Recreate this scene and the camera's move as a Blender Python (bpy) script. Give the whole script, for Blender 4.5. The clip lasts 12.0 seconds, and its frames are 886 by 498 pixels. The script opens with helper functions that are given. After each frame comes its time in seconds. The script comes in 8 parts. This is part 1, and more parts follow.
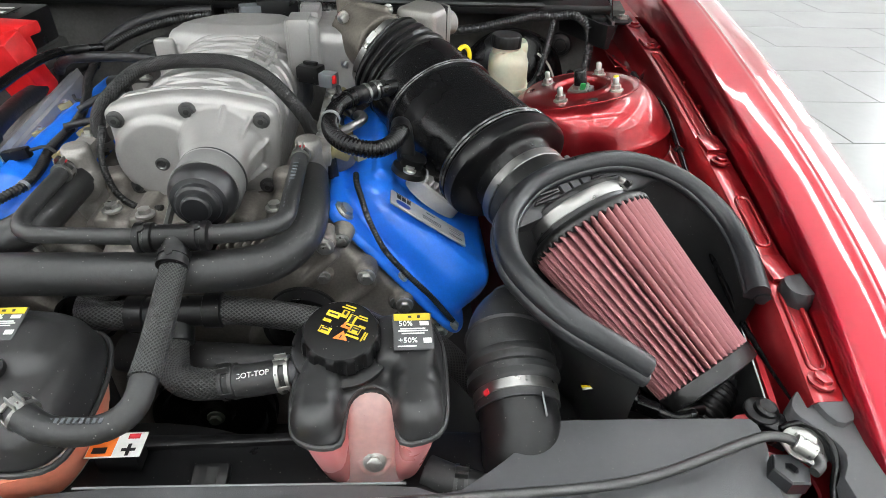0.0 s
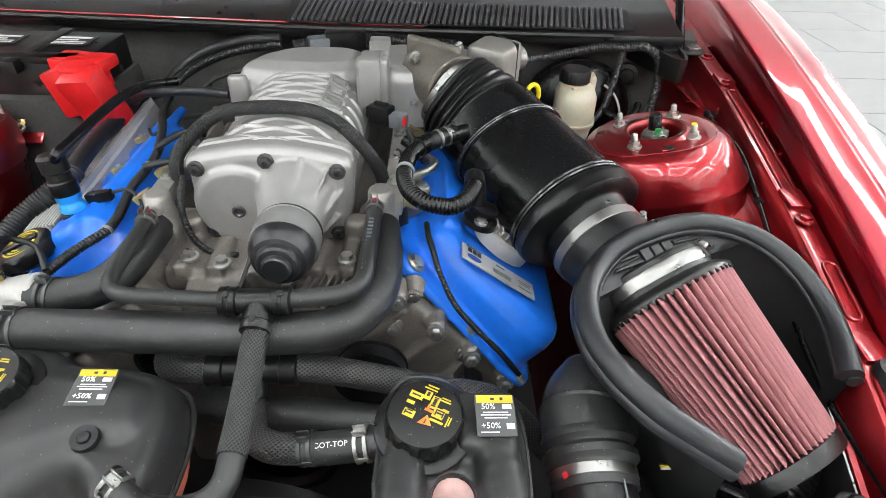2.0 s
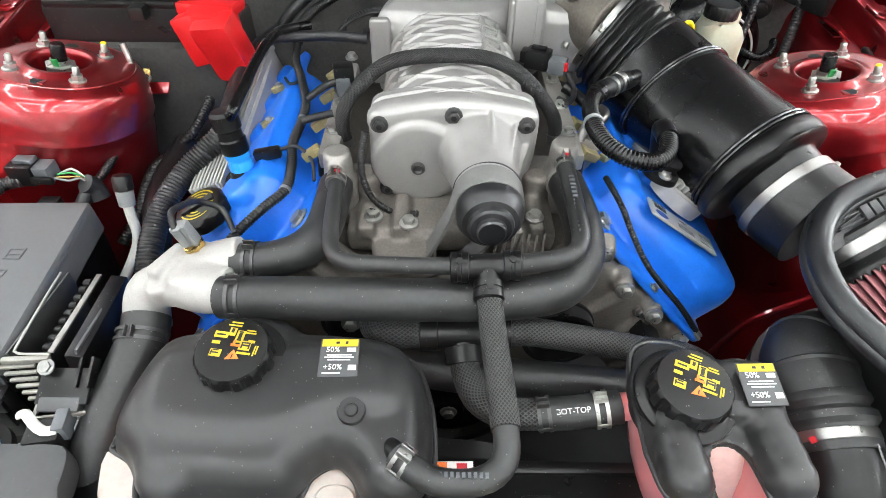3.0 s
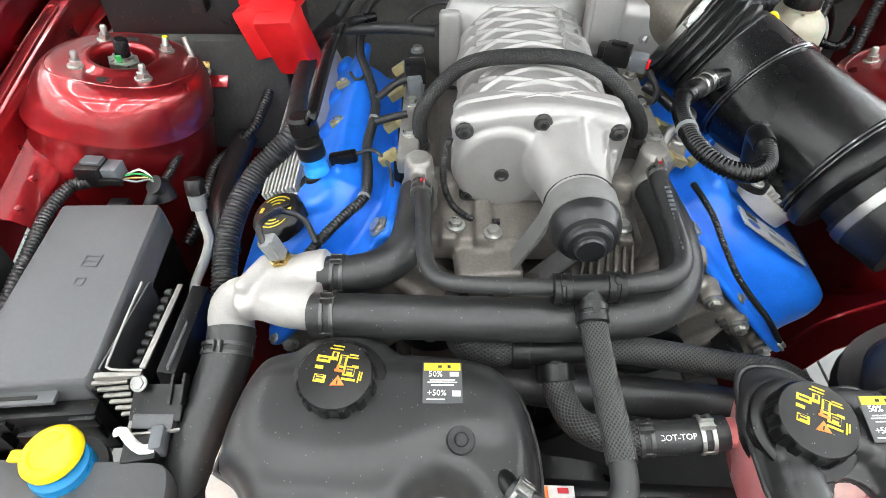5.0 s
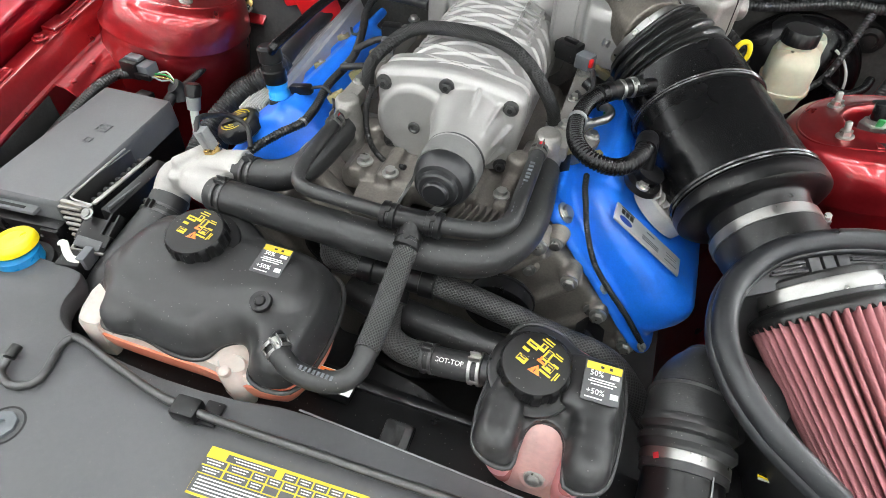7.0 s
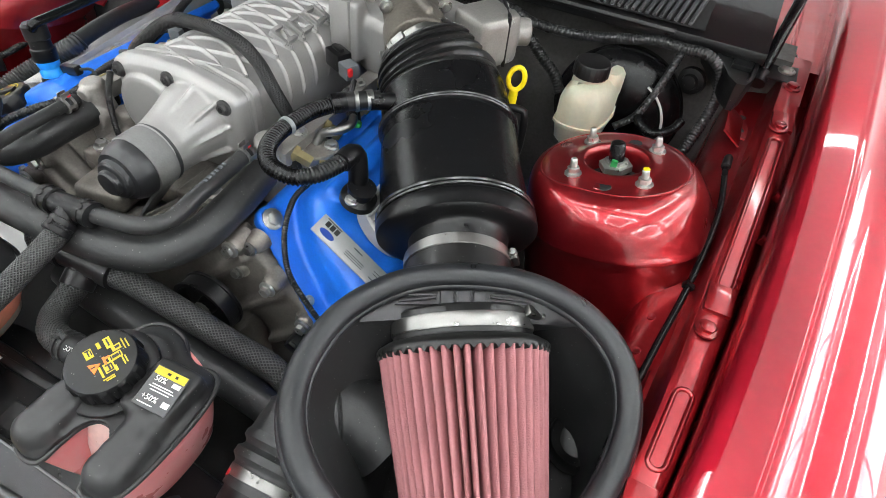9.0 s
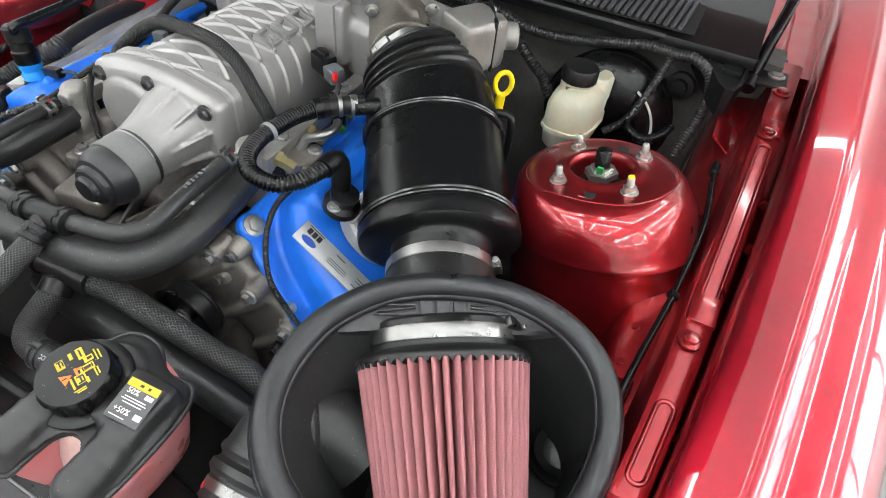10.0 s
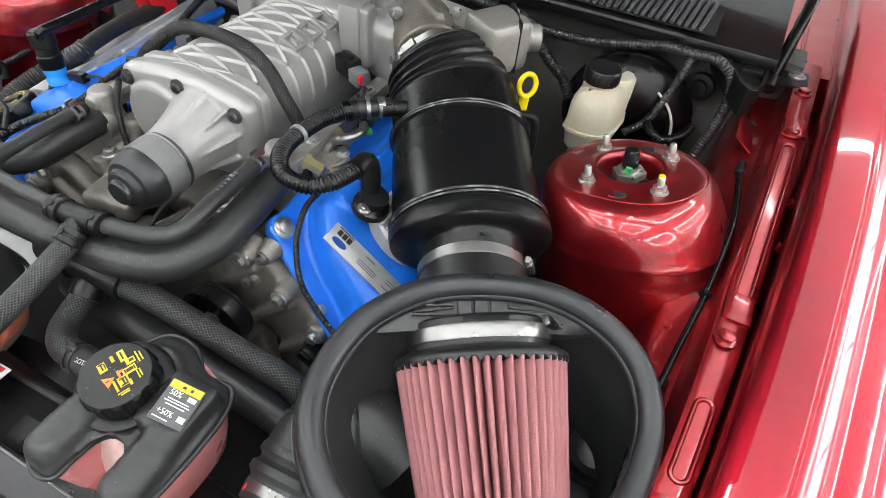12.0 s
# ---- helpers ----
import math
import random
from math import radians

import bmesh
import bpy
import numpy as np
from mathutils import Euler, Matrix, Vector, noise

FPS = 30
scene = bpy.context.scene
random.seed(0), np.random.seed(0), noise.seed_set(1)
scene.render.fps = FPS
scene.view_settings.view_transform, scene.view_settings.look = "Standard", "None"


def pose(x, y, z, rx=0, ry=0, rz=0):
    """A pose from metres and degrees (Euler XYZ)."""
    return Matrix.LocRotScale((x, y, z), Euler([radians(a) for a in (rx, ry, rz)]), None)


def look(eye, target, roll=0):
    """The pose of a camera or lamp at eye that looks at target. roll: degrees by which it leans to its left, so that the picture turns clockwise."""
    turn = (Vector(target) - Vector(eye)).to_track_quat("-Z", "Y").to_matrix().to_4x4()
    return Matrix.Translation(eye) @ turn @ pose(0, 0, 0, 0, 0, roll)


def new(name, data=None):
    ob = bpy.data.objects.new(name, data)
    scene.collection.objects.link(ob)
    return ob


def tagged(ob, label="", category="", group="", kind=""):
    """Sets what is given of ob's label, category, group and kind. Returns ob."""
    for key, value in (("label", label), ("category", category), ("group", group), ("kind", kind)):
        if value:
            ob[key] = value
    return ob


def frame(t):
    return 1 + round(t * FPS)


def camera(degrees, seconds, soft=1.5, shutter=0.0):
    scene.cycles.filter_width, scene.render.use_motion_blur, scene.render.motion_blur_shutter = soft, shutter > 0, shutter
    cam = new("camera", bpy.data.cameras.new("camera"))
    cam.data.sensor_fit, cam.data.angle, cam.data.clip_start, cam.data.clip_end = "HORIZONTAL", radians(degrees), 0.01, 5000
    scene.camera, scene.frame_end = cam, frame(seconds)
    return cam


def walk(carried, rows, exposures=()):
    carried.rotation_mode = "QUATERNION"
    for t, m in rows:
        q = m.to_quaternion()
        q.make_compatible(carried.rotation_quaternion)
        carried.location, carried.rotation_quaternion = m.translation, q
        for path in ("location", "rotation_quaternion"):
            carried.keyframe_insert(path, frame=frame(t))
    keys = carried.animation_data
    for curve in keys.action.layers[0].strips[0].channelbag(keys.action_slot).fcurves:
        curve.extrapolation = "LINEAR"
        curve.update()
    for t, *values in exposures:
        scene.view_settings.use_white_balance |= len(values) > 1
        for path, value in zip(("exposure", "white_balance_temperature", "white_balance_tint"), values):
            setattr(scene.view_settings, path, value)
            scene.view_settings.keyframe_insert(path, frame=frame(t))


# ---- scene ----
# camera and its walk, world, lights, exposure
cam = camera(75.0, 12.0, soft=0.45)
PATH = [
    (0, (0.2431, -0.8668, 1.2466), (0.3267, -0.0551, 0.6685), 2.56),
    (0.5, (0.2472, -0.8626, 1.2457), (0.3136, -0.0494, 0.6675), 2.56),
    (1, (0.2653, -0.8519, 1.2569), (0.3129, -0.0380, 0.6779), 2.62),
    (1.5, (0.2638, -0.8262, 1.2712), (0.3012, -0.0121, 0.6916), 2.66),
    (2, (0.1979, -0.8123, 1.3038), (0.2220, -0.0065, 0.7121), 2.07),
    (2.5, (0.0885, -0.8031, 1.3061), (0.1024, -0.0361, 0.6647), 1.29),
    (3, (-0.0175, -0.7757, 1.3076), (-0.0065, -0.0420, 0.6282), 0.89),
    (3.5, (-0.0890, -0.7477, 1.3260), (-0.0822, -0.0359, 0.6236), 0.52),
    (3.7, (-0.1098, -0.7379, 1.3298), (-0.1073, -0.0313, 0.6221), 0.11),
    (5.3, (-0.0919, -0.7303, 1.3263), (-0.1100, -0.0339, 0.6089), 0.31),
    (5.5, (-0.0659, -0.7418, 1.3228), (-0.1074, -0.0443, 0.6075), 0.77),
    (6, (0.0053, -0.7565, 1.3328), (-0.1151, -0.0680, 0.6176), 1.57),
    (6.5, (0.0862, -0.7695, 1.3318), (-0.0833, -0.0936, 0.6145), 2.05),
    (7, (0.1998, -0.8087, 1.3522), (-0.0094, -0.1468, 0.6324), 2.53),
    (7.5, (0.3176, -0.7908, 1.3564), (0.0796, -0.1300, 0.6445), 3.23),
    (7.7, (0.3677, -0.7677, 1.3541), (0.1193, -0.1076, 0.6451), 3.41),
    (9.3, (0.5777, -0.6303, 1.3686), (0.3240, 0.0201, 0.6526), 6.66),
    (9.5, (0.5787, -0.6263, 1.3669), (0.3247, 0.0236, 0.6506), 6.65),
    (10, (0.5775, -0.6231, 1.3707), (0.3259, 0.0280, 0.6546), 6.77),
    (10.5, (0.5803, -0.6164, 1.3696), (0.3280, 0.0367, 0.6556), 6.65),
    (11, (0.5780, -0.6138, 1.3736), (0.3275, 0.0393, 0.6590), 6.70),
    (11.5, (0.5668, -0.6217, 1.3718), (0.3169, 0.0334, 0.6588), 6.64),
    (12, (0.5453, -0.6429, 1.3653), (0.2927, 0.0140, 0.6549), 6.42),
]
walk(cam, [(t, look(eye, target, roll)) for t, eye, target, roll in PATH],
     exposures=[(0.0, -0.2), (1.0, -0.22), (1.6, -0.2), (2.5, 0.05), (3.5, 0.15), (5.5, 0.15), (7.0, 0.0), (9.5, -0.15), (12.0, -0.1)])
scene.view_settings.exposure = 0.0

world = bpy.data.worlds.new("world")
world.use_nodes = True
world.node_tree.nodes["Background"].inputs[0].default_value = (0.9, 0.95, 1.0, 1)
world.node_tree.nodes["Background"].inputs[1].default_value = 0.05
scene.world = world
ROOM_H = 3.6

# ---------------------------------------------------------------- builders
V = Vector
X, Y, Z = V((1, 0, 0)), V((0, 1, 0)), V((0, 0, 1))


def root_of(ob):
    while ob.parent:
        ob = ob.parent
    return ob


def finish(bm, material, name, sharp=40):
    bmesh.ops.recalc_face_normals(bm, faces=bm.faces)
    me = bpy.data.meshes.new(name)
    bm.to_mesh(me)
    bm.free()
    me.materials.append(material)
    me.shade_smooth()
    me.set_sharp_from_angle(angle=radians(sharp))
    return me


MOVED = {}


def thing(name, base, label, category, group="", kind="", move=(0, 0, 0)):
    """An empty that carries the parts of one thing; move: a step by which the whole thing is set over."""
    ob = new(name)
    ob.empty_display_size = 0.02
    ob.location = V(base) + V(move)
    MOVED[ob.name] = V(move)
    return tagged(ob, label, category, group, kind)


def part(name, bm, material, parent, label="", sharp=40):
    """Links a bmesh, given in world places, as one mesh under a thing or part."""
    root = root_of(parent)
    off = root.location - MOVED.get(root.name, V((0, 0, 0)))
    bmesh.ops.translate(bm, verts=bm.verts, vec=-off)
    ob = new(name, finish(bm, material, name, sharp))
    ob.parent = parent
    if label:
        ob["label"] = label
    return ob


def solo(name, bm, material, label, category, group="", kind="", sharp=40):
    """A thing of one mesh, its origin at the middle of its foot."""
    lo = V([min(v.co[i] for v in bm.verts) for i in range(3)])
    hi = V([max(v.co[i] for v in bm.verts) for i in range(3)])
    base = V(((lo.x + hi.x) / 2, (lo.y + hi.y) / 2, lo.z))
    bmesh.ops.translate(bm, verts=bm.verts, vec=-base)
    ob = new(name, finish(bm, material, name, sharp))
    ob.location = base
    return tagged(ob, label, category, group, kind)


def soften(ob, voxel, rounds=6, factor=0.5):
    """Melts overlapping solids into one cast or moulded skin."""
    m = ob.modifiers.new("skin", "REMESH")
    m.mode, m.voxel_size, m.use_smooth_shade = "VOXEL", voxel, True
    s = ob.modifiers.new("soft", "SMOOTH")
    s.factor, s.iterations = factor, rounds
    return ob


def frame_of(axis):
    """Two unit vectors square to axis."""
    a = V(axis).normalized()
    ref = Z if abs(a.z) < 0.9 else Y
    u = ref.cross(a).normalized()
    return u, a.cross(u)


def ring(c, u, v, ru, rv, n=24, p=2.0):
    """A superellipse round c, in the plane of u and v."""
    out = []
    for i in range(n):
        a = 2 * math.pi * i / n
        ca, sa = math.cos(a), math.sin(a)
        out.append(V(c) + V(u) * (ru * math.copysign(abs(ca) ** (2 / p), ca)) + V(v) * (rv * math.copysign(abs(sa) ** (2 / p), sa)))
    return out


def loft(bm, rows, closed=True, caps=True):
    """Skin over rows of equally many points."""
    grid = [[bm.verts.new(p) for p in row] for row in rows]
    n = len(rows[0])
    for a, b in zip(grid, grid[1:]):
        for i in range(n if closed else n - 1):
            j = (i + 1) % n
            bm.faces.new((a[i], a[j], b[j], b[i]))
    if caps and closed:
        bm.faces.new(list(reversed(grid[0])))
        bm.faces.new(grid[-1])
    return bm


def lathe(bm, c, axis, profile, n=32):
    """profile: (distance along axis, radius) from foot to tip; closed where the radius is above 0."""
    u, v = frame_of(axis)
    a = V(axis).normalized()
    return loft(bm, [ring(V(c) + a * d, u, v, max(r, 1e-4), max(r, 1e-4), n) for d, r in profile])


def smooth_line(points, step=0.006):
    """A Catmull-Rom line through points, sampled at about step."""
    pts = [V(p) for p in points]
    pts = [2 * pts[0] - pts[1]] + pts + [2 * pts[-1] - pts[-2]]
    out = []
    for p0, p1, p2, p3 in zip(pts, pts[1:], pts[2:], pts[3:]):
        k = max(2, int((p2 - p1).length / step))
        for i in range(k):
            t = i / k
            out.append(0.5 * (2 * p1 + (p2 - p0) * t + (2 * p0 - 5 * p1 + 4 * p2 - p3) * t * t + (3 * p1 - p0 - 3 * p2 + p3) * t ** 3))
    out.append(pts[-2])
    return out


def tube(bm, points, r, n=14, step=0.006, wave=0.0, pitch=0.005, flat=1.0, r1=None):
    """A hose along points. wave: depth of corrugation, one ridge a pitch; r1: radius at the end."""
    line = smooth_line(points, 0.0012 if wave else step)
    if wave:
        dist = [0.0]
        for a, b in zip(line, line[1:]):
            dist.append(dist[-1] + (b - a).length)
        count = max(4, int(dist[-1] / pitch) * 4)
        even, k = [], 0
        for i in range(count + 1):
            d = dist[-1] * i / count
            while k < len(dist) - 2 and dist[k + 1] < d:
                k += 1
            span = max(dist[k + 1] - dist[k], 1e-9)
            even.append(line[k].lerp(line[k + 1], (d - dist[k]) / span))
        line = even
    rows = []
    u = None
    for i, p in enumerate(line):
        a = (line[min(i + 1, len(line) - 1)] - line[max(i - 1, 0)]).normalized()
        if u is None:
            u, _ = frame_of(a)
        u = (u - a * u.dot(a)).normalized()
        rr = r if r1 is None else r + (r1 - r) * i / (len(line) - 1)
        if wave:
            rr -= (wave, wave * 0.15, 0.0, wave * 0.85)[i % 4] if i % 4 else wave
        rows.append(ring(p, u, a.cross(u), rr, rr * flat, n))
    first = len(bm.verts)
    loft(bm, rows)
    run = [0.0]
    for p, q in zip(line, line[1:]):
        run.append(run[-1] + (q - p).length / (2 * math.pi * r))
    lay = bm.loops.layers.uv.verify()
    bm.verts.index_update()
    for f in bm.faces:
        for lp in f.loops:
            i = lp.vert.index - first
            if i >= 0:
                k = i % n
                wrap = k == 0 and any((w.index - first) % n == n - 1 for w in f.verts)
                lp[lay].uv = ((1.0 if wrap else k / n), run[i // n])
    return bm


def box(bm, c, size, m=None, bevel=0.0, seg=2):
    """A box, its edges rounded by bevel; m turns it about its centre."""
    made = bmesh.ops.create_cube(bm, size=1.0)["verts"]
    t = Matrix.Translation(c) @ (m or Matrix()) @ Matrix.Diagonal((*size, 1))
    bmesh.ops.transform(bm, matrix=t, verts=made)
    if bevel:
        edges = {e for v in made for e in v.link_edges}
        bmesh.ops.bevel(bm, geom=list(edges), offset=bevel, segments=seg, profile=0.6, affect="EDGES", clamp_overlap=True)
    return bm


def rot(axis, degrees):
    return Matrix.Rotation(radians(degrees), 4, axis)


def chaikin(points, rounds=2):
    pts = [V(p) for p in points]
    for _ in range(rounds):
        nxt = []
        for a, b in zip(pts, pts[1:] + pts[:1]):
            nxt += [a.lerp(b, 0.25), a.lerp(b, 0.75)]
        pts = nxt
    return pts


def inset(points, d):
    """A closed outline (x, y) drawn in by d."""
    out = []
    n = len(points)
    for i, p in enumerate(points):
        t = (points[(i + 1) % n] - points[i - 1]).normalized()
        out.append(V((p.x - t.y * d, p.y + t.x * d)))
    return out


def slab(bm, outline, layers, m=None, rounds=2):
    """A moulded solid: an outline (x, y), anticlockwise, and layers (z, inset) from foot to top."""
    base = chaikin([V(p) for p in outline], rounds) if rounds else [V(p) for p in outline]
    m = m or Matrix()
    return loft(bm, [[m @ V((q.x, q.y, z)) for q in inset(base, d)] for z, d in layers])


def hexbolt(bm, c, axis, r=0.006, h=0.006, washer=1.5):
    """A flanged hex bolt whose seat is at c."""
    u, v = frame_of(axis)
    a = V(axis).normalized()
    c = V(c)
    n = 12
    w = [ring(c + a * d, u, v, rr, rr, n) for d, rr in ((-0.001, r * washer), (h * 0.25, r * washer), (h * 0.35, r * washer * 0.85))]
    w.append([c + a * h * 0.36 + (q - c - a * h * 0.35).normalized() * r * (1.0 if i % 2 == 0 else 0.88) for i, q in enumerate(w[-1])])
    w.append([q + a * h * 0.6 for q in w[-1]])
    w.append([c + a * h * 1.02 + (q - c - a * h * 0.96) * 0.82 for q in w[-1]])
    return loft(bm, w)


def bolt(parent, c, axis, material, r=0.006, h=0.007, name="bolt", label=""):
    return part(name, hexbolt(bmesh.new(), c, axis, r, h), material, parent, label, 30)


def letters(text, size, m, material, parent, name="lettering", depth=0.0004, label=""):
    """Built-in font, laid at m (x along the line, z out of the face)."""
    cu = bpy.data.curves.new(name, "FONT")
    cu.body, cu.size, cu.extrude = text, size, depth
    cu.align_x, cu.align_y, cu.resolution_u = "CENTER", "CENTER", 2
    tmp = new("tmp", cu)
    bpy.context.view_layer.update()
    me = bpy.data.meshes.new_from_object(tmp.evaluated_get(bpy.context.evaluated_depsgraph_get()))
    bpy.data.objects.remove(tmp)
    bm = bmesh.new()
    bm.from_mesh(me)
    bpy.data.meshes.remove(me)
    bmesh.ops.transform(bm, matrix=m, verts=bm.verts)
    return part(name, bm, material, parent, label)


def marks(name, m, rows, material, parent):
    """Printed bars, each a part of its own."""
    for row in rows:
        part(name, bars(bmesh.new(), m, [row]), material, parent)


def plane_at(c, x_axis, normal):
    """A frame at c: x along x_axis, z along normal."""
    z = V(normal).normalized()
    x = (V(x_axis) - z * V(x_axis).dot(z)).normalized()
    y = z.cross(x)
    return Matrix(((x.x, y.x, z.x, c[0]), (x.y, y.y, z.y, c[1]), (x.z, y.z, z.z, c[2]), (0, 0, 0, 1)))


def bars(bm, m, rows):
    """Flat bars (x, y, width, height) on the face m."""
    for x, y, w, h in rows:
        box(bm, m @ V((x, y, 0.0002)), (w, h, 0.0005), m.to_3x3().to_4x4())
    return bm


# ---------------------------------------------------------------- materials
def shader(name, base, rough=0.5, metal=0.0, coat=0.0, vary=0.15, scale=30.0, bump=0.0, bump_scale=300.0, second=None, spec=0.5, trans=0.0, rough_vary=0.1, coat_rough=0.05, sss=0.0, dust=0.0):
    """A surface with variation at two scales, a fine relief, and uneven gloss."""
    mat = bpy.data.materials.new(name)
    mat.use_nodes = True
    nt = mat.node_tree
    b = nt.nodes["Principled BSDF"]
    co = nt.nodes.new("ShaderNodeTexCoord")
    n1 = nt.nodes.new("ShaderNodeTexNoise")
    n1.inputs["Scale"].default_value, n1.inputs["Detail"].default_value = scale, 5
    n2 = nt.nodes.new("ShaderNodeTexNoise")
    n2.inputs["Scale"].default_value, n2.inputs["Detail"].default_value = scale * 9, 3
    for n in (n1, n2):
        nt.links.new(co.outputs["Object"], n.inputs["Vector"])
    avg = nt.nodes.new("ShaderNodeMath")
    avg.operation = "MULTIPLY_ADD"
    nt.links.new(n2.outputs["Fac"], avg.inputs[0])
    avg.inputs[1].default_value = 0.4
    scaled = nt.nodes.new("ShaderNodeMath")
    scaled.operation = "MULTIPLY"
    nt.links.new(n1.outputs["Fac"], scaled.inputs[0])
    scaled.inputs[1].default_value = 0.6
    nt.links.new(scaled.outputs[0], avg.inputs[2])
    ramp = nt.nodes.new("ShaderNodeValToRGB")
    lo = second or tuple(c * (1 - vary) for c in base)
    hi = base if second else tuple(min(1, c * (1 + vary)) for c in base)
    ramp.color_ramp.elements[0].position, ramp.color_ramp.elements[0].color = 0.35, (*lo, 1)
    ramp.color_ramp.elements[1].position, ramp.color_ramp.elements[1].color = 0.65, (*hi, 1)
    nt.links.new(avg.outputs[0], ramp.inputs[0])
    nt.links.new(ramp.outputs[0], b.inputs["Base Color"])
    if dust:
        vor = nt.nodes.new("ShaderNodeTexVoronoi")
        vor.inputs["Scale"].default_value = 150.0
        nt.links.new(co.outputs["Object"], vor.inputs["Vector"])
        speck = nt.nodes.new("ShaderNodeMath")
        speck.operation = "LESS_THAN"
        nt.links.new(vor.outputs["Distance"], speck.inputs[0])
        speck.inputs[1].default_value = dust
        mix = nt.nodes.new("ShaderNodeMix")
        mix.data_type = "RGBA"
        nt.links.new(speck.outputs[0], mix.inputs["Factor"])
        nt.links.new(ramp.outputs[0], mix.inputs["A"])
        mix.inputs["B"].default_value = (0.16, 0.155, 0.145, 1)
        nt.links.new(mix.outputs["Result"], b.inputs["Base Color"])
    rr = nt.nodes.new("ShaderNodeMapRange")
    rr.inputs["From Min"].default_value, rr.inputs["From Max"].default_value = 0.3, 0.7
    rr.inputs["To Min"].default_value, rr.inputs["To Max"].default_value = max(0.02, rough - rough_vary), min(1, rough + rough_vary)
    nt.links.new(n1.outputs["Fac"], rr.inputs["Value"])
    nt.links.new(rr.outputs[0], b.inputs["Roughness"])
    b.inputs["Metallic"].default_value = metal
    b.inputs["Coat Weight"].default_value = coat
    b.inputs["Coat Roughness"].default_value = coat_rough
    b.inputs["Coat IOR"].default_value = 1.65
    b.inputs["Specular IOR Level"].default_value = spec
    b.inputs["Transmission Weight"].default_value = trans
    b.inputs["Subsurface Weight"].default_value = sss
    b.inputs["Subsurface Radius"].default_value = (0.02, 0.01, 0.008)
    if bump:
        n3 = nt.nodes.new("ShaderNodeTexNoise")
        n3.inputs["Scale"].default_value, n3.inputs["Detail"].default_value = bump_scale, 2
        nt.links.new(co.outputs["Object"], n3.inputs["Vector"])
        bp = nt.nodes.new("ShaderNodeBump")
        bp.inputs["Strength"].default_value, bp.inputs["Distance"].default_value = bump, 0.001
        nt.links.new(n3.outputs["Fac"], bp.inputs["Height"])
        nt.links.new(bp.outputs[0], b.inputs["Normal"])
    return mat


def woven(name, base, second, strands=13.0, rough=0.5):
    """Braided sleeve: two crossing sets of strands that run round and along the hose."""
    mat = shader(name, base, rough, vary=0.1, scale=60)
    nt = mat.node_tree
    b = nt.nodes["Principled BSDF"]
    uv = nt.nodes.new("ShaderNodeUVMap")
    sep = nt.nodes.new("ShaderNodeSeparateXYZ")
    nt.links.new(uv.outputs[0], sep.inputs[0])

    def calc(op, x, y):
        node = nt.nodes.new("ShaderNodeMath")
        node.operation = op
        for slot, value in zip(node.inputs, (x, y)):
            if isinstance(value, (int, float)):
                slot.default_value = value
            else:
                nt.links.new(value, slot)
        return node.outputs[0]

    waves = []
    for op in ("ADD", "SUBTRACT"):
        t = calc("MULTIPLY", calc(op, sep.outputs[0], calc("MULTIPLY", sep.outputs[1], 0.8)), strands * 2 * math.pi)
        waves.append(calc("SINE", t, 0.0))
    weave = calc("MAXIMUM", waves[0], waves[1])
    height = calc("MULTIPLY_ADD", weave, 0.5)
    height.node.inputs[2].default_value = 0.5
    ramp = nt.nodes.new("ShaderNodeValToRGB")
    ramp.color_ramp.elements[0].color, ramp.color_ramp.elements[1].color = (*second, 1), (*base, 1)
    ramp.color_ramp.elements[0].position, ramp.color_ramp.elements[1].position = 0.60, 0.97
    nt.links.new(height, ramp.inputs[0])
    nt.links.new(ramp.outputs[0], b.inputs["Base Color"])
    bp = nt.nodes.new("ShaderNodeBump")
    bp.inputs["Strength"].default_value, bp.inputs["Distance"].default_value = 0.7, 0.0008
    nt.links.new(height, bp.inputs["Height"])
    nt.links.new(bp.outputs[0], b.inputs["Normal"])
    return mat


def glow(name, colour, strength):
    mat = bpy.data.materials.new(name)
    mat.use_nodes = True
    b = mat.node_tree.nodes["Principled BSDF"]
    b.inputs["Base Color"].default_value = (*colour, 1)
    b.inputs["Emission Color"].default_value = (*colour, 1)
    b.inputs["Emission Strength"].default_value = strength
    return mat


RED = shader("candy_red_paint", (0.38, 0.006, 0.020), 0.36, metal=0.95, coat=1.0, vary=0.08, scale=12, bump=0.02, bump_scale=1500, rough_vary=0.03, coat_rough=0.02)
RED_IN = shader("inner_red_paint", (0.36, 0.014, 0.020), 0.37, metal=0.86, coat=1.0, vary=0.12, scale=18, bump=0.02, bump_scale=300, coat_rough=0.09)
BLUE = shader("blue_engine_paint", (0.008, 0.15, 0.70), 0.42, vary=0.12, scale=40, bump=0.12, bump_scale=900, coat=0.15)
SILVER = shader("silver_cast_paint", (0.345, 0.338, 0.327), 0.39, metal=0.4, vary=0.06, scale=60, bump=0.16, bump_scale=1600)
ALLOY = shader("bare_cast_alloy", (0.31, 0.297, 0.278), 0.5, metal=0.6, vary=0.14, scale=45, bump=0.15, bump_scale=700)
ALLOY_DARK = shader("stained_cast_alloy", (0.205, 0.188, 0.168), 0.55, metal=0.5, vary=0.22, scale=35, bump=0.18, bump_scale=500)
ALLOY_PALE = shader("pale_cast_alloy", (0.41, 0.40, 0.38), 0.55, metal=0.2, vary=0.10, scale=60, bump=0.06, bump_scale=900)
LABELGREY = shader("label_grey", (0.065, 0.066, 0.068), 0.4, vary=0.1, scale=60)
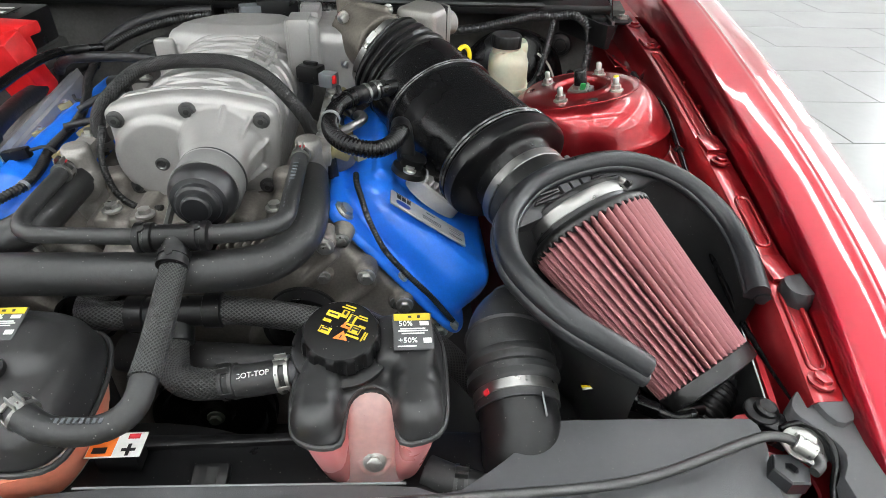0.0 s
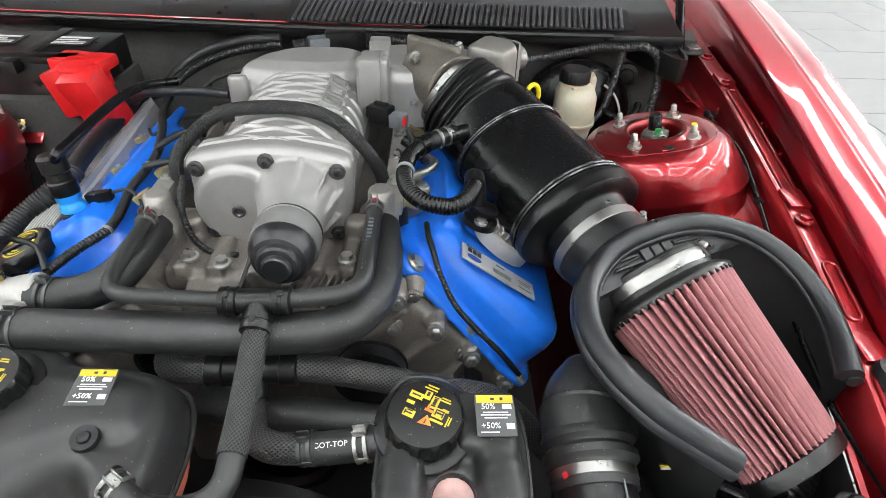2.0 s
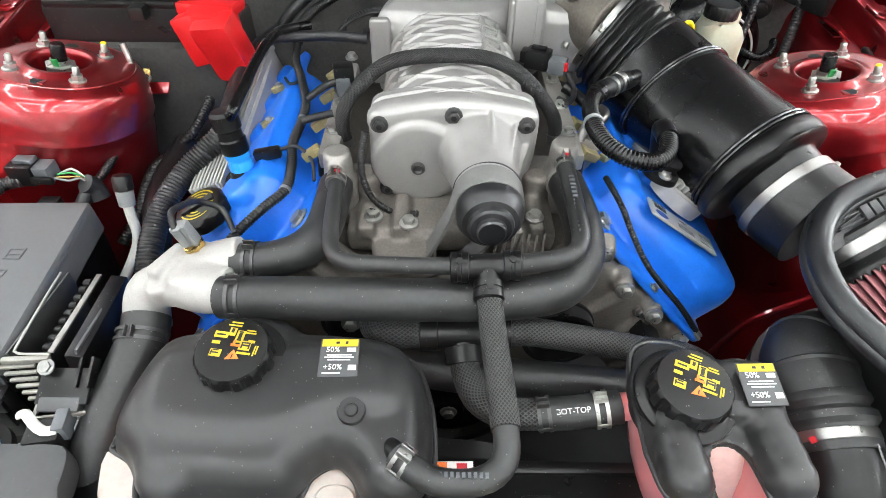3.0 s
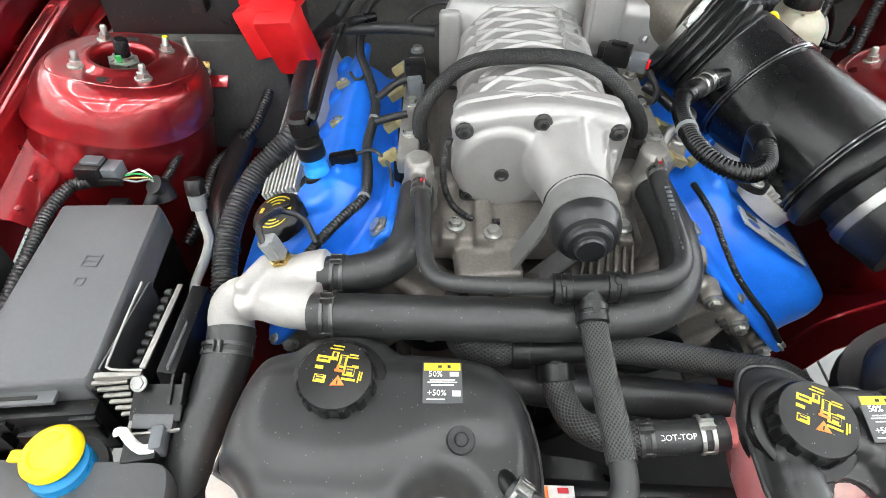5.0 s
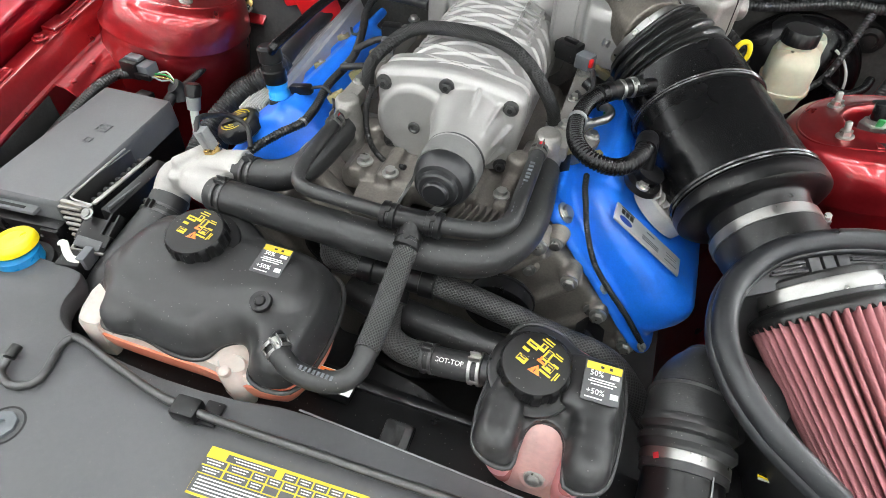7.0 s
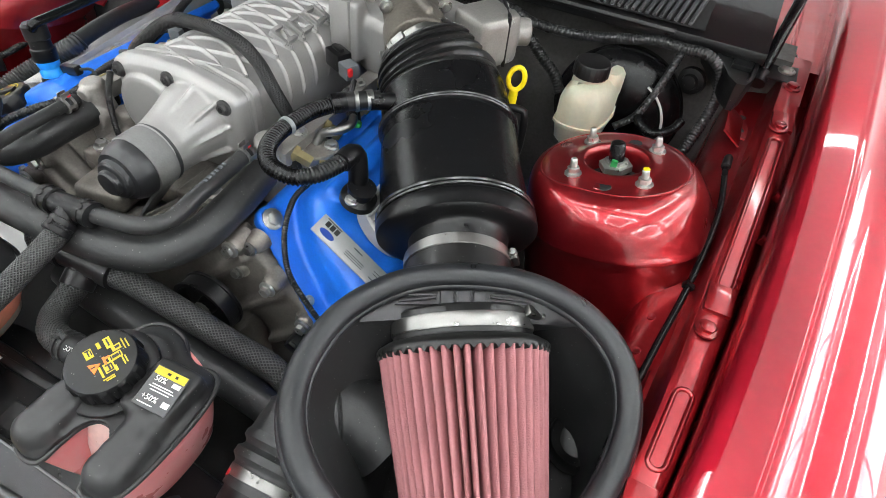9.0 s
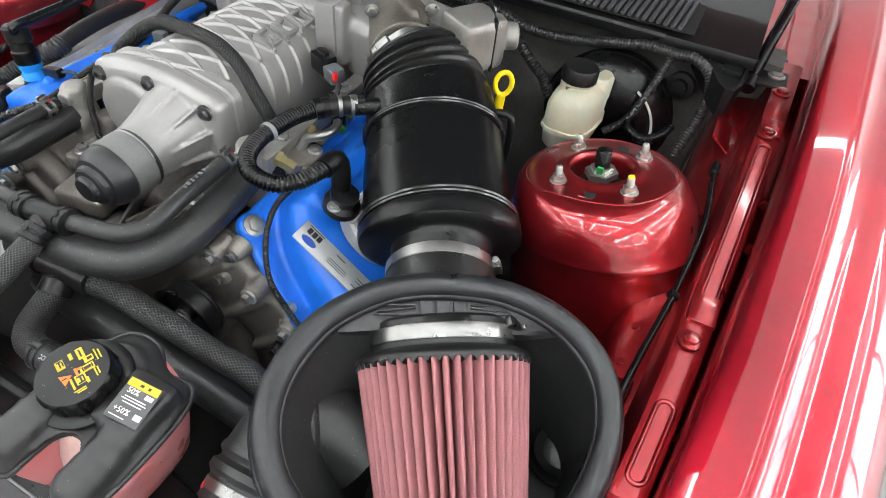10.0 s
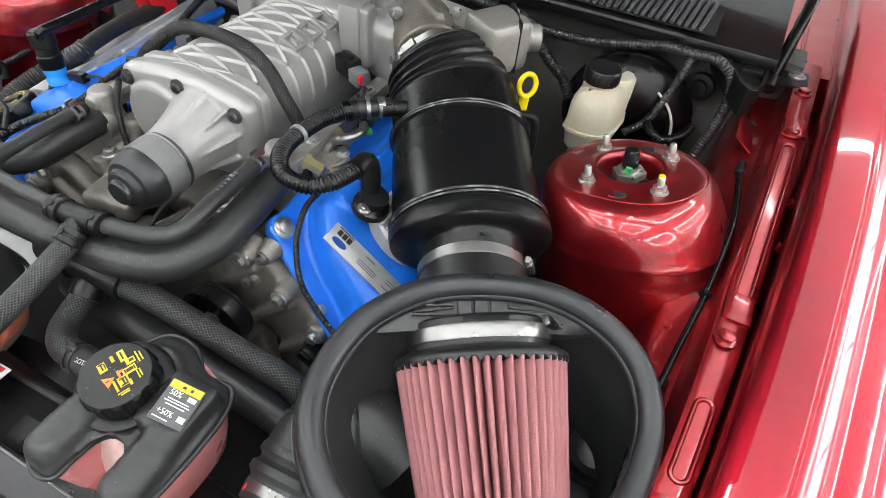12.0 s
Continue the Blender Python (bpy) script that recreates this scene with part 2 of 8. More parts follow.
PULLEY = shader("satin_charcoal_pulley", (0.014, 0.0145, 0.016), 0.38, vary=0.1, scale=40, bump=0.04, bump_scale=900, spec=0.6, dust=0.05)
BOXBLACK = shader("moulded_box_plastic", (0.034, 0.034, 0.036), 0.40, vary=0.15, scale=30, bump=0.08, bump_scale=900, dust=0.06)
THROTTLE = shader("stained_throttle_casting", (0.15, 0.135, 0.115), 0.5, metal=0.5, vary=0.3, scale=30, bump=0.15, bump_scale=500)
STEEL = shader("bright_steel", (0.30, 0.296, 0.285), 0.34, metal=1.0, vary=0.08, scale=80, rough_vary=0.08)
ZINC = shader("zinc_plate", (0.46, 0.46, 0.435), 0.36, metal=0.9, vary=0.15, scale=120)
CLAMP = shader("dull_spring_steel", (0.27, 0.27, 0.26), 0.36, metal=0.9, vary=0.2, scale=120)
DARKSTEEL = shader("dark_steel", (0.10, 0.10, 0.10), 0.4, metal=0.8, vary=0.2, scale=80)
BRASS = shader("brass", (0.55, 0.38, 0.14), 0.3, metal=1.0, vary=0.15, scale=120)
GLOSSBLACK = shader("smooth_black_plastic", (0.0045, 0.0045, 0.005), 0.27, vary=0.15, scale=12, rough_vary=0.01, spec=0.34, dust=0.07)
TANKBLACK = shader("satin_black_tank_plastic", (0.019, 0.019, 0.0195), 0.42, vary=0.15, scale=25, bump=0.05, bump_scale=1300, rough_vary=0.03, spec=0.6, dust=0.08)
BLACK = shader("black_plastic", (0.006, 0.006, 0.0065), 0.32, vary=0.2, scale=30, bump=0.05, bump_scale=1200, rough_vary=0.05, spec=0.36, dust=0.08)
LOOM = shader("loom_plastic", (0.022, 0.022, 0.023), 0.36, vary=0.2, scale=30, spec=0.6)
RUBBER = shader("black_rubber", (0.008, 0.008, 0.008), 0.38, vary=0.25, scale=25, bump=0.15, bump_scale=500, dust=0.09)
HOSE = shader("rubber_hose", (0.022, 0.0224, 0.0228), 0.42, vary=0.25, scale=25, bump=0.12, bump_scale=400, dust=0.09)
SEAL = shader("foam_rubber_seal", (0.015, 0.016, 0.018), 0.36, vary=0.2, scale=25, bump=0.1, bump_scale=300, dust=0.05)
GREY = shader("grained_grey_plastic", (0.075, 0.076, 0.080), 0.48, vary=0.08, scale=20, bump=0.25, bump_scale=1800, dust=0.07)
BOXGREY = shader("fuse_box_plastic", (0.105, 0.108, 0.112), 0.42, vary=0.07, scale=25, bump=0.2, bump_scale=1600)
FELT = shader("firewall_felt", (0.042, 0.041, 0.039), 0.85, vary=0.3, scale=20, bump=0.5, bump_scale=250)
FIREWALL = shader("grey_firewall_felt", (0.075, 0.073, 0.069), 0.85, vary=0.3, scale=20, bump=0.5, bump_scale=250)
# near-black for black parts, and for painted shade in holes and deep in the bay
DARK = shader("deep_shade_and_black", (0.010, 0.010, 0.010), 0.7, vary=0.3, scale=20, bump=0.3, bump_scale=200)
BRAID = woven("braided_sleeve", (0.056, 0.056, 0.055), (0.002, 0.002, 0.002), 23.0)
BRAID_FINE = woven("fine_braided_sleeve", (0.022, 0.022, 0.022), (0.002, 0.002, 0.002), 23.0)
BELT = shader("worn_belt_rubber", (0.15, 0.15, 0.147), 0.5, vary=0.15, scale=60)
TAPE = shader("harness_tape", (0.016, 0.016, 0.017), 0.45, vary=0.3, scale=90, bump=0.5, bump_scale=260)
CREAM = shader("translucent_nylon", (0.52, 0.49, 0.38), 0.42, vary=0.08, scale=20, sss=0.5, bump=0.05, bump_scale=300)
COOLANT = shader("tank_wall_pink", (0.66, 0.21, 0.225), 0.32, vary=0.12, scale=14, sss=0.4, second=(0.62, 0.27, 0.26))
PINK = shader("tank_wall_light_pink", (0.62, 0.40, 0.37), 0.36, vary=0.12, scale=18, sss=0.4)
COOLANT_PALE = shader("tank_wall_pale", (0.50, 0.44, 0.40), 0.35, vary=0.1, scale=20, sss=0.4)
YELLOW = shader("yellow_plastic", (0.82, 0.62, 0.005), 0.35, vary=0.05, scale=30)
YELLOW_INK = shader("yellow_ink", (0.56, 0.42, 0.02), 0.55, vary=0.06, scale=50)
ORANGE_INK = shader("orange_ink", (0.85, 0.20, 0.03), 0.5, vary=0.06, scale=50)
WHITE_INK = shader("white_ink", (0.78, 0.78, 0.76), 0.5, vary=0.05, scale=50)
RED_INK = shader("red_ink", (0.55, 0.02, 0.03), 0.5, vary=0.06, scale=50)
BLACK_INK = shader("black_ink", (0.015, 0.015, 0.015), 0.45, vary=0.1, scale=50)
BLUE_INK = shader("blue_ink", (0.01, 0.05, 0.30), 0.35, vary=0.06, scale=50)
PLATE = shader("brushed_plate", (0.54, 0.545, 0.55), 0.42, metal=0.6, vary=0.06, scale=90)
REDPLASTIC = shader("red_plastic", (0.62, 0.012, 0.014), 0.38, vary=0.08, scale=25)
BLUEPLASTIC = shader("blue_plastic", (0.005, 0.18, 0.42), 0.35, vary=0.08, scale=40)
BLUECLIP = shader("bright_blue_plastic", (0.02, 0.30, 0.80), 0.35, vary=0.08, scale=40)
GREYCONN = shader("grey_connector", (0.11, 0.12, 0.13), 0.45, vary=0.1, scale=60)
PALECONN = shader("pale_grey_connector", (0.20, 0.205, 0.21), 0.45, vary=0.1, scale=60)
TANCONN = shader("tan_connector", (0.25, 0.21, 0.10), 0.45, vary=0.12, scale=60)
GREENCONN = shader("green_clip", (0.02, 0.25, 0.06), 0.4, vary=0.1, scale=60)
WHITEPLASTIC = shader("white_plastic", (0.66, 0.65, 0.60), 0.4, vary=0.06, scale=50)
WALL = shader("white_wall_paint", (0.80, 0.80, 0.79), 0.7, vary=0.02, scale=1.5)
TILE = shader("pale_floor_tile", (0.22, 0.22, 0.216), 0.38, vary=0.05, scale=2.0, rough_vary=0.05)
GROUT = shader("tile_grout", (0.40, 0.40, 0.39), 0.8, vary=0.1, scale=10)
LAMP = glow("lamp_tube", (0.96, 0.985, 0.985), 25.0)
DIFFUSER = glow("lamp_diffuser", (0.93, 0.97, 1.0), 0.7)
DAYLIGHT = glow("bright_daylight", (0.96, 0.98, 1.0), 9.0)
GLASS = shader("window_glass", (0.95, 0.97, 0.97), 0.03, vary=0.0, trans=1.0, rough_vary=0.01)

# ---------------------------------------------------------------- the room
def room():
    for name, c, size in (("wall_north", (0, 7.1, 1.8), (14.4, 0.2, 3.6)), ("wall_south", (0, -7.1, 1.8), (14.4, 0.2, 3.6)),
                          ("wall_west", (-7.1, 0, 1.8), (0.2, 14.0, 3.6))):
        solo(name, box(bmesh.new(), c, size), WALL, "plain white painted showroom wall", "wall", kind="structure")
    bm = bmesh.new()
    for y0, y1, z0, z1 in ((-7.0, 0.2, 0.0, 3.6), (0.2, 6.7, 0.0, 0.15), (0.2, 6.7, 3.25, 3.6), (6.7, 7.0, 0.0, 3.6)):
        box(bm, (7.1, (y0 + y1) / 2, (z0 + z1) / 2), (0.2, y1 - y0, z1 - z0))
    solo("wall_east", bm, WALL, "white painted showroom wall with a glazed front", "wall", kind="structure")
    win = thing("window_1", (7.1, 3.45, 0.15), "tall glazed shop front with bright daylight outside", "window", kind="structure")
    for y in (0.24, 1.85, 3.45, 5.05, 6.66):
        part("mullion", box(bmesh.new(), (7.1, y, 1.7), (0.08, 0.06, 3.08)), STEEL, win)
    for z in (0.18, 3.22):
        part("rail", box(bmesh.new(), (7.1, 3.45, z), (0.09, 6.48, 0.05)), STEEL, win)
    for k in range(4):
        p = part("pane", box(bmesh.new(), (7.1, 1.045 + 1.605 * k, 1.7), (0.008, 1.54, 2.99)), GLASS, win)
        p.visible_shadow = False
    solo("backdrop", box(bmesh.new(), (8.6, 3.45, 2.0), (0.05, 9.0, 4.0)), DAYLIGHT, "plain bright daylight outside the window", "backdrop", kind="structure")
    solo("ceiling", box(bmesh.new(), (0, 0, ROOM_H + 0.1), (14.4, 14.4, 0.2)), WALL, "white painted showroom ceiling", "ceiling", kind="structure")
    floor = solo("floor", box(bmesh.new(), (0, 0, -0.06), (14.4, 14.4, 0.1)), GROUT, "pale grey tiled showroom floor", "floor", kind="structure")
    bm = box(bmesh.new(), (0, 0, 0), (1.194, 0.594, 0.012), bevel=0.002, seg=1)
    mesh = finish(bm, TILE, "tile")
    for i in range(-6, 6):
        for j in range(-12, 12):
            t = new("tile", mesh)
            t.parent = floor
            t.location = (0.6 + i * 1.2 + (0.3 if j % 2 else -0.3), 0.3 + j * 0.6, 0.105)


def ceiling_frame(cx, cy, w, d):
    """A hanging frame of four bright tubes."""
    ob = thing("ceiling_light", (cx, cy, ROOM_H - 0.05), "white rectangular tube light frame hung under the ceiling", "ceiling light", "ceiling lights")
    z = ROOM_H - 0.06
    for c, size in (((cx, cy - d / 2, z), (w + 0.07, 0.07, 0.05)), ((cx, cy + d / 2, z), (w + 0.07, 0.07, 0.05)),
                    ((cx - w / 2, cy, z), (0.07, d - 0.07, 0.05)), ((cx + w / 2, cy, z), (0.07, d - 0.07, 0.05))):
        part("tube", box(bmesh.new(), c, size, bevel=0.02), LAMP, ob)
    part("diffuser", box(bmesh.new(), (cx, cy, z + 0.01), (w - 0.1, d - 0.1, 0.02)), DIFFUSER, ob)
    for sx in (-1, 1):
        for sy in (-1, 1):
            part("hanger", box(bmesh.new(), (cx + sx * w / 2, cy + sy * d / 2, ROOM_H - 0.02), (0.02, 0.02, 0.05)), STEEL, ob)


room()
for cx in (-1.3, 1.3):
    ceiling_frame(cx, 0.75, 1.7, 3.2)
    ceiling_frame(cx, -3.6, 1.7, 3.2)
for cx in (-4.9, 4.9):
    ceiling_frame(cx, 0.9, 1.6, 4.2)
    ceiling_frame(cx, -4.2, 1.6, 4.2)


# ---------------------------------------------------------------- car body
EDGE = ((-0.9, 0.585, 0.752), (-0.6, 0.654, 0.8326), (-0.463, 0.6776, 0.8737), (-0.344, 0.698, 0.9015), (-0.212, 0.711, 0.932), (-0.01, 0.732, 0.968), (0.19, 0.7454, 1.0056), (0.39, 0.759, 1.036), (1.0, 0.79, 1.09))
RAIL = ((-0.9, 0.62, 0.76), (-0.59, 0.672, 0.825), (-0.45, 0.695, 0.855), (-0.36, 0.709, 0.871), (-0.24, 0.722, 0.891), (-0.176, 0.727, 0.9035), (-0.109, 0.733, 0.911), (-0.033, 0.739, 0.923), (0.07, 0.747, 0.938),
        (0.162, 0.754, 0.949), (0.21, 0.757, 0.953), (0.4, 0.772, 0.966), (1.0, 0.80, 1.0))


def along(line, y):
    ys = [g[0] for g in line]
    return float(np.interp(y, ys, [g[1] for g in line])), float(np.interp(y, ys, [g[2] for g in line]))


def gap(y):
    """Place (x, z) at y of the line from which the inner rail is set out."""
    return along(RAIL, y)


def strip(bm, profile, ys, side, thick=0.003, line=RAIL):
    """A sheet along y: offsets (dx, dz) from a line, given a thickness."""
    def curve(y):
        e = 0.05
        a = [along(line, y + k * e) for k in (-1, 0, 1)]
        return sum(p[0] for p in a) / 3, sum(p[1] for p in a) / 3
    rows = []
    for y in ys:
        gx, gz = curve(y)
        rows.append([V((side * (gx + dx), y, gz + dz)) for dx, dz in profile])
    under = [[p + V((-side * thick * 0.4, 0, -thick)) for p in reversed(r)] for r in rows]
    return loft(bm, [r + u for r, u in zip(rows, under)])


def fender(side):
    where = "driver" if side > 0 else "passenger"
    ys = [-0.85 + 0.02 * i for i in range(92)]
    prof = [(0.010, -0.11), (0.003, -0.06), (0.0, -0.010), (0.0004, -0.006), (0.0016, -0.0025), (0.0038, 0.0003), (0.0072, 0.0022), (0.012, 0.0034), (0.022, 0.0052), (0.04, 0.008), (0.050, 0.0095), (0.0535, 0.0096), (0.0555, 0.0088), (0.0575, 0.0088), (0.060, 0.0094), (0.0625, 0.0086),
            (0.065, 0.006), (0.068, 0.003), (0.073, -0.001), (0.082, -0.006), (0.095, -0.009), (0.112, -0.012), (0.130, -0.018), (0.148, -0.028), (0.164, -0.042), (0.180, -0.062), (0.194, -0.088), (0.205, -0.12), (0.214, -0.17), (0.219, -0.24), (0.215, -0.34), (0.20, -0.45)]
    ob = thing("fender", (side * 0.8, 0, 0.5), "glossy candy red metallic front fender beside the bay", "fender", "front fenders")
    part("outer_skin", strip(bmesh.new(), prof[2:], ys, side, line=EDGE), RED, ob, sharp=60)
    part("inner_flange", strip(bmesh.new(), prof[:2] + [(-0.0005, -0.0102)], ys, side, line=EDGE), RED, ob, "upright inner flange")


def apron(side):
    """Inner panel with its rail, embossed slots, pads and bolts."""
    ob = thing("inner_fender_rail", (side * 0.69, -0.1, 0.5), "glossy dark red inner fender rail with embossed slots", "body panel", "inner fender rails")
    ys = [-0.54 + 0.02 * i for i in range(48)]
    prof = [(-0.113, -0.105), (-0.108, -0.075), (-0.100, -0.060), (-0.085, -0.052), (-0.066, -0.048), (-0.060, -0.046), (-0.056, -0.030), (-0.053, -0.008), (-0.050, -0.004), (-0.046, -0.003),
            (-0.022, -0.003), (-0.018, -0.005), (-0.014, -0.03), (-0.010, -0.062), (0.006, -0.068), (0.050, -0.070)]
    cut = -0.231
    part("rail", strip(bmesh.new(), prof[4:], ys, side), RED_IN, ob, sharp=35)
    part("ledge", strip(bmesh.new(), prof[:5], [y for y in ys if y > cut], side), RED_IN, ob, sharp=35)
    wall = [(-0.128, -0.36), (-0.120, -0.16), (-0.1145, -0.106)]
    part("lower_wall", strip(bmesh.new(), wall, [y for y in ys if y > cut], side), RED_IN, ob)
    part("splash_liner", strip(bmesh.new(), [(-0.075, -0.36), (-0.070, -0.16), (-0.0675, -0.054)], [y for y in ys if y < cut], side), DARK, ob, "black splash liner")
    for y0, y1 in ((0.15, -0.115), (-0.265, -0.335), (-0.42, -0.5)):
        bm = bmesh.new()
        w, outline = 0.0085, []
        for k in range(13):
            a = math.pi * k / 12
            outline.append((w * math.cos(a), y0 + w * math.sin(a)))
        outline += [(-w, y0 + (y1 - y0) * k / 12) for k in range(1, 12)]
        for k in range(13):
            a = math.pi + math.pi * k / 12
            outline.append((w * math.cos(a), y1 + w * math.sin(a)))
        outline += [(w, y1 + (y0 - y1) * k / 12) for k in range(1, 13)]
        pts = []
        for dx, y in outline:
            gx, gz = gap(y)
            pts.append((side * (gx - 0.034 + dx), y, gz - 0.0025))
        tube(bm, pts, 0.0026, n=10, step=0.006)
        part("embossed_slot", bm, RED_IN, ob)
    for y in (-0.14, 0.2, -0.38):
        gx, gz = gap(y)
        part("pad", box(bmesh.new(), (side * (gx - 0.034), y, gz - 0.002), (0.030, 0.04, 0.008), rot("X", 7), 0.003), RED_IN, ob)
    for y in (-0.183, 0.185, -0.52, 0.3):
        gx, gz = gap(y)
        bolt(ob, (side * (gx - 0.036), y, gz - 0.002), Z, RED_IN, 0.0085, 0.007)
    for y in (-0.02, 0.06, -0.28):
        gx, gz = gap(y)
        part("clip", box(bmesh.new(), (side * (gx - 0.010), y, gz - 0.014), (0.01, 0.007, 0.012), rot("Y", 20 * side), 0.002), RED_IN, ob)
    for y in (-0.05, -0.10, -0.15, -0.2):
        gx, gz = gap(y)
        part("spot_weld", lathe(bmesh.new(), (side * (gx - 0.088), y, gz - 0.0535), (-side * 0.3, 0, 1), ((-0.002, 0.005), (0.0015, 0.005), (0.002, 0.003)), 12), RED_IN, ob)
    gx, gz = gap(0.24)
    part("bracket", box(bmesh.new(), (side * (gx - 0.09), 0.22, gz - 0.04), (0.035, 0.08, 0.003), rot("Y", side * 35), 0.001), RED_IN, ob)


def strut_tower(side):
    ob = thing("strut_tower", (side * 0.56, 0, 0.5), "glossy red strut tower with four zinc nuts on top", "strut tower", "strut towers")
    s = side
    lean = V((-s * 0.19, 0.07, 1)).normalized()
    across = V((1, 0, s * 0.19)).normalized()
    fore = lean.cross(across)
    c = V((0.5375, -0.003, 0.937) if s > 0 else (-0.548, 0.000, 0.941))
    bm = bmesh.new()
    rows = []
    for d, r, out in ((-0.43, 0.122, 0.018), (-0.2, 0.120, 0.016), (-0.085, 0.1175, 0.013), (-0.069, 0.117, 0.012), (-0.066, 0.1185, 0.012), (-0.0635, 0.1185, 0.012), (-0.060, 0.1175, 0.011), (-0.055, 0.1165, 0.009), (-0.048, 0.1155, 0.007), (-0.040, 0.1145, 0.006), (-0.031, 0.1125, 0.004), (-0.022, 0.1095, 0.002), (-0.014, 0.105, 0.001), (-0.0085, 0.100, 0.0), (-0.0058, 0.0965, 0.0), (-0.0042, 0.0935, 0.0),
                      (-0.0028, 0.0905, 0.0), (-0.0014, 0.0875, 0.0), (-0.0004, 0.084, 0.0), (0.0002, 0.079, 0.0), (0.0006, 0.066, 0.0), (0.0012, 0.058, 0.0), (0.003, 0.052, 0.0), (0.0055, 0.0475, 0), (0.0065, 0.0435, 0), (0.0055, 0.040, 0), (0.002, 0.0375, 0), (-0.004, 0.0365, 0), (-0.03, 0.036, 0)):
        q = c + lean * d + V((s * out, 0, 0))
        wide = 1.0 + min(0.03, max(0, -d - 0.03) * 0.8)
        rows.append(ring(q, across, fore, r * wide, r, 64, 2.0 if d > -0.012 else min(2.3, 2.0 + max(0.0, -d - 0.026) * 8)))
    loft(bm, rows, caps=False)
    part("tower", bm, RED_IN, ob, sharp=35)
    # outer shoulder that runs into the rail, and the ledge in front
    bm = bmesh.new()
    loft(bm, [[V((s * x, y, z)) for x, z in ((0.57, 0.50), (0.57, 0.872 - 0.6 * k * k), (0.60, 0.872 - 0.6 * k * k), (0.625, 0.868 - 0.5 * k * k), (0.645, 0.862 - 0.3 * k), (0.656, 0.856 - 0.12 * k), (0.662, 0.846 - 0.1 * k), (0.664, 0.5))] for y, k in ((-0.115, 0.36), (-0.11, 0.30), (-0.10, 0.24), (-0.085, 0.18), (-0.06, 0.10), (-0.03, 0.04), (0.0, 0), (0.03, 0.04), (0.06, 0.1), (0.085, 0.2), (0.10, 0.3))])
    part("shoulder", bm, RED_IN, ob, sharp=50)
    part("hole_liner", lathe(bmesh.new(), c + lean * -0.03, lean, ((0, 0.037), (0.004, 0.037)), 24), DARK, ob)
    # strut rod and its nut
    rod = part("strut_rod", lathe(bmesh.new(), c + lean * -0.026, lean, ((0, 0.018), (0.02, 0.018), (0.022, 0.010), (0.052, 0.0095), (0.055, 0.008)), 20), GLOSSBLACK, ob, "black strut rod tip")
    part("washer", lathe(bmesh.new(), c + lean * -0.008, lean, ((0, 0.021), (0.008, 0.021), (0.009, 0.014), (0.014, 0.014)), 6), ZINC, rod)
    part("paint_mark", box(bmesh.new(), c + lean * 0.006 + V((0, -0.012, 0)), (0.008, 0.004, 0.012), rot("X", 10), 0.001), GREENCONN, rod)
    for k, (dx, dy) in enumerate(((-0.0425, -0.044), (-0.0415, 0.044), (0.0425, 0.046), (0.0425, -0.041))):
        p = c + across * (s * dx) + fore * dy
        nut = part("nut", hexbolt(bmesh.new(), p, lean, 0.0078, 0.010, 1.4), ZINC, ob, sharp=30)
        part("stud", lathe(bmesh.new(), p + lean * 0.009, lean, ((0, 0.0045), (0.011, 0.0045), (0.013, 0.003)), 12), ZINC, nut)
        if k == (3 if s > 0 else 1):
            part("yellow_mark", lathe(bmesh.new(), p + lean * 0.0215, lean, ((0, 0.0043), (0.0015, 0.0036)), 12), YELLOW, nut)
    for dx, dy in ((0.0, -0.062), (0.012, 0.06)):
        part("hole", lathe(bmesh.new(), c + across * (s * dx) + fore * dy + lean * 0.0003, lean, ((0, 0.009), (0.001, 0.0085)), 16), DARK, ob)
    # edge of the stamped top plate: straight across the front, then back over the shoulder
    edge = []
    for q in range(0, 361, 6):
        w = radians(q)
        r = 0.0865 + (0.008 * max(0.0, math.sin(w * 2.0 + 0.6)) - 0.010 * max(0.0, -math.sin(w)) ** 3)
        edge.append(c + across * (r * math.cos(w)) + fore * (r * math.sin(w)) + lean * (-0.0004 if r < 0.085 else -0.0012 - (r - 0.085) * 0.42))
    part("plate_edge", tube(bmesh.new(), edge, 0.0016, n=8, step=0.006), RED_IN, ob)
    # raised letter-like tab in front of the opening
    part("tab", box(bmesh.new(), c + V((-s * 0.004, -0.058, 0.001)), (0.016, 0.026, 0.006), rot("X", -8), 0.003), RED_IN, ob)
    return ob


for side in (1, -1):
    fender(side)
    apron(side)
    strut_tower(side)


def wheelhouse(side):
    """Red floor of the bay between tower and front, mostly in shade."""
    bm = bmesh.new()
    rows = []
    for y in [-0.21 + 0.05 * i for i in range(13)]:
        gx, gz = gap(y)
        rows.append([V((side * x, y, z)) for x, z in ((gx - 0.095, gz - 0.14), (0.60, 0.66), (0.50, 0.58), (0.46, 0.48), (0.42, 0.36))])
    under = [[p + V((0, 0, -0.004)) for p in reversed(r)] for r in rows]
    loft(bm, [r + u for r, u in zip(rows, under)])
    ob = thing("wheelhouse_panel", (side * 0.55, 0.0, 0.6), "dark red wheelhouse panel deep in the bay", "body panel", "wheelhouse panels")
    part("sheet", bm, RED_IN, ob)
    for y in (-0.16, 0.16):
        gx, gz = gap(y)
        part("pressed_rib", tube(bmesh.new(), [(side * (gx - 0.10), y, gz - 0.145), (side * 0.60, y, 0.661), (side * 0.50, y, 0.581), (side * 0.46, y, 0.482)], 0.006, n=8), RED_IN, ob)


for side in (1, -1):
    wheelhouse(side)

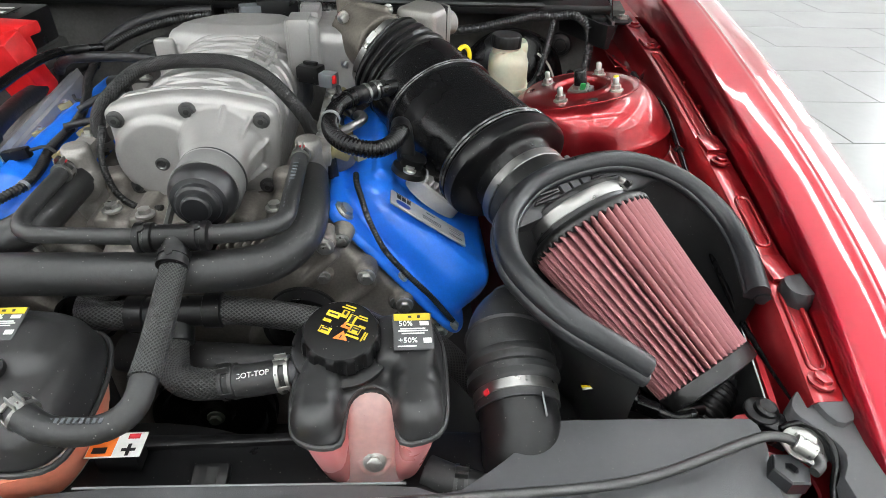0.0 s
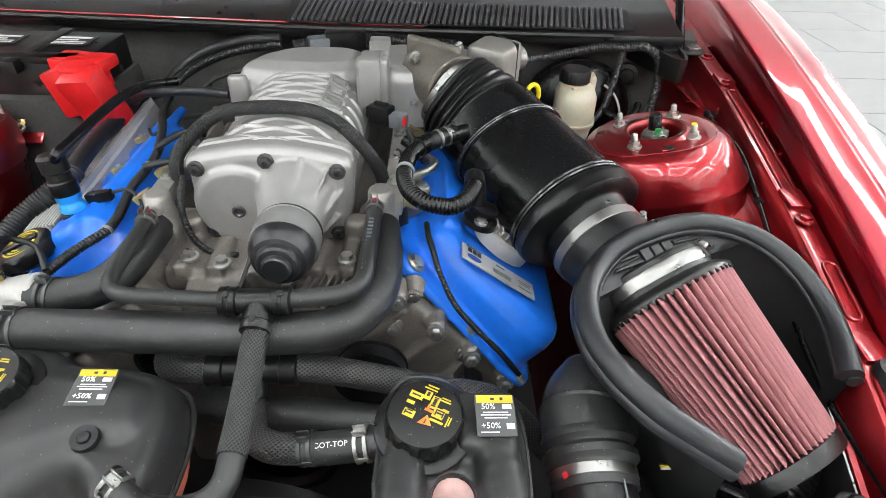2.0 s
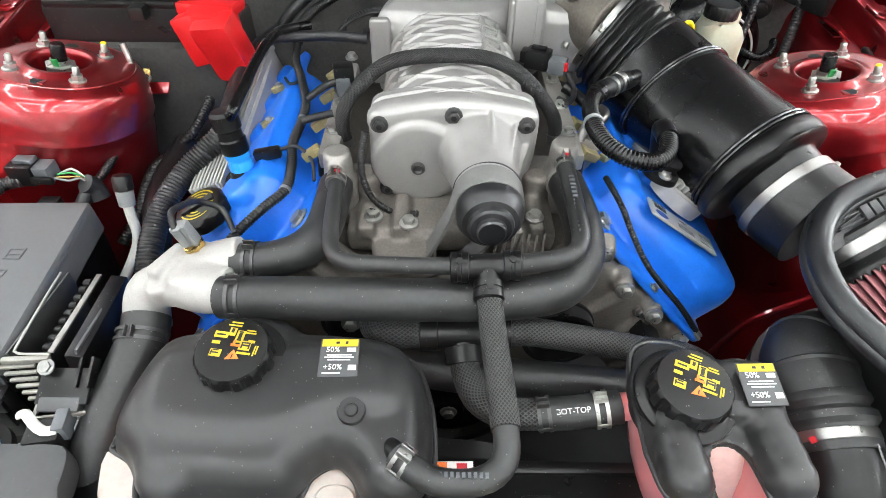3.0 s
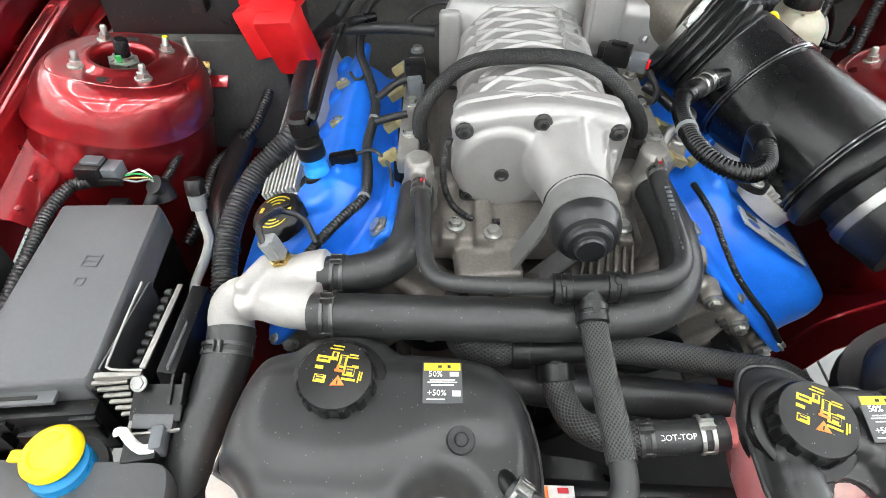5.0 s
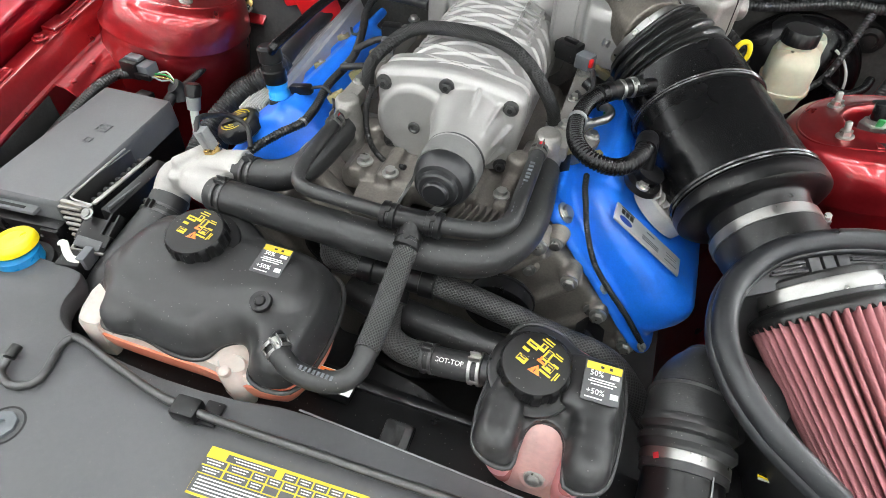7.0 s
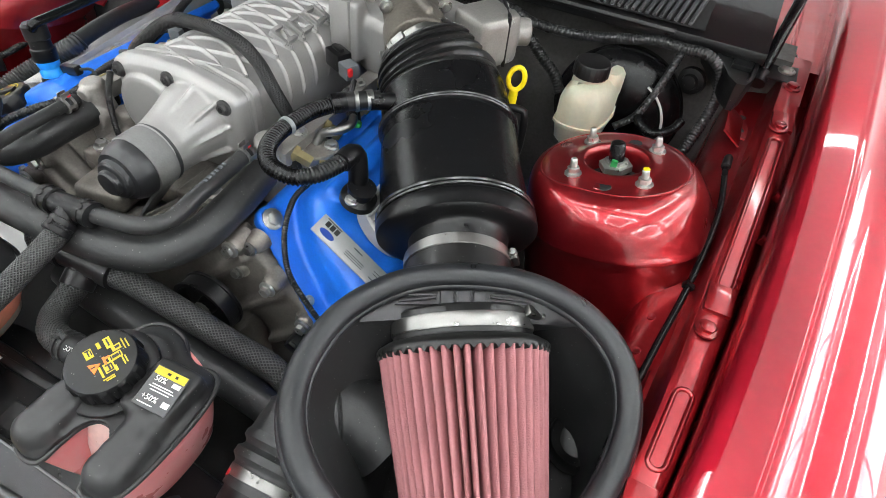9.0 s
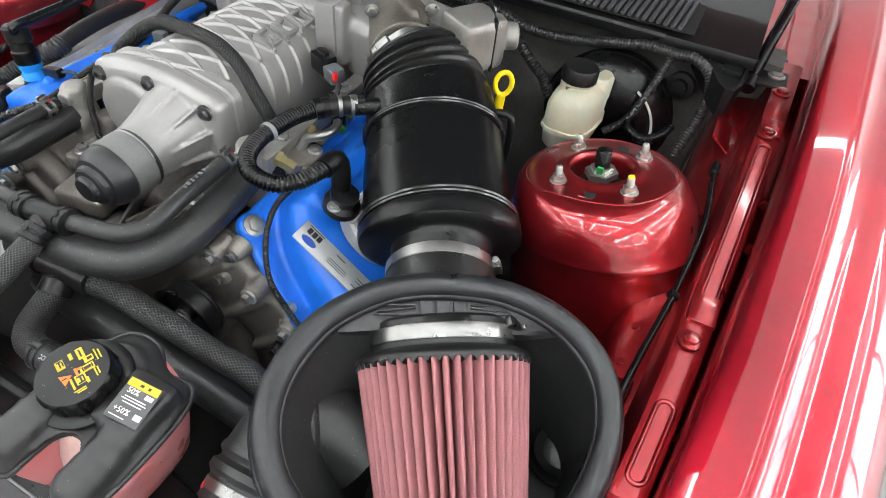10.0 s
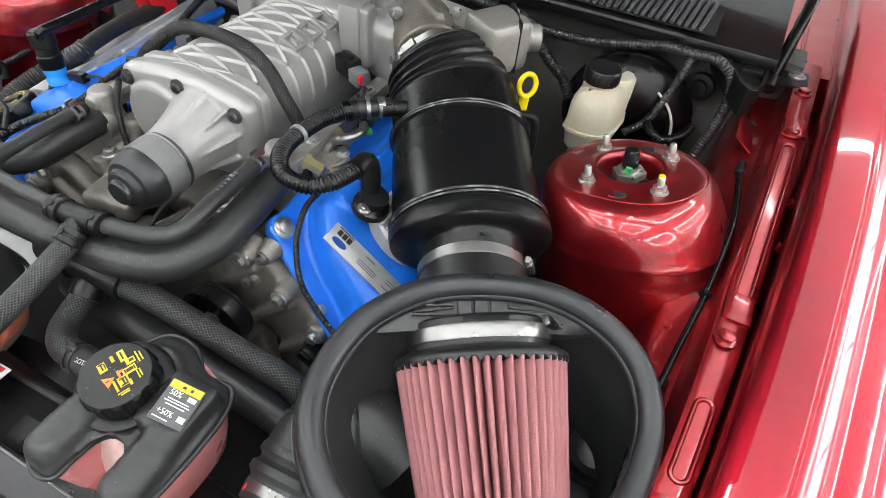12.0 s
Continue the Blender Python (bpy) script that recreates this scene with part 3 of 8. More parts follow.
# bay floor and radiator block: the shade down there is put into their near-black colour
solo("bay_shade_sheet", box(bmesh.new(), (0, -0.1, 0.28), (1.3, 1.2, 0.02)), DARK, "near-black sheet painted as the deep shade below the engine", "undertray")
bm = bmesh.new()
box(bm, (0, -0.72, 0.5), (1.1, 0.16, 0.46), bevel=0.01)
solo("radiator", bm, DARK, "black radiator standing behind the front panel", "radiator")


def firewall():
    bm = bmesh.new()
    rows = []
    for i in range(25):
        x = -0.72 + 0.06 * i
        y = 0.385 - 0.05 * (x / 0.72) ** 2
        rows.append([V((x, y + d, z)) for d, z in ((0.0, 0.3), (-0.01, 0.7), (0.0, 0.86), (0.015, 0.93), (0.01, 0.975), (0.05, 0.985), (0.06, 0.3))])
    loft(bm, rows)
    solo("firewall", bm, FIREWALL, "dark grey felt-lined firewall behind the engine", "firewall", kind="structure")


def cowl():
    ob = thing("cowl_panel", (0, 0.36, 0.975), "black plastic cowl panel with slotted grille", "cowl")
    def edge(x):
        return 0.312 - 0.06 * x if x < 0 else 0.312
    bm = bmesh.new()
    rows = []
    for i in range(44):
        x = -0.72 + 0.0325 * i
        e = edge(x)
        rows.append([V((x, e + d, z)) for d, z in ((0.0, 0.972), (-0.004, 0.982), (0.0, 0.990), (0.02, 0.994), (0.05, 1.0), (0.16, 1.03), (0.3, 1.06), (0.3, 1.05), (0.05, 0.985), (0.01, 0.972))])
    loft(bm, rows)
    part("panel", bm, BLACK, ob, sharp=50)
    part("seal", tube(bmesh.new(), [(-0.72 + 0.06 * i, edge(-0.72 + 0.06 * i) - 0.004, 0.99) for i in range(22)], 0.006, n=8, step=0.03), RUBBER, ob)
    part("red_pinch_line", tube(bmesh.new(), [(-0.72 + 0.06 * i, edge(-0.72 + 0.06 * i) + 0.012, 0.9935) for i in range(16)], 0.0018, n=6, step=0.04), RED_IN, ob)
    part("grille_bed", box(bmesh.new(), (0.25, 0.352, 1.0085), (0.66, 0.075, 0.003), rot("X", 15), 0.001), DARK, ob, "dark grille opening")
    slat = box(bmesh.new(), (0, 0, 0), (0.0062, 0.074, 0.007), rot("X", 15) @ rot("Z", -8), 0.0012, 1)
    mesh = finish(slat, GREY, "slat")
    for i in range(56):
        s = new("slat", mesh)
        s.parent = ob
        s.location = V((-0.06 + i * 0.0113, 0.352, 1.0115)) - ob.location
    bm = bmesh.new()
    tray = [(0.575, 0.40), (0.615, 0.30), (0.640, 0.225), (0.667, 0.228), (0.676, 0.33), (0.680, 0.47), (0.60, 0.47)]
    slab(bm, tray, ((0.930, 0.004), (0.968, 0.0), (0.974, 0.001), (0.974, 0.006), (0.966, 0.008)), None, 1)
    box(bm, (0.652, 0.32, 0.968), (0.03, 0.06, 0.012), rot("Z", -4), 0.003)
    part("corner_tray", bm, BLACK, ob, "moulded black corner tray")
    bm = bmesh.new()
    box(bm, (0.53, 0.365, 1.0065), (0.05, 0.026, 0.006), rot("Z", -8), 0.003)
    part("access_lid", bm, GREY, ob)
    for x in (0.03, 0.33, 0.5):
        part("clip", lathe(bmesh.new(), (x, edge(x) + 0.02, 0.994), Z, ((0, 0.014), (0.004, 0.014), (0.006, 0.009)), 20), BLACK, ob)
    return ob


firewall()
cowl()


def hood():
    """The raised hood: a red skin with a black padded underside."""
    ob = thing("hood", (0, 0.42, 1.02), "raised red hood with black padded underside", "hood")
    tilt = radians(57)
    def at(x, d, h):
        return V((x, 0.44 - d * math.cos(tilt) - h * math.sin(tilt), 1.035 + d * math.sin(tilt) - h * math.cos(tilt)))
    for name, h0, h1, mat, cut in (("skin", -0.016, -0.012, RED, 0.0), ("liner", -0.010, 0.012, FELT, 0.05)):
        bm = bmesh.new()
        rows = []
        for k in range(9):
            d = 0.02 + cut + (1.12 - 2 * cut) * k / 8
            w = 0.76 - cut - 0.10 * (k / 8) ** 2
            rows.append([at(-w, d, h0), at(w, d, h0), at(w, d, h1), at(-w, d, h1)])
        loft(bm, rows)
        part(name, bm, mat, ob)


hood()


def rail_cable():
    ob = thing("release_cable", (0.665, -0.05, 0.8), "thin black cable clipped along the inner fender", "cable")
    pts = [(0.671, 0.103, 0.914), (0.675, 0.04, 0.912), (0.6745, -0.02, 0.909), (0.6664, -0.1125, 0.884), (0.652, -0.205, 0.864), (0.640, -0.301, 0.837), (0.6355, -0.409, 0.812), (0.635, -0.468, 0.808), (0.630, -0.526, 0.8125)]
    part("sheath", tube(bmesh.new(), pts, 0.0040, n=12), GLOSSBLACK, ob)
    q = V(pts[0])
    part("end_grip", lathe(bmesh.new(), q, V((0.02, 1, 0.2)), ((0, 0.004), (0.002, 0.0065), (0.02, 0.006), (0.024, 0.004)), 14), BLACK, ob)
    part("clip", box(bmesh.new(), V(pts[3]), (0.012, 0.009, 0.010), rot("Y", 30), 0.002), BLACK, ob)


rail_cable()


def weld_holes():
    """Round holes and a bent tab along the driver's rail."""
    ob = thing("rail_bracket", (0.655, 0.2, 0.88), "red sheet bracket with two holes on the inner rail", "bracket", move=(0.036, 0.055, 0.006))
    part("sheet", slab(bmesh.new(), [(0.632, 0.150), (0.654, 0.150), (0.660, 0.235), (0.640, 0.235)], ((0.898, 0.0), (0.900, 0.0), (0.9005, 0.0005)), None, 0), RED_IN, ob)
    for y in (0.172, 0.212):
        part("hole", lathe(bmesh.new(), (0.645, y, 0.9006), Z, ((0, 0.006), (0.0006, 0.0055)), 16), DARK, ob)


weld_holes()

# ---------------------------------------------------------------- engine
def wave01(t):
    return abs((t % 1.0) * 2 - 1)


def supercharger():
    ob = thing("supercharger", (0, -0.05, 0.83), "silver cast supercharger with diamond ribs and bolted front cover", "supercharger", move=(0.003, 0.007, 0.001))
    # ribbed case, an arch along y
    bm = bmesh.new()
    n_s, n_y = 300, 220
    y0, y1 = -0.185, 0.085
    grid = []
    for j in range(n_y + 1):
        y = y0 + (y1 - y0) * j / n_y
        row = []
        for i in range(n_s + 1):
            a = -1.0 + 2.0 * i / n_s
            ang = a * radians(112)
            w, h = 0.092, 0.082
            p = 2.6
            cs, sn = math.sin(ang), math.cos(ang)
            q = V((w * math.copysign(abs(cs) ** (2 / p), cs), 0, h * math.copysign(abs(sn) ** (2 / p), sn)))
            nrm = V((q.x / w ** 2, 0, q.z / h ** 2)).normalized()
            s = a * 0.19
            d = 0.0
            if abs(s) < 0.075:
                for sg in (-1, 1):
                    v = (y / 0.031 + sg * (wave01(s / 0.15 + 0.5) - 0.5)) % 1.0
                    v = min(v, 1 - v) * 0.031
                    d = max(d, 0.0042 * max(0.0, 1 - max(0, v - 0.0006) / 0.0026))
                d *= min(1.0, (0.075 - abs(s)) / 0.004)
            elif abs(s) < 0.15:
                v = (y / 0.031 + 0.5 + 0.12 * math.copysign(1, s) * (abs(s) - 0.075) / 0.03) % 1.0
                v = min(v, 1 - v) * 0.030
                d = 0.0038 * max(0.0, 1 - max(0, v - 0.0006) / 0.0024) * min(1, (abs(s) - 0.075) / 0.008) * min(1, (0.15 - abs(s)) / 0.01)
            d *= min(1, j / 8, (n_y - j) / 8)
            row.append(V((0, y, 0.905)) + q + nrm * d)
        grid.append(row)
    loft(bm, grid, closed=False, caps=False)
    part("ribbed_case", bm, SILVER, ob, sharp=80)
    part("case_core", loft(bmesh.new(), [ring((0, y, 0.885), X, Z, 0.088, 0.072, 32, 3.0) for y in (-0.185, 0.1)]), SILVER, ob)
    # raised flat shapes on the case instead of lettering
    for k in range(3):
        bm = bmesh.new()
        c, m = V((0.053, -0.038 + k * 0.037, 0.982)), rot("Y", 24)
        for dx, dy, w, h in ((0, 0.0125, 0.028, 0.006), (0, -0.0125, 0.028, 0.006), (0.012, 0, 0.006, 0.02), (-0.012, 0, 0.006, 0.02)):
            box(bm, c + m @ V((dx, dy, 0)), (w, h, 0.009), m, 0.0015)
        part("emblem_block", bm, SILVER, ob, "raised silver emblem block")
    # front cover
    bm = bmesh.new()
    out = [(-0.101, 0.945), (-0.101, 0.90), (-0.092, 0.868), (-0.06, 0.848), (-0.02, 0.846), (0.03, 0.846), (0.072, 0.852), (0.096, 0.89), (0.099, 0.945), (0.098, 0.975), (0.06, 0.984), (0.02, 0.990), (-0.02, 0.990), (-0.06, 0.984), (-0.100, 0.975)]
    m = Matrix(((1, 0, 0, 0), (0, 0, -1, 0), (0, 1, 0, 0), (0, 0, 0, 1)))
    slab(bm, out, ((0.172, 0.002), (0.174, 0.0), (0.188, 0.0), (0.194, 0.0025), (0.199, 0.008), (0.201, 0.016)), m, 2)
    for bx, bz in ((-0.087, 0.961), (-0.002, 0.973), (0.082, 0.961), (-0.082, 0.872), (0.078, 0.872)):
        lathe(bm, (bx, -0.18, bz), -Y, ((0, 0.016), (0.014, 0.015), (0.017, 0.012)), 20)
    part("rear_flange", slab(bmesh.new(), out, ((0.150, 0.003), (0.152, 0.001), (0.164, 0.001), (0.166, 0.004), (0.173, 0.004)), m, 2), SILVER, ob)
    # left gear dome and right snout cone
    lathe(bm, (-0.042, -0.19, 0.910), -Y, ((0, 0.060), (0.010, 0.058), (0.0155, 0.054), (0.018, 0.048), (0.0185, 0.02)), 32)
    lathe(bm, (0.028, -0.18, 0.926), V((0.07, -1, -0.03)), ((0, 0.052), (0.020, 0.0505), (0.026, 0.0495), (0.034, 0.0475), (0.045, 0.0445), (0.060, 0.041), (0.080, 0.0375), (0.103, 0.0365)), 40)
    for a in (-28, 10, 44, 78):
        r = radians(a)
        e = V((math.cos(r), 0, math.sin(r)))
        st = V((0.029, -0.202, 0.924)) + e * 0.056
        en = V((0.033, -0.262, 0.922)) + e * 0.0335
        md = V((0.031, -0.226, 0.923)) + e * 0.0445
        loft(bm, [ring(st, e, e.cross(Y), 0.004, 0.0026, 8), ring(md, e, e.cross(Y), 0.0055, 0.0024, 8), ring(en, e, e.cross(Y), 0.003, 0.002, 8)])
    soften(part("front_cover", bm, SILVER, ob), 0.0021, 3)
    for bx, bz in ((-0.087, 0.961), (-0.002, 0.973), (0.082, 0.961), (-0.082, 0.872), (0.078, 0.872)):
        b = bolt(ob, (bx, -0.2000, bz), -Y, DARKSTEEL, 0.007, 0.007)
        part("socket", lathe(bmesh.new(), V((bx, -0.2070, bz)), -Y, ((0, 0.0035), (0.0006, 0.0035)), 6), DARK, b)
    part("plug", lathe(bmesh.new(), (-0.043, -0.2075, 0.907), -Y, ((0, 0.0085), (0.003, 0.0085), (0.004, 0.006), (0.002, 0.004)), 20), DARKSTEEL, ob)
    # nose pulley
    p0 = V((0.035, -0.272, 0.922))
    ax = V((0, -1, 0.02)).normalized()
    part("pulley", lathe(bmesh.new(), p0, ax, ((0, 0.030), (0.0, 0.038), (0.0015, 0.0385), (0.003, 0.038), (0.0035, 0.0368), (0.032, 0.0365), (0.033, 0.0355), (0.0345, 0.0355), (0.0355, 0.0362), (0.046, 0.0360), (0.051, 0.034), (0.059, 0.0295), (0.0605, 0.0245),
                                                   (0.066, 0.0235), (0.068, 0.021), (0.069, 0.016), (0.0735, 0.0155), (0.0755, 0.0135), (0.076, 0.002)), 48), PULLEY, ob, "satin charcoal nose pulley with stepped cap", 25)
    # rear plenum
    bm = bmesh.new()
    out = [(-0.115, 0.055), (0.10, 0.045), (0.105, 0.19), (-0.02, 0.20), (-0.075, 0.17), (-0.115, 0.12)]
    slab(bm, out, ((0.86, 0.002), (0.955, 0.0), (0.972, 0.004), (0.988, 0.014), (0.998, 0.035)), None, 2)
    out2 = [(0.09, 0.055), (0.20, 0.03), (0.29, 0.06), (0.30, 0.15), (0.22, 0.19), (0.09, 0.19)]
    slab(bm, out2, ((0.91, 0.004), (0.985, 0.0), (0.997, 0.006), (1.003, 0.02)), None, 2)
    box(bm, (-0.105, 0.055, 0.935), (0.03, 0.016, 0.10), None, 0.004)
    box(bm, (0.105, 0.045, 0.975), (0.05, 0.03, 0.09), None, 0.006)
    soften(part("rear_plenum", bm, SILVER, ob), 0.003, 6)
    bm = bmesh.new()
    box(bm, (0.102, 0.05, 0.985), (0.032, 0.05, 0.075), None, 0.005)
    box(bm, (0.112, 0.11, 1.0), (0.030, 0.05, 0.04), None, 0.005)
    box(bm, (0.108, 0.15, 1.0), (0.034, 0.03, 0.036), None, 0.005)
    part("flange", bm, SILVER, ob)
    for y, z in ((0.035, 1.005), (0.105, 1.01)):
        bolt(ob, (0.119, y + 0.01, z), X, ZINC, 0.006, 0.006)


def throttle_body():
    ob = thing("throttle", (0.25, 0.09, 0.90), "grey alloy throttle body bolted to the plenum", "throttle", move=(-0.003, 0.006, 0.006))
    ax = V((0.6, -0.78, -0.14)).normalized()
    c = V((0.205, 0.075, 0.982))
    bm = bmesh.new()
    lathe(bm, c, ax, ((-0.03, 0.046), (0.0, 0.046), (0.004, 0.047), (0.05, 0.050)), 40)
    box(bm, c + ax * -0.006 + V((0, 0, 0.002)), (0.102, 0.012, 0.098), rot("Z", -38), 0.008)
    soften(part("housing", bm, THROTTLE, ob), 0.0025, 4)
    for sx, sz in ((-1, -0.8), (1, -0.8), (-1, 0.85), (1, 0.85)):
        u = V((0.78, 0.6, 0)).normalized()
        bolt(ob, c + u * (sx * 0.042) + Z * (sz * 0.042) + ax * 0.003, ax, ZINC, 0.0065, 0.008)
    bm = bmesh.new()
    box(bm, (0.30, 0.115, 0.985), (0.07, 0.075, 0.075), rot("Z", -30), 0.012)
    lathe(bm, (0.30, 0.13, 0.985), V((0.85, 0.5, 0)), ((0, 0.03), (0.035, 0.03), (0.04, 0.02), (0.058, 0.0195), (0.06, 0.016)), 28)
    soften(part("actuator", bm, ALLOY, ob), 0.0022, 3)
    part("cover_plate", box(bmesh.new(), (0.318, 0.137, 0.985), (0.006, 0.07, 0.075), rot("Z", 30), 0.002), BLACK, ob)
    for dz in (-0.028, 0.028):
        for dy in (-0.026, 0.026):
            u = V((-0.5, 0.85, 0)).normalized()
            bolt(ob, V((0.322, 0.139, 0.985 + dz)) + u * dy, V((0.86, 0.5, 0)), ZINC, 0.004, 0.004)


AIR = [(0.222, 0.062, 0.972), (0.247, 0.046, 0.957), (0.281, 0.020, 0.9375), (0.318, -0.032, 0.9165), (0.3535, -0.0965, 0.9015), (0.391, -0.1585, 0.8875), (0.4065, -0.185, 0.880), (0.4185, -0.2095, 0.871), (0.442, -0.252, 0.866)]


def air_at(t):
    k = min(int(t), len(AIR) - 2)
    f = t - k
    q = [V(AIR[min(max(k + i, 0), len(AIR) - 1)]) for i in (-1, 0, 1, 2)]
    return 0.5 * (2 * q[1] + (q[2] - q[0]) * f + (2 * q[0] - 5 * q[1] + 4 * q[2] - q[3]) * f * f + (3 * q[1] - q[0] - 3 * q[2] + q[3]) * f ** 3)


def duct(bm, stations, n=64):
    """Rings along the intake line: (t, half width). The barrel's section is a flat oval, its ends are round."""
    rows = []
    for t, r in stations:
        a = (air_at(min(t + 0.35, 7.99)) - air_at(max(t - 0.35, 0))).normalized()
        u, v = frame_of(a)
        flat = float(np.interp(t, (0.2, 1.6, 5.5, 5.8), (0.0, 1.0, 1.0, 0.0)))
        rows.append(ring(air_at(t), u, v, r * (1 + 0.085 * flat), r * (1 - 0.13 * flat), n))
    return loft(bm, rows)


def band(parent, c, ax, r, width, material, screw=None, name="band_clamp", label="bright steel band clamp"):
    """A worm-drive clamp round a duct."""
    ax = V(ax).normalized()
    cl = part(name, lathe(bmesh.new(), V(c) - ax * width / 2, ax, ((0, r - 0.002), (0, r), (width * 0.06, r + 0.0008), (width * 0.94, r + 0.0008), (width, r), (width, r - 0.002)), 48), material, parent, label, 30)
    if screw is not None:
        s = V(screw).normalized()
        s = (s - ax * s.dot(ax)).normalized()
        q = V(c) + s * (r + 0.004)
        t = ax.cross(s)
        bm = bmesh.new()
        box(bm, q, (0.02, width * 0.8, 0.009), plane_at((0, 0, 0), t, s), 0.002)
        part("screw_housing", bm, material, cl)
        part("screw", hexbolt(bmesh.new(), q + t * 0.011, t, 0.0045, 0.007, 1.1), ZINC, cl, sharp=30)
    return cl


RING = shader("glossy_dark_ring", (0.020, 0.020, 0.021), 0.16, metal=0.0, vary=0.1, scale=30, spec=0.8, rough_vary=0.03)


def intake_tube():
    ob = thing("intake_tube", (0.36, -0.09, 0.83), "black plastic intake tube with bellows and two seam rings", "intake duct")
    st = [(0.05, 0.058), (0.3, 0.060), (0.34, 0.064), (0.42, 0.068)]
    for k in range(4):
        t = 0.5 + 0.33 * k
        st += [(t, 0.0675 + 0.003 * k), (t + 0.07, 0.0725 + 0.003 * k), (t + 0.19, 0.0735 + 0.003 * k), (t + 0.26, 0.0685 + 0.003 * k)]
    st += [(1.82, 0.0805), (1.95, 0.0815), (2.0, 0.080)]
    part("bellows", duct(bmesh.new(), st), RUBBER, ob, "ribbed black rubber bellows", 60)
    part("rear_barrel", duct(bmesh.new(), [(1.9, 0.078), (1.93, 0.0812)] + [(2.0 + 0.1 * k, 0.0815 + 0.0002 * k) for k in range(10)]), GLOSSBLACK, ob, sharp=60)
    part("barrel", duct(bmesh.new(), [(2.9, 0.080), (2.93, 0.0835)] + [(3.0 + 0.1 * k, 0.0835 + 0.0001 * k) for k in range(19)] + [(4.86, 0.0855), (4.9, 0.082)]), GLOSSBLACK, ob, sharp=60)
    for c, r, w in ((2.97, 0.0835, 0.035), (4.90, 0.0860, 0.042)):
        for d in (-1, 1):
            part("seam_ring", duct(bmesh.new(), [(c + w * (d - 0.9), r - 0.001), (c + w * (d - 0.75), r + 0.0035), (c + w * d, r + 0.0045), (c + w * (d + 0.75), r + 0.0035), (c + w * (d + 0.9), r - 0.001)]), RING, ob, "glossy dark seam ring", 40)
    part("end_cap", duct(bmesh.new(), [(4.97, 0.084), (5.0, 0.0875), (5.08, 0.0905), (5.3, 0.0905), (5.5, 0.0895), (5.62, 0.086), (5.72, 0.079), (5.78, 0.068), (5.82, 0.0620), (5.9, 0.0595), (6.1, 0.0590), (6.6, 0.0585), (7.0, 0.0585)]), BLACK, ob, sharp=40)
    part("coupler", duct(bmesh.new(), [(6.62, 0.0595), (6.65, 0.0622), (7.15, 0.0622), (7.9, 0.0615)]), RUBBER, ob, "short rubber coupler")
    a = (air_at(7.2) - air_at(6.6)).normalized()
    band(ob, air_at(6.93), a, 0.063, 0.014, STEEL, (0.75, 0.4, 0.3))
    a = (air_at(0.7) - air_at(0)).normalized()
    band(ob, air_at(0.2), a, 0.0595, 0.013, STEEL, (-0.6, -0.3, 0.7))
    # nipples on the side
    part("nipple", tube(bmesh.new(), [(0.262, -0.048, 0.955), (0.24, -0.062, 0.956), (0.222, -0.078, 0.957)], 0.011, n=16), BLACK, ob)


supercharger()
throttle_body()
intake_tube()

# ---------------------------------------------------------------- air filter and its box
FIL_TOP, FIL_END = V((0.4745, -0.316, 0.878)), V((0.572, -0.474, 0.794))
OVAL = 0.68


def oval(bm, c, axis, profile, n=64):
    """As lathe, but flattened: the filter's section is an oval."""
    u, v = frame_of(axis)
    a = V(axis).normalized()
    return loft(bm, [ring(V(c) + a * d, u, v, r, r * OVAL, n) for d, r in profile])


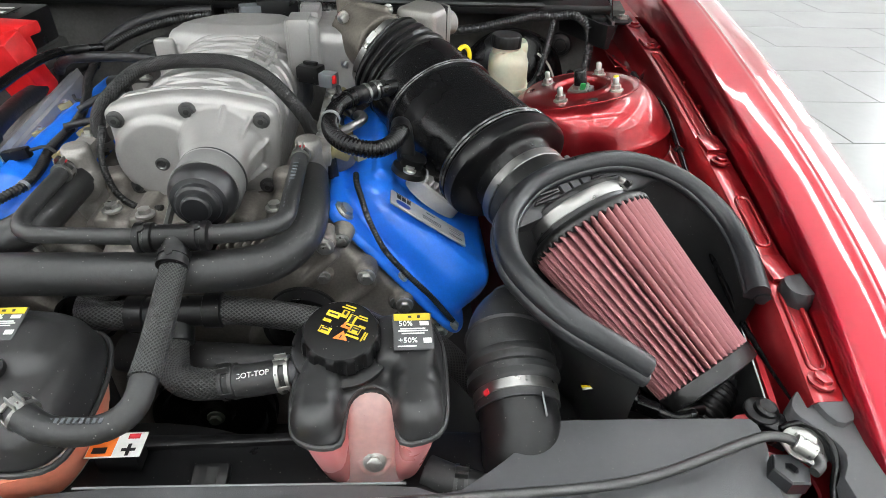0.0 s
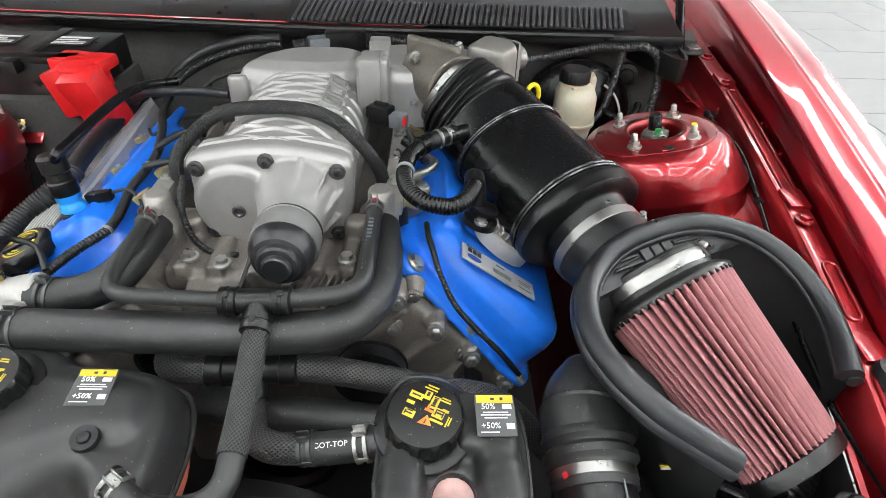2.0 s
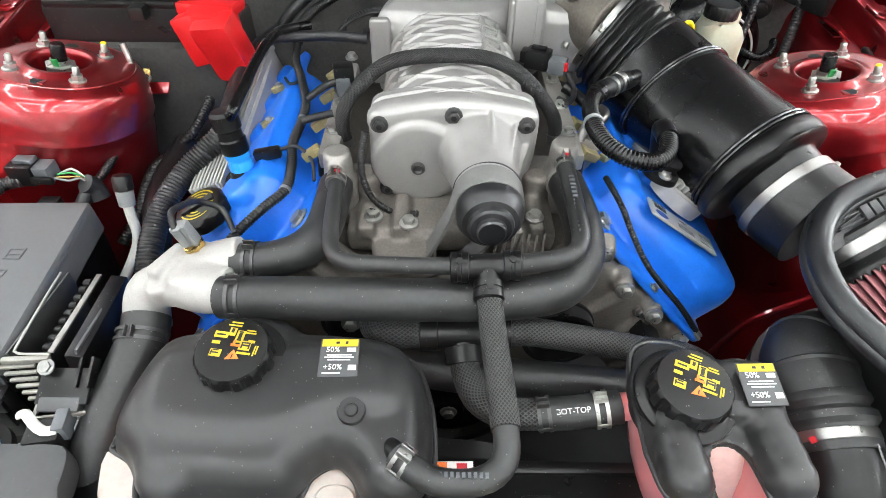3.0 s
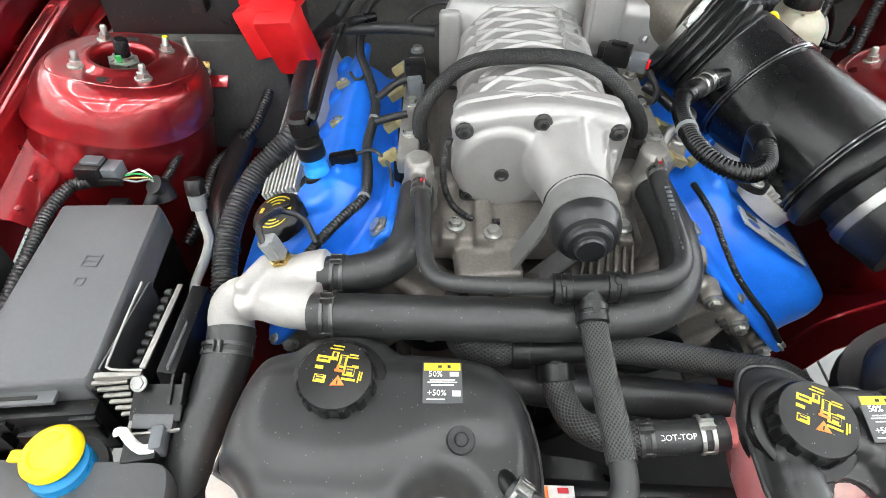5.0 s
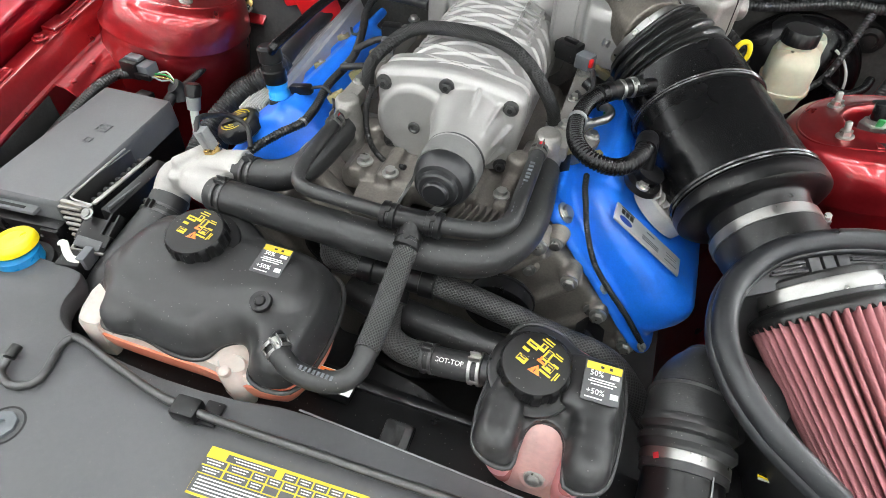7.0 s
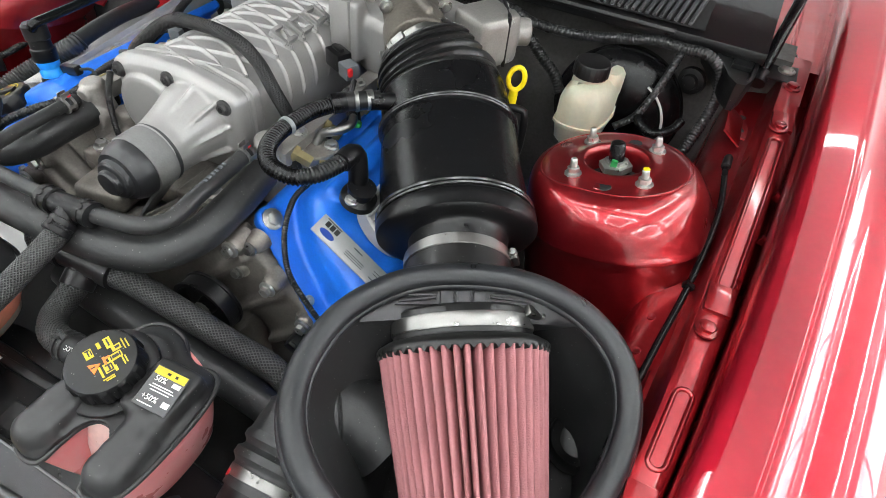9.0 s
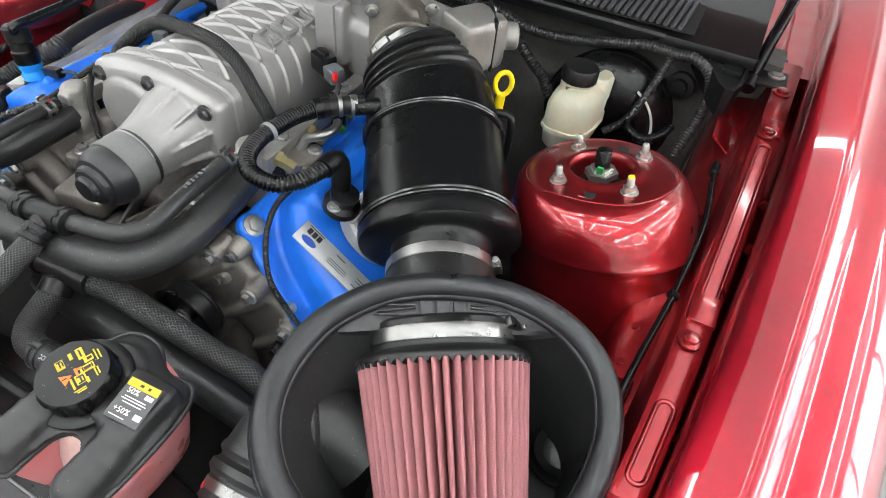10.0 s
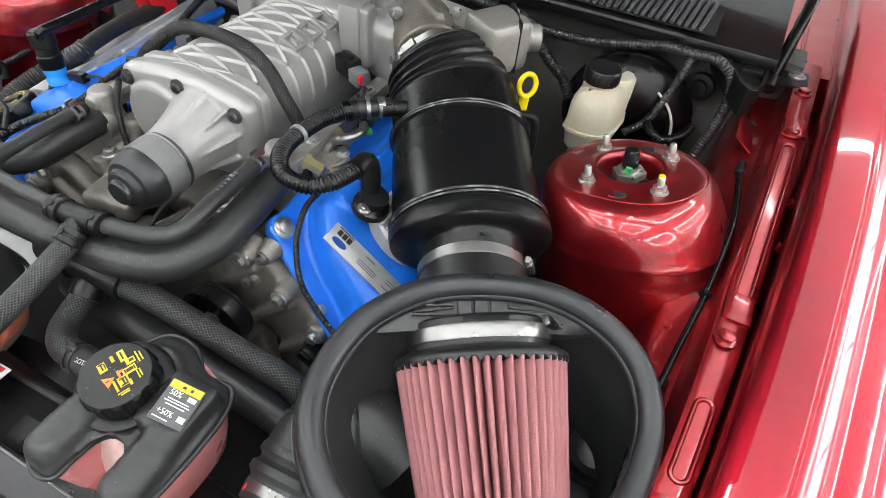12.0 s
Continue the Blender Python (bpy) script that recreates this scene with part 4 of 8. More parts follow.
def air_filter():
    ob = thing("air_filter", FIL_END, "pink oiled cotton cone air filter with steel clamp", "air filter")
    a = (FIL_END - FIL_TOP).normalized()
    u, v = frame_of(a)
    L = (FIL_END - FIL_TOP).length
    folds = 46
    shape = (1.0, 0.985, 0.94, 0.84, 0.60, 0.2, 0.0, 0.2, 0.60, 0.84, 0.94, 0.985)
    n = len(shape)
    total = folds * n

    def around(i, t, r):
        f = i // n
        ang = 2 * math.pi * (i + 0.5 * math.sin(f * 2.3) * (0.4 + t)) / total
        return u * (math.cos(ang) * r) + v * (math.sin(ang) * r * OVAL)

    bm = bmesh.new()
    rows = []
    for k in range(13):
        t = k / 12
        r = 0.0868 + (0.0635 - 0.0868) * t
        rows.append([FIL_TOP + a * (L * (0.01 + 0.95 * t)) + around(i, t, r - 0.032 + 0.032 * shape[i % n]) for i in range(total)])
    loft(bm, rows)
    part("pleats", bm, FILTER_MESH, ob, sharp=75)
    rim = bmesh.new()
    rows = []
    for d, r, k in ((-0.011, 0.070, 0), (-0.009, 0.078, 0), (-0.004, 0.0865, 0), (-0.001, 0.0888, 0), (0.002, 0.0888, 0), (0.003, 0.0876, 1), (0.0035, 0.07, 1)):
        rows.append([FIL_TOP + a * (d + k * 0.004 * (1 - shape[i % n])) + around(i, 0, r) for i in range(total)])
    loft(rim, rows)
    part("top_rim", rim, RUBBER, ob, "black moulded rubber rim")
    part("end_rim", oval(bmesh.new(), FIL_END, a, ((-0.012, 0.060), (-0.010, 0.0645), (-0.001, 0.0655), (0.006, 0.063), (0.008, 0.05))), RUBBER, ob, "black moulded rubber rim")
    part("neck", oval(bmesh.new(), FIL_TOP, a, ((-0.04, 0.066), (-0.037, 0.070), (-0.01, 0.072), (-0.008, 0.070))), RUBBER, ob)
    w = 0.015
    cl = part("band_clamp", oval(bmesh.new(), FIL_TOP - a * 0.031, a, ((0, 0.070), (0, 0.0722), (0.001, 0.073), (w - 0.001, 0.0735), (w, 0.0728), (w, 0.070))), STEEL, ob, "bright steel band clamp", 30)
    q = FIL_TOP - a * 0.0235 + V((0.060, 0.034, 0.026))
    part("screw_housing", box(bmesh.new(), q, (0.018, 0.012, 0.008), plane_at((0, 0, 0), V((0.7, 0.5, -0.5)), V((0.5, 0.3, 0.8))), 0.002), STEEL, cl)
    part("screw", hexbolt(bmesh.new(), q + V((0.008, 0.004, -0.004)), V((0.7, 0.4, -0.4)), 0.0045, 0.007, 1.1), ZINC, cl, sharp=30)


def gauze():
    """Pleat cloth with a fine wire screen."""
    mat = shader("oiled_gauze_mesh", (0.32, 0.123, 0.130), 0.7, vary=0.08, scale=40)
    nt = mat.node_tree
    b = nt.nodes["Principled BSDF"]
    co = nt.nodes.new("ShaderNodeTexCoord")
    vor = nt.nodes.new("ShaderNodeTexVoronoi")
    vor.inputs["Scale"].default_value = 420
    vor.feature = "DISTANCE_TO_EDGE"
    nt.links.new(co.outputs["Object"], vor.inputs["Vector"])
    bp = nt.nodes.new("ShaderNodeBump")
    bp.inputs["Strength"].default_value, bp.inputs["Distance"].default_value = 0.5, 0.0008
    nt.links.new(vor.outputs["Distance"], bp.inputs["Height"])
    nt.links.new(bp.outputs[0], b.inputs["Normal"])
    return mat


FILTER_MESH = gauze()
SEAL_LINE = [(0.470, -0.516, 0.861), (0.437, -0.508, 0.881), (0.402, -0.492, 0.897), (0.373, -0.461, 0.908), (0.357, -0.415, 0.913), (0.362, -0.358, 0.921), (0.396, -0.305, 0.930), (0.447, -0.272, 0.936), (0.510, -0.250, 0.936),
             (0.570, -0.248, 0.924), (0.616, -0.266, 0.905), (0.641, -0.306, 0.887), (0.645, -0.357, 0.873), (0.634, -0.415, 0.860)]


def air_box():
    ob = thing("air_box", (0.51, -0.38, 0.66), "open black plastic air box with a rubber seal round its rim", "air box")
    line = smooth_line(SEAL_LINE, 0.012)
    mid = V((0.51, -0.375, 0))
    bm = bmesh.new()
    rows = []
    for k, (drop, draw) in enumerate(((-0.004, 0.0), (0.006, -0.002), (0.05, 0.002), (0.10, 0.006), (0.17, 0.012), (0.19, 0.03))):
        row = []
        for p in line:
            d = V((mid.x - p.x, mid.y - p.y, 0)).normalized()
            bulge = min(1.0, max(0.0, (0.47 - p.x) / 0.07)) * (0.0, 0.0, 0.022, 0.042, 0.05, 0.05)[k]
            row.append(p + d * (draw + bulge) - Z * drop)
        rows.append(row)
    inner = [[p + V((mid.x - p.x, mid.y - p.y, 0)).normalized() * 0.004 for p in r] for r in reversed(rows)]
    loft(bm, rows + inner, closed=False, caps=False)
    part("wall", bm, TANKBLACK, ob, sharp=60)
    bm = bmesh.new()
    pts = [(p.x, p.y) for p in line[::2]] + [(0.62, -0.50), (0.56, -0.54)]
    slab(bm, [V(p) for p in reversed(pts)], ((0.70, 0.004), (0.722, 0.004)), None, 0)
    part("bottom", bm, TANKBLACK, ob)
    # crescent face above the filter neck, with raised plain emblem shapes
    bm = bmesh.new()
    arc = [p for p in line if p.y > -0.345][:-1]
    arc = [p for p in arc if p.x < 0.60]
    n = len(arc) - 1
    ca, cm, cb = V((0.376, -0.355, 0.908)), V((0.441, -0.312, 0.908)), V((0.575, -0.246, 0.902))
    chord = [(ca.lerp(cm, 2 * k / n) if 2 * k < n else cm.lerp(cb, 2 * k / n - 1)) for k in range(n + 1)]
    top = [p - Z * 0.006 for p in arc]
    rows = [top, [p.lerp(q, 0.5) for p, q in zip(top, chord)], chord, [q + V((0.002, 0.004, -0.006)) for q in chord], [q + V((0.01, 0.03, -0.05)) for q in chord]]
    loft(bm, rows, closed=False, caps=False)
    part("rear_face", bm, BOXBLACK, ob)
    m = plane_at((0.4565, -0.2895, 0.9215), V((0.116, 0.066, -0.002)), V((0.22, -0.40, 0.88)))
    shapes = [(x, 0.0, 0.013, 0.017, 0.0) for x in (-0.0165, 0.0, 0.0165)]
    for s in (-1, 1):
        shapes += [(s * 0.041, 0.0045, 0.028, 0.0022, 0.0), (s * 0.047, -0.0045, 0.042, 0.0022, 0.0), (s * 0.046, 0.000, 0.038, 0.0018, s * -6.0)]
    for k, (x, y, w, h, turn) in enumerate(shapes):
        part("emblem_block" if k < 3 else "emblem_bar", box(bmesh.new(), m @ V((x, y, 0)), (w, h, 0.005), m.to_3x3().to_4x4() @ rot("Z", turn), 0.001), BOXBLACK, ob)
    # seal: two-lobed rubber
    s = part("seal", tube(bmesh.new(), SEAL_LINE, 0.0122, n=20, step=0.01), SEAL, ob, "thick dark grey rubber seal")
    for name, off, drop, r in (("lip", 0.007, 0.008, 0.0082), ("inner_lip", -0.0095, 0.005, 0.0048)):
        side = [V(p) + V((p[0] - mid.x, p[1] - mid.y, 0)).normalized() * off - Z * drop for p in SEAL_LINE]
        part(name, tube(bmesh.new(), side, r, n=12, step=0.01), SEAL, s)
    part("side_panel", box(bmesh.new(), (0.634, -0.472, 0.725), (0.006, 0.125, 0.085), rot("Z", 2), 0.002), BLACK, ob)
    part("front_panel", box(bmesh.new(), (0.59, -0.535, 0.715), (0.14, 0.006, 0.06), rot("Z", 4), 0.002), BLACK, ob)
    # round boss on the floor of the box
    part("boss", lathe(bmesh.new(), (0.618, -0.275, 0.735), V((-0.1, -0.25, 1)), ((0, 0.036), (0.02, 0.034), (0.024, 0.03), (0.018, 0.02), (0.02, 0.012)), 32), RUBBER, ob)
    return ob


def rubber_stop():
    bm = bmesh.new()
    out = [(0.655, -0.43), (0.675, -0.44), (0.70, -0.425), (0.715, -0.40), (0.705, -0.385), (0.685, -0.395), (0.66, -0.40)]
    slab(bm, out, ((0.842, 0.002), (0.846, 0), (0.866, 0), (0.872, 0.003)), None, 2)
    ob = solo("rubber_stop", bm, SEAL, "dark grey rubber stop clipped on the rail", "rubber stop")
    return ob


def inlet_elbow():
    ob = thing("inlet_elbow", (0.37, -0.52, 0.6), "black rubber inlet elbow with pleats and a steel clamp", "intake duct")
    path = [(0.436, -0.400, 0.792), (0.408, -0.398, 0.806), (0.382, -0.404, 0.816), (0.366, -0.420, 0.820), (0.360, -0.440, 0.818), (0.359, -0.462, 0.813)]
    part("elbow", tube(bmesh.new(), path, 0.0435, n=48, step=0.005, r1=0.0440), HOSE, ob)
    # shallow folds on the outside of the bend
    for c, ax in (((0.376, -0.408, 0.8175), V((-0.75, -0.62, 0.12))), ((0.3605, -0.436, 0.8185), V((-0.12, -0.98, -0.12)))):
        part("fold", lathe(bmesh.new(), V(c) - V(ax).normalized() * 0.004, ax, ((0, 0.0425), (0.002, 0.0446), (0.004, 0.0460), (0.006, 0.0446), (0.008, 0.0425)), 48), HOSE, ob)
    a = V((0.02, -0.95, -0.30)).normalized()
    c = V((0.359, -0.456, 0.8145))
    part("pleats", lathe(bmesh.new(), c, a, ((-0.004, 0.0425), (0.002, 0.0440), (0.006, 0.0462), (0.011, 0.0462), (0.0145, 0.0425), (0.017, 0.0415), (0.0195, 0.0430), (0.022, 0.0465), (0.029, 0.0468), (0.033, 0.0430), (0.035, 0.0415), (0.056, 0.0415)), 48), HOSE, ob)
    cl = band(ob, c + a * 0.0425, a, 0.0415, 0.0105, STEEL)
    q = c + a * 0.0425 + V((-0.0330, -0.0125, 0.0242))
    part("red_mark", box(bmesh.new(), q, (0.006, 0.006, 0.0012), plane_at((0, 0, 0), (0.62, 0.0, 0.78), (-0.76, -0.2, 0.6)), 0.0006), RED_INK, cl)
    part("lower_pipe", tube(bmesh.new(), [c + a * 0.045, c + a * 0.075, c + a * 0.10 + V((0.0, 0.0, -0.02)), c + a * 0.12 + V((0.002, 0.0, -0.07)), c + a * 0.12 + V((0.004, 0.0, -0.15))], 0.0385, n=40, step=0.008), BLACK, ob)
    part("seam", tube(bmesh.new(), [c + a * 0.052 + V((0.017, -0.012, 0.0355)), c + a * 0.075 + V((0.017, -0.012, 0.0355))], 0.0010, n=8), PALECONN, ob)
    return ob


air_filter()
air_box()
rubber_stop()
inlet_elbow()


# ---------------------------------------------------------------- valve covers and castings
def cover_frame(side):
    """Local frame of a head: x across (outward and down), y along the car, z square to the gasket."""
    k = math.sqrt(0.5)
    return Matrix(((side * k, 0, side * k, side * 0.17), (0, 1, 0, 0), (-k, 0, k, 0.86), (0, 0, 0, 1)))


def valve_cover(side):
    ob = thing("valve_cover", (side * 0.25, -0.1, 0.75), "satin blue painted valve cover with bolted edge", "valve cover", "valve covers")
    m = cover_frame(side)
    lift = 0.0 if side > 0 else 0.014
    bm = bmesh.new()
    out = [(-0.015, 0.16), (-0.015, -0.23), (-0.005, -0.262), (0.10, -0.285), (0.205, -0.315), (0.232, -0.29), (0.235, -0.24), (0.235, 0.16)]
    slab(bm, out, ((-0.004, 0.0), (0.004, 0.0), (0.008, 0.003)), m, 2)
    top = [(0.0, 0.155), (0.002, -0.19), (0.02, -0.215), (0.06, -0.245), (0.12, -0.262), (0.18, -0.285), (0.215, -0.28), (0.225, -0.24), (0.225, 0.155)]
    crown = slab(bmesh.new(), top, ((0.0, 0.0), (0.042, 0.002), (0.057, 0.007), (0.067, 0.016), (0.071, 0.03)), None, 2)
    for v in crown.verts:
        v.co = m @ V((v.co.x, v.co.y, v.co.z * (0.70 + 2.35 * v.co.x if side > 0 else 1.10)))
    me = bpy.data.meshes.new("crown")
    crown.to_mesh(me)
    crown.free()
    bm.from_mesh(me)
    bpy.data.meshes.remove(me)
    # coil well ridge and front bosses
    for y in (-0.15, -0.06, 0.03, 0.12):
        box(bm, m @ V((0.075, y, 0.061 + lift)), (0.05, 0.035, 0.02), m.to_3x3().to_4x4(), 0.008)
    box(bm, m @ V((0.03, -0.02, 0.054 + lift)), (0.03, 0.33, 0.016), m.to_3x3().to_4x4(), 0.006)
    lathe(bm, m @ V((0.005, -0.245, -0.004)), m.to_3x3() @ Z, ((0, 0.020), (0.012, 0.019), (0.015, 0.015)), 24)
    if side < 0:
        lathe(bm, m @ V((0.06, -0.20, 0.050)), m.to_3x3() @ V((-0.3, -0.1, 1)), ((0, 0.03), (0.03, 0.026), (0.036, 0.022)), 24)
    soften(part("cover", bm, BLUE, ob), 0.003, 8)
    up = m.to_3x3() @ Z
    bolt(ob, m @ V((0.005, -0.245, 0.0105)), up, ZINC, 0.0095, 0.008)
    for x, y in ((0.11, -0.282), (0.205, -0.303), (0.226, -0.2), (0.226, -0.08)):
        bolt(ob, m @ V((x, y, 0.007)), up, ZINC, 0.005, 0.006)
    for y in (-0.105, -0.015, 0.075):
        part("coil_clip", box(bmesh.new(), m @ V((0.085, y, 0.069 + lift)), (0.016, 0.012, 0.010), m.to_3x3().to_4x4(), 0.002), ZINC, ob)
    # silver finned coil cover on the outer side, rounded at its front end
    ax, az = 0.100, 0.090
    tilt = m @ Matrix.Translation((ax, 0, az)) @ rot("Y", -8)
    if side < 0:
        tilt = plane_at((-0.310, 0.0, 0.872), V((0.95, -0.02, 0.31)), V((-0.31, -0.09, 0.95)))
    out = [(-0.040, 0.17), (-0.044, -0.165), (-0.036, -0.186), (0.0, -0.198), (0.038, -0.190), (0.046, -0.168), (0.046, 0.17)] if side > 0 else [(-0.028, 0.19), (-0.028, -0.175), (-0.020, -0.19), (0.020, -0.19), (0.028, -0.175), (0.028, 0.19)]
    rail = part("coil_rail", slab(bmesh.new(), out, ((-0.020 if side > 0 else -0.055, 0.0), (0.0, 0.0), (0.003, 0.003)), tilt, 2), ALLOY_PALE, ob, "bare alloy coil cover with fins")
    wide = 0.036 if side > 0 else 0.022
    turn = tilt.to_3x3().to_4x4()
    for k in range(9):
        part("fin", box(bmesh.new(), tilt @ V((wide * (k / 4 - 1), -0.01 if side < 0 else -0.012, 0.006)), (0.0030, 0.350, 0.012), turn, 0.0008, 1), ALLOY_PALE, rail)
    return ob, m


cover_r, MR = valve_cover(1)
cover_l, ML = valve_cover(-1)


def cover_plate():
    """Maker's plate: plain bars and an oval in place of marks."""
    m = plane_at((0.288, -0.231, 0.8425), V((0.097, -0.002, -0.067)), V((0.57, -0.03, 0.82)))
    c = m @ V((0, 0, 0))
    part("plate", box(bmesh.new(), c, (0.119, 0.031, 0.003), m.to_3x3().to_4x4(), 0.001), PLATE, cover_r, "brushed metal maker's plate")
    m = m @ Matrix.Translation((0, 0, 0.0016))
    marks("dark_bar", m, [(-0.048 + 0.0075 * k, 0.006, 0.006, 0.008) for k in range(3)] + [(-0.041, 0.0125, 0.024, 0.0012)], BLACK_INK, cover_r)
    bm = bmesh.new()
    loft(bm, [ring(m @ V((-0.041, -0.006, d)), m.to_3x3() @ X, m.to_3x3() @ Y, 0.011, 0.0048, 24) for d in (-0.0002, 0.0005)])
    part("blue_oval", bm, BLUE_INK, cover_r)
    marks("fine_bar", m, [(0.002, 0.008, 0.014, 0.0016), (0.004, -0.002, 0.03, 0.001), (0.004, -0.005, 0.03, 0.001), (0.004, -0.008, 0.03, 0.001), (0.042, 0.004, 0.02, 0.001), (0.042, -0.008, 0.022, 0.0012), (0.042, 0.0, 0.018, 0.001)], GREYCONN, cover_r)


cover_plate()


def oil_cap():
    c = V((-0.294, -0.232, 0.868))
    up = V((-0.35, -0.15, 1)).normalized()
    ob = thing("oil_filler_cap", c, "black oil filler cap with yellow markings", "oil cap", move=(-0.005, 0.0, -0.004))
    n = 64
    u, v = frame_of(up)
    rows = []
    for d, r, k in ((-0.012, 0.027, 0), (-0.008, 0.031, 1), (0.006, 0.032, 1), (0.010, 0.030, 0), (0.0115, 0.026, 0)):
        rows.append([c + up * d + (u * math.cos(2 * math.pi * i / n) + v * math.sin(2 * math.pi * i / n)) * (r + (0.0012 if k and i % 8 < 4 else 0)) for i in range(n)])
    part("cap", loft(bmesh.new(), rows), BLACK, ob)
    part("grip", box(bmesh.new(), c + up * 0.0125, (0.044, 0.011, 0.006), plane_at((0, 0, 0), u + v * 0.4, up), 0.003), BLACK, ob)
    m = plane_at(c + up * 0.0117, X, up)
    bm = bmesh.new()
    for r0, r1, a0, a1 in ((0.0215, 0.0235, 40, 130), (0.0215, 0.0235, 220, 320), (0.0165, 0.0185, 50, 120), (0.0165, 0.0185, 230, 300), (0.017, 0.022, 150, 172), (0.017, 0.022, -20, 6), (0.0115, 0.0135, 60, 115), (0.0115, 0.0135, 240, 290)):
        steps = 8
        ang = [radians(a0 + (a1 - a0) * i / steps) for i in range(steps + 1)]
        lo = [bm.verts.new(m @ V((r0 * math.cos(q), r0 * math.sin(q), 0.0006))) for q in ang]
        hi = [bm.verts.new(m @ V((r1 * math.cos(q), r1 * math.sin(q), 0.0006))) for q in ang]
        for i in range(steps):
            bm.faces.new((lo[i], hi[i], hi[i + 1], lo[i + 1]))
    part("yellow_bars", bm, YELLOW_INK, ob)


oil_cap()


def engine_block():
    ob = thing("engine_block", (0, -0.1, 0.3), "stained grey alloy engine block and front cover", "engine")
    bm = bmesh.new()
    box(bm, (0, -0.02, 0.62), (0.36, 0.46, 0.30), None, 0.03)
    for s in (-1, 1):
        m = cover_frame(s)
        box(bm, m @ V((0.11, -0.04, -0.06)), (0.235, 0.44, 0.12), m.to_3x3().to_4x4(), 0.01)
    box(bm, (0, -0.05, 0.80), (0.24, 0.30, 0.10), None, 0.02)
    soften(part("block", bm, ALLOY_DARK, ob), 0.006, 6)
    bm = bmesh.new()
    for s in (-1, 1):
        m = cover_frame(s)
        box(bm, m @ V((0.11, -0.272, -0.067)), (0.25, 0.03, 0.118), m.to_3x3().to_4x4(), 0.01)
        for k in range(4):
            box(bm, m @ V((0.02 + 0.062 * k, -0.292, -0.07)), (0.012, 0.016, 0.11), m.to_3x3().to_4x4(), 0.004)
            lathe(bm, m @ V((0.0 + 0.066 * k, -0.27, -0.012)), -Y, ((0, 0.014), (0.03, 0.013), (0.033, 0.009)), 16)
    box(bm, (0, -0.275, 0.66), (0.30, 0.035, 0.30), None, 0.012)
    for x, z, r in ((-0.06, 0.76, 0.035), (0.10, 0.70, 0.05), (0.0, 0.80, 0.03)):
        lathe(bm, (x, -0.28, z), -Y, ((0, r), (0.03, r * 0.95), (0.035, r * 0.8)), 24)
    soften(part("front_cover", bm, ALLOY_DARK, ob), 0.0035, 5)
    for s in (-1, 1):
        m = cover_frame(s)
        for k in range(4):
            bolt(ob, m @ V((0.0 + 0.066 * k, -0.303, -0.012)), -Y, ZINC, 0.0075, 0.009)
    # bosses and loose bolts over the front cover, sensor plug between the ribs
    for c in ((0.180, -0.290, 0.850), (0.215, -0.280, 0.784), (0.245, -0.292, 0.752), (0.155, -0.296, 0.800)):
        boss = part("boss", lathe(bmesh.new(), V(c) + Y * 0.022, -Y, ((0, 0.015), (0.018, 0.0115), (0.0205, 0.0095)), 24), ALLOY_DARK, ob)
        bolt(boss, V(c), V((0, -1, 0.15)), CLAMP, 0.0062, 0.007)
    plug = part("crank_plug", box(bmesh.new(), (0.252, -0.305, 0.722), (0.034, 0.026, 0.022), rot("Y", 38), 0.003), BLACK, ob, "black sensor plug")
    part("plug_rib", box(bmesh.new(), (0.246, -0.319, 0.728), (0.016, 0.006, 0.016), rot("Y", 38), 0.002), BLACK, plug)
    part("plug_lead", tube(bmesh.new(), [(0.262, -0.308, 0.712), (0.275, -0.318, 0.700), (0.285, -0.322, 0.680), (0.290, -0.320, 0.650)], 0.005, n=10), TAPE, plug)
    # intake casting in the valley
    bm = bmesh.new()
    box(bm, (0, -0.215, 0.845), (0.25, 0.10, 0.035), None, 0.01)
    for x in (-0.10, -0.06, 0.06, 0.10):
        box(bm, (x, -0.235, 0.862), (0.02, 0.07, 0.02), None, 0.005)
    for x in (-0.105, 0.105):
        lathe(bm, (x, -0.19, 0.84), Z, ((0, 0.020), (0.05, 0.017), (0.055, 0.012)), 20)
    box(bm, (-0.055, -0.285, 0.838), (0.075, 0.05, 0.03), rot("Z", 8), 0.008)
    box(bm, (0.07, -0.285, 0.835), (0.07, 0.06, 0.03), rot("Z", -10), 0.008)
    soften(part("intake_casting", bm, ALLOY_DARK, ob), 0.003, 5)
    for k in range(7):
        part("fin", box(bmesh.new(), (0.05 + 0.009 * k, -0.29, 0.856), (0.003, 0.05, 0.012), rot("Z", -14), 0.001), ALLOY_DARK, ob)
    for x, y in ((-0.105, -0.19), (0.105, -0.19), (-0.092, -0.25), (0.098, -0.25), (-0.05, -0.262)):
        bolt(ob, (x, y, 0.885 if y > -0.2 else 0.872), Z, ZINC, 0.0075, 0.009)


engine_block()


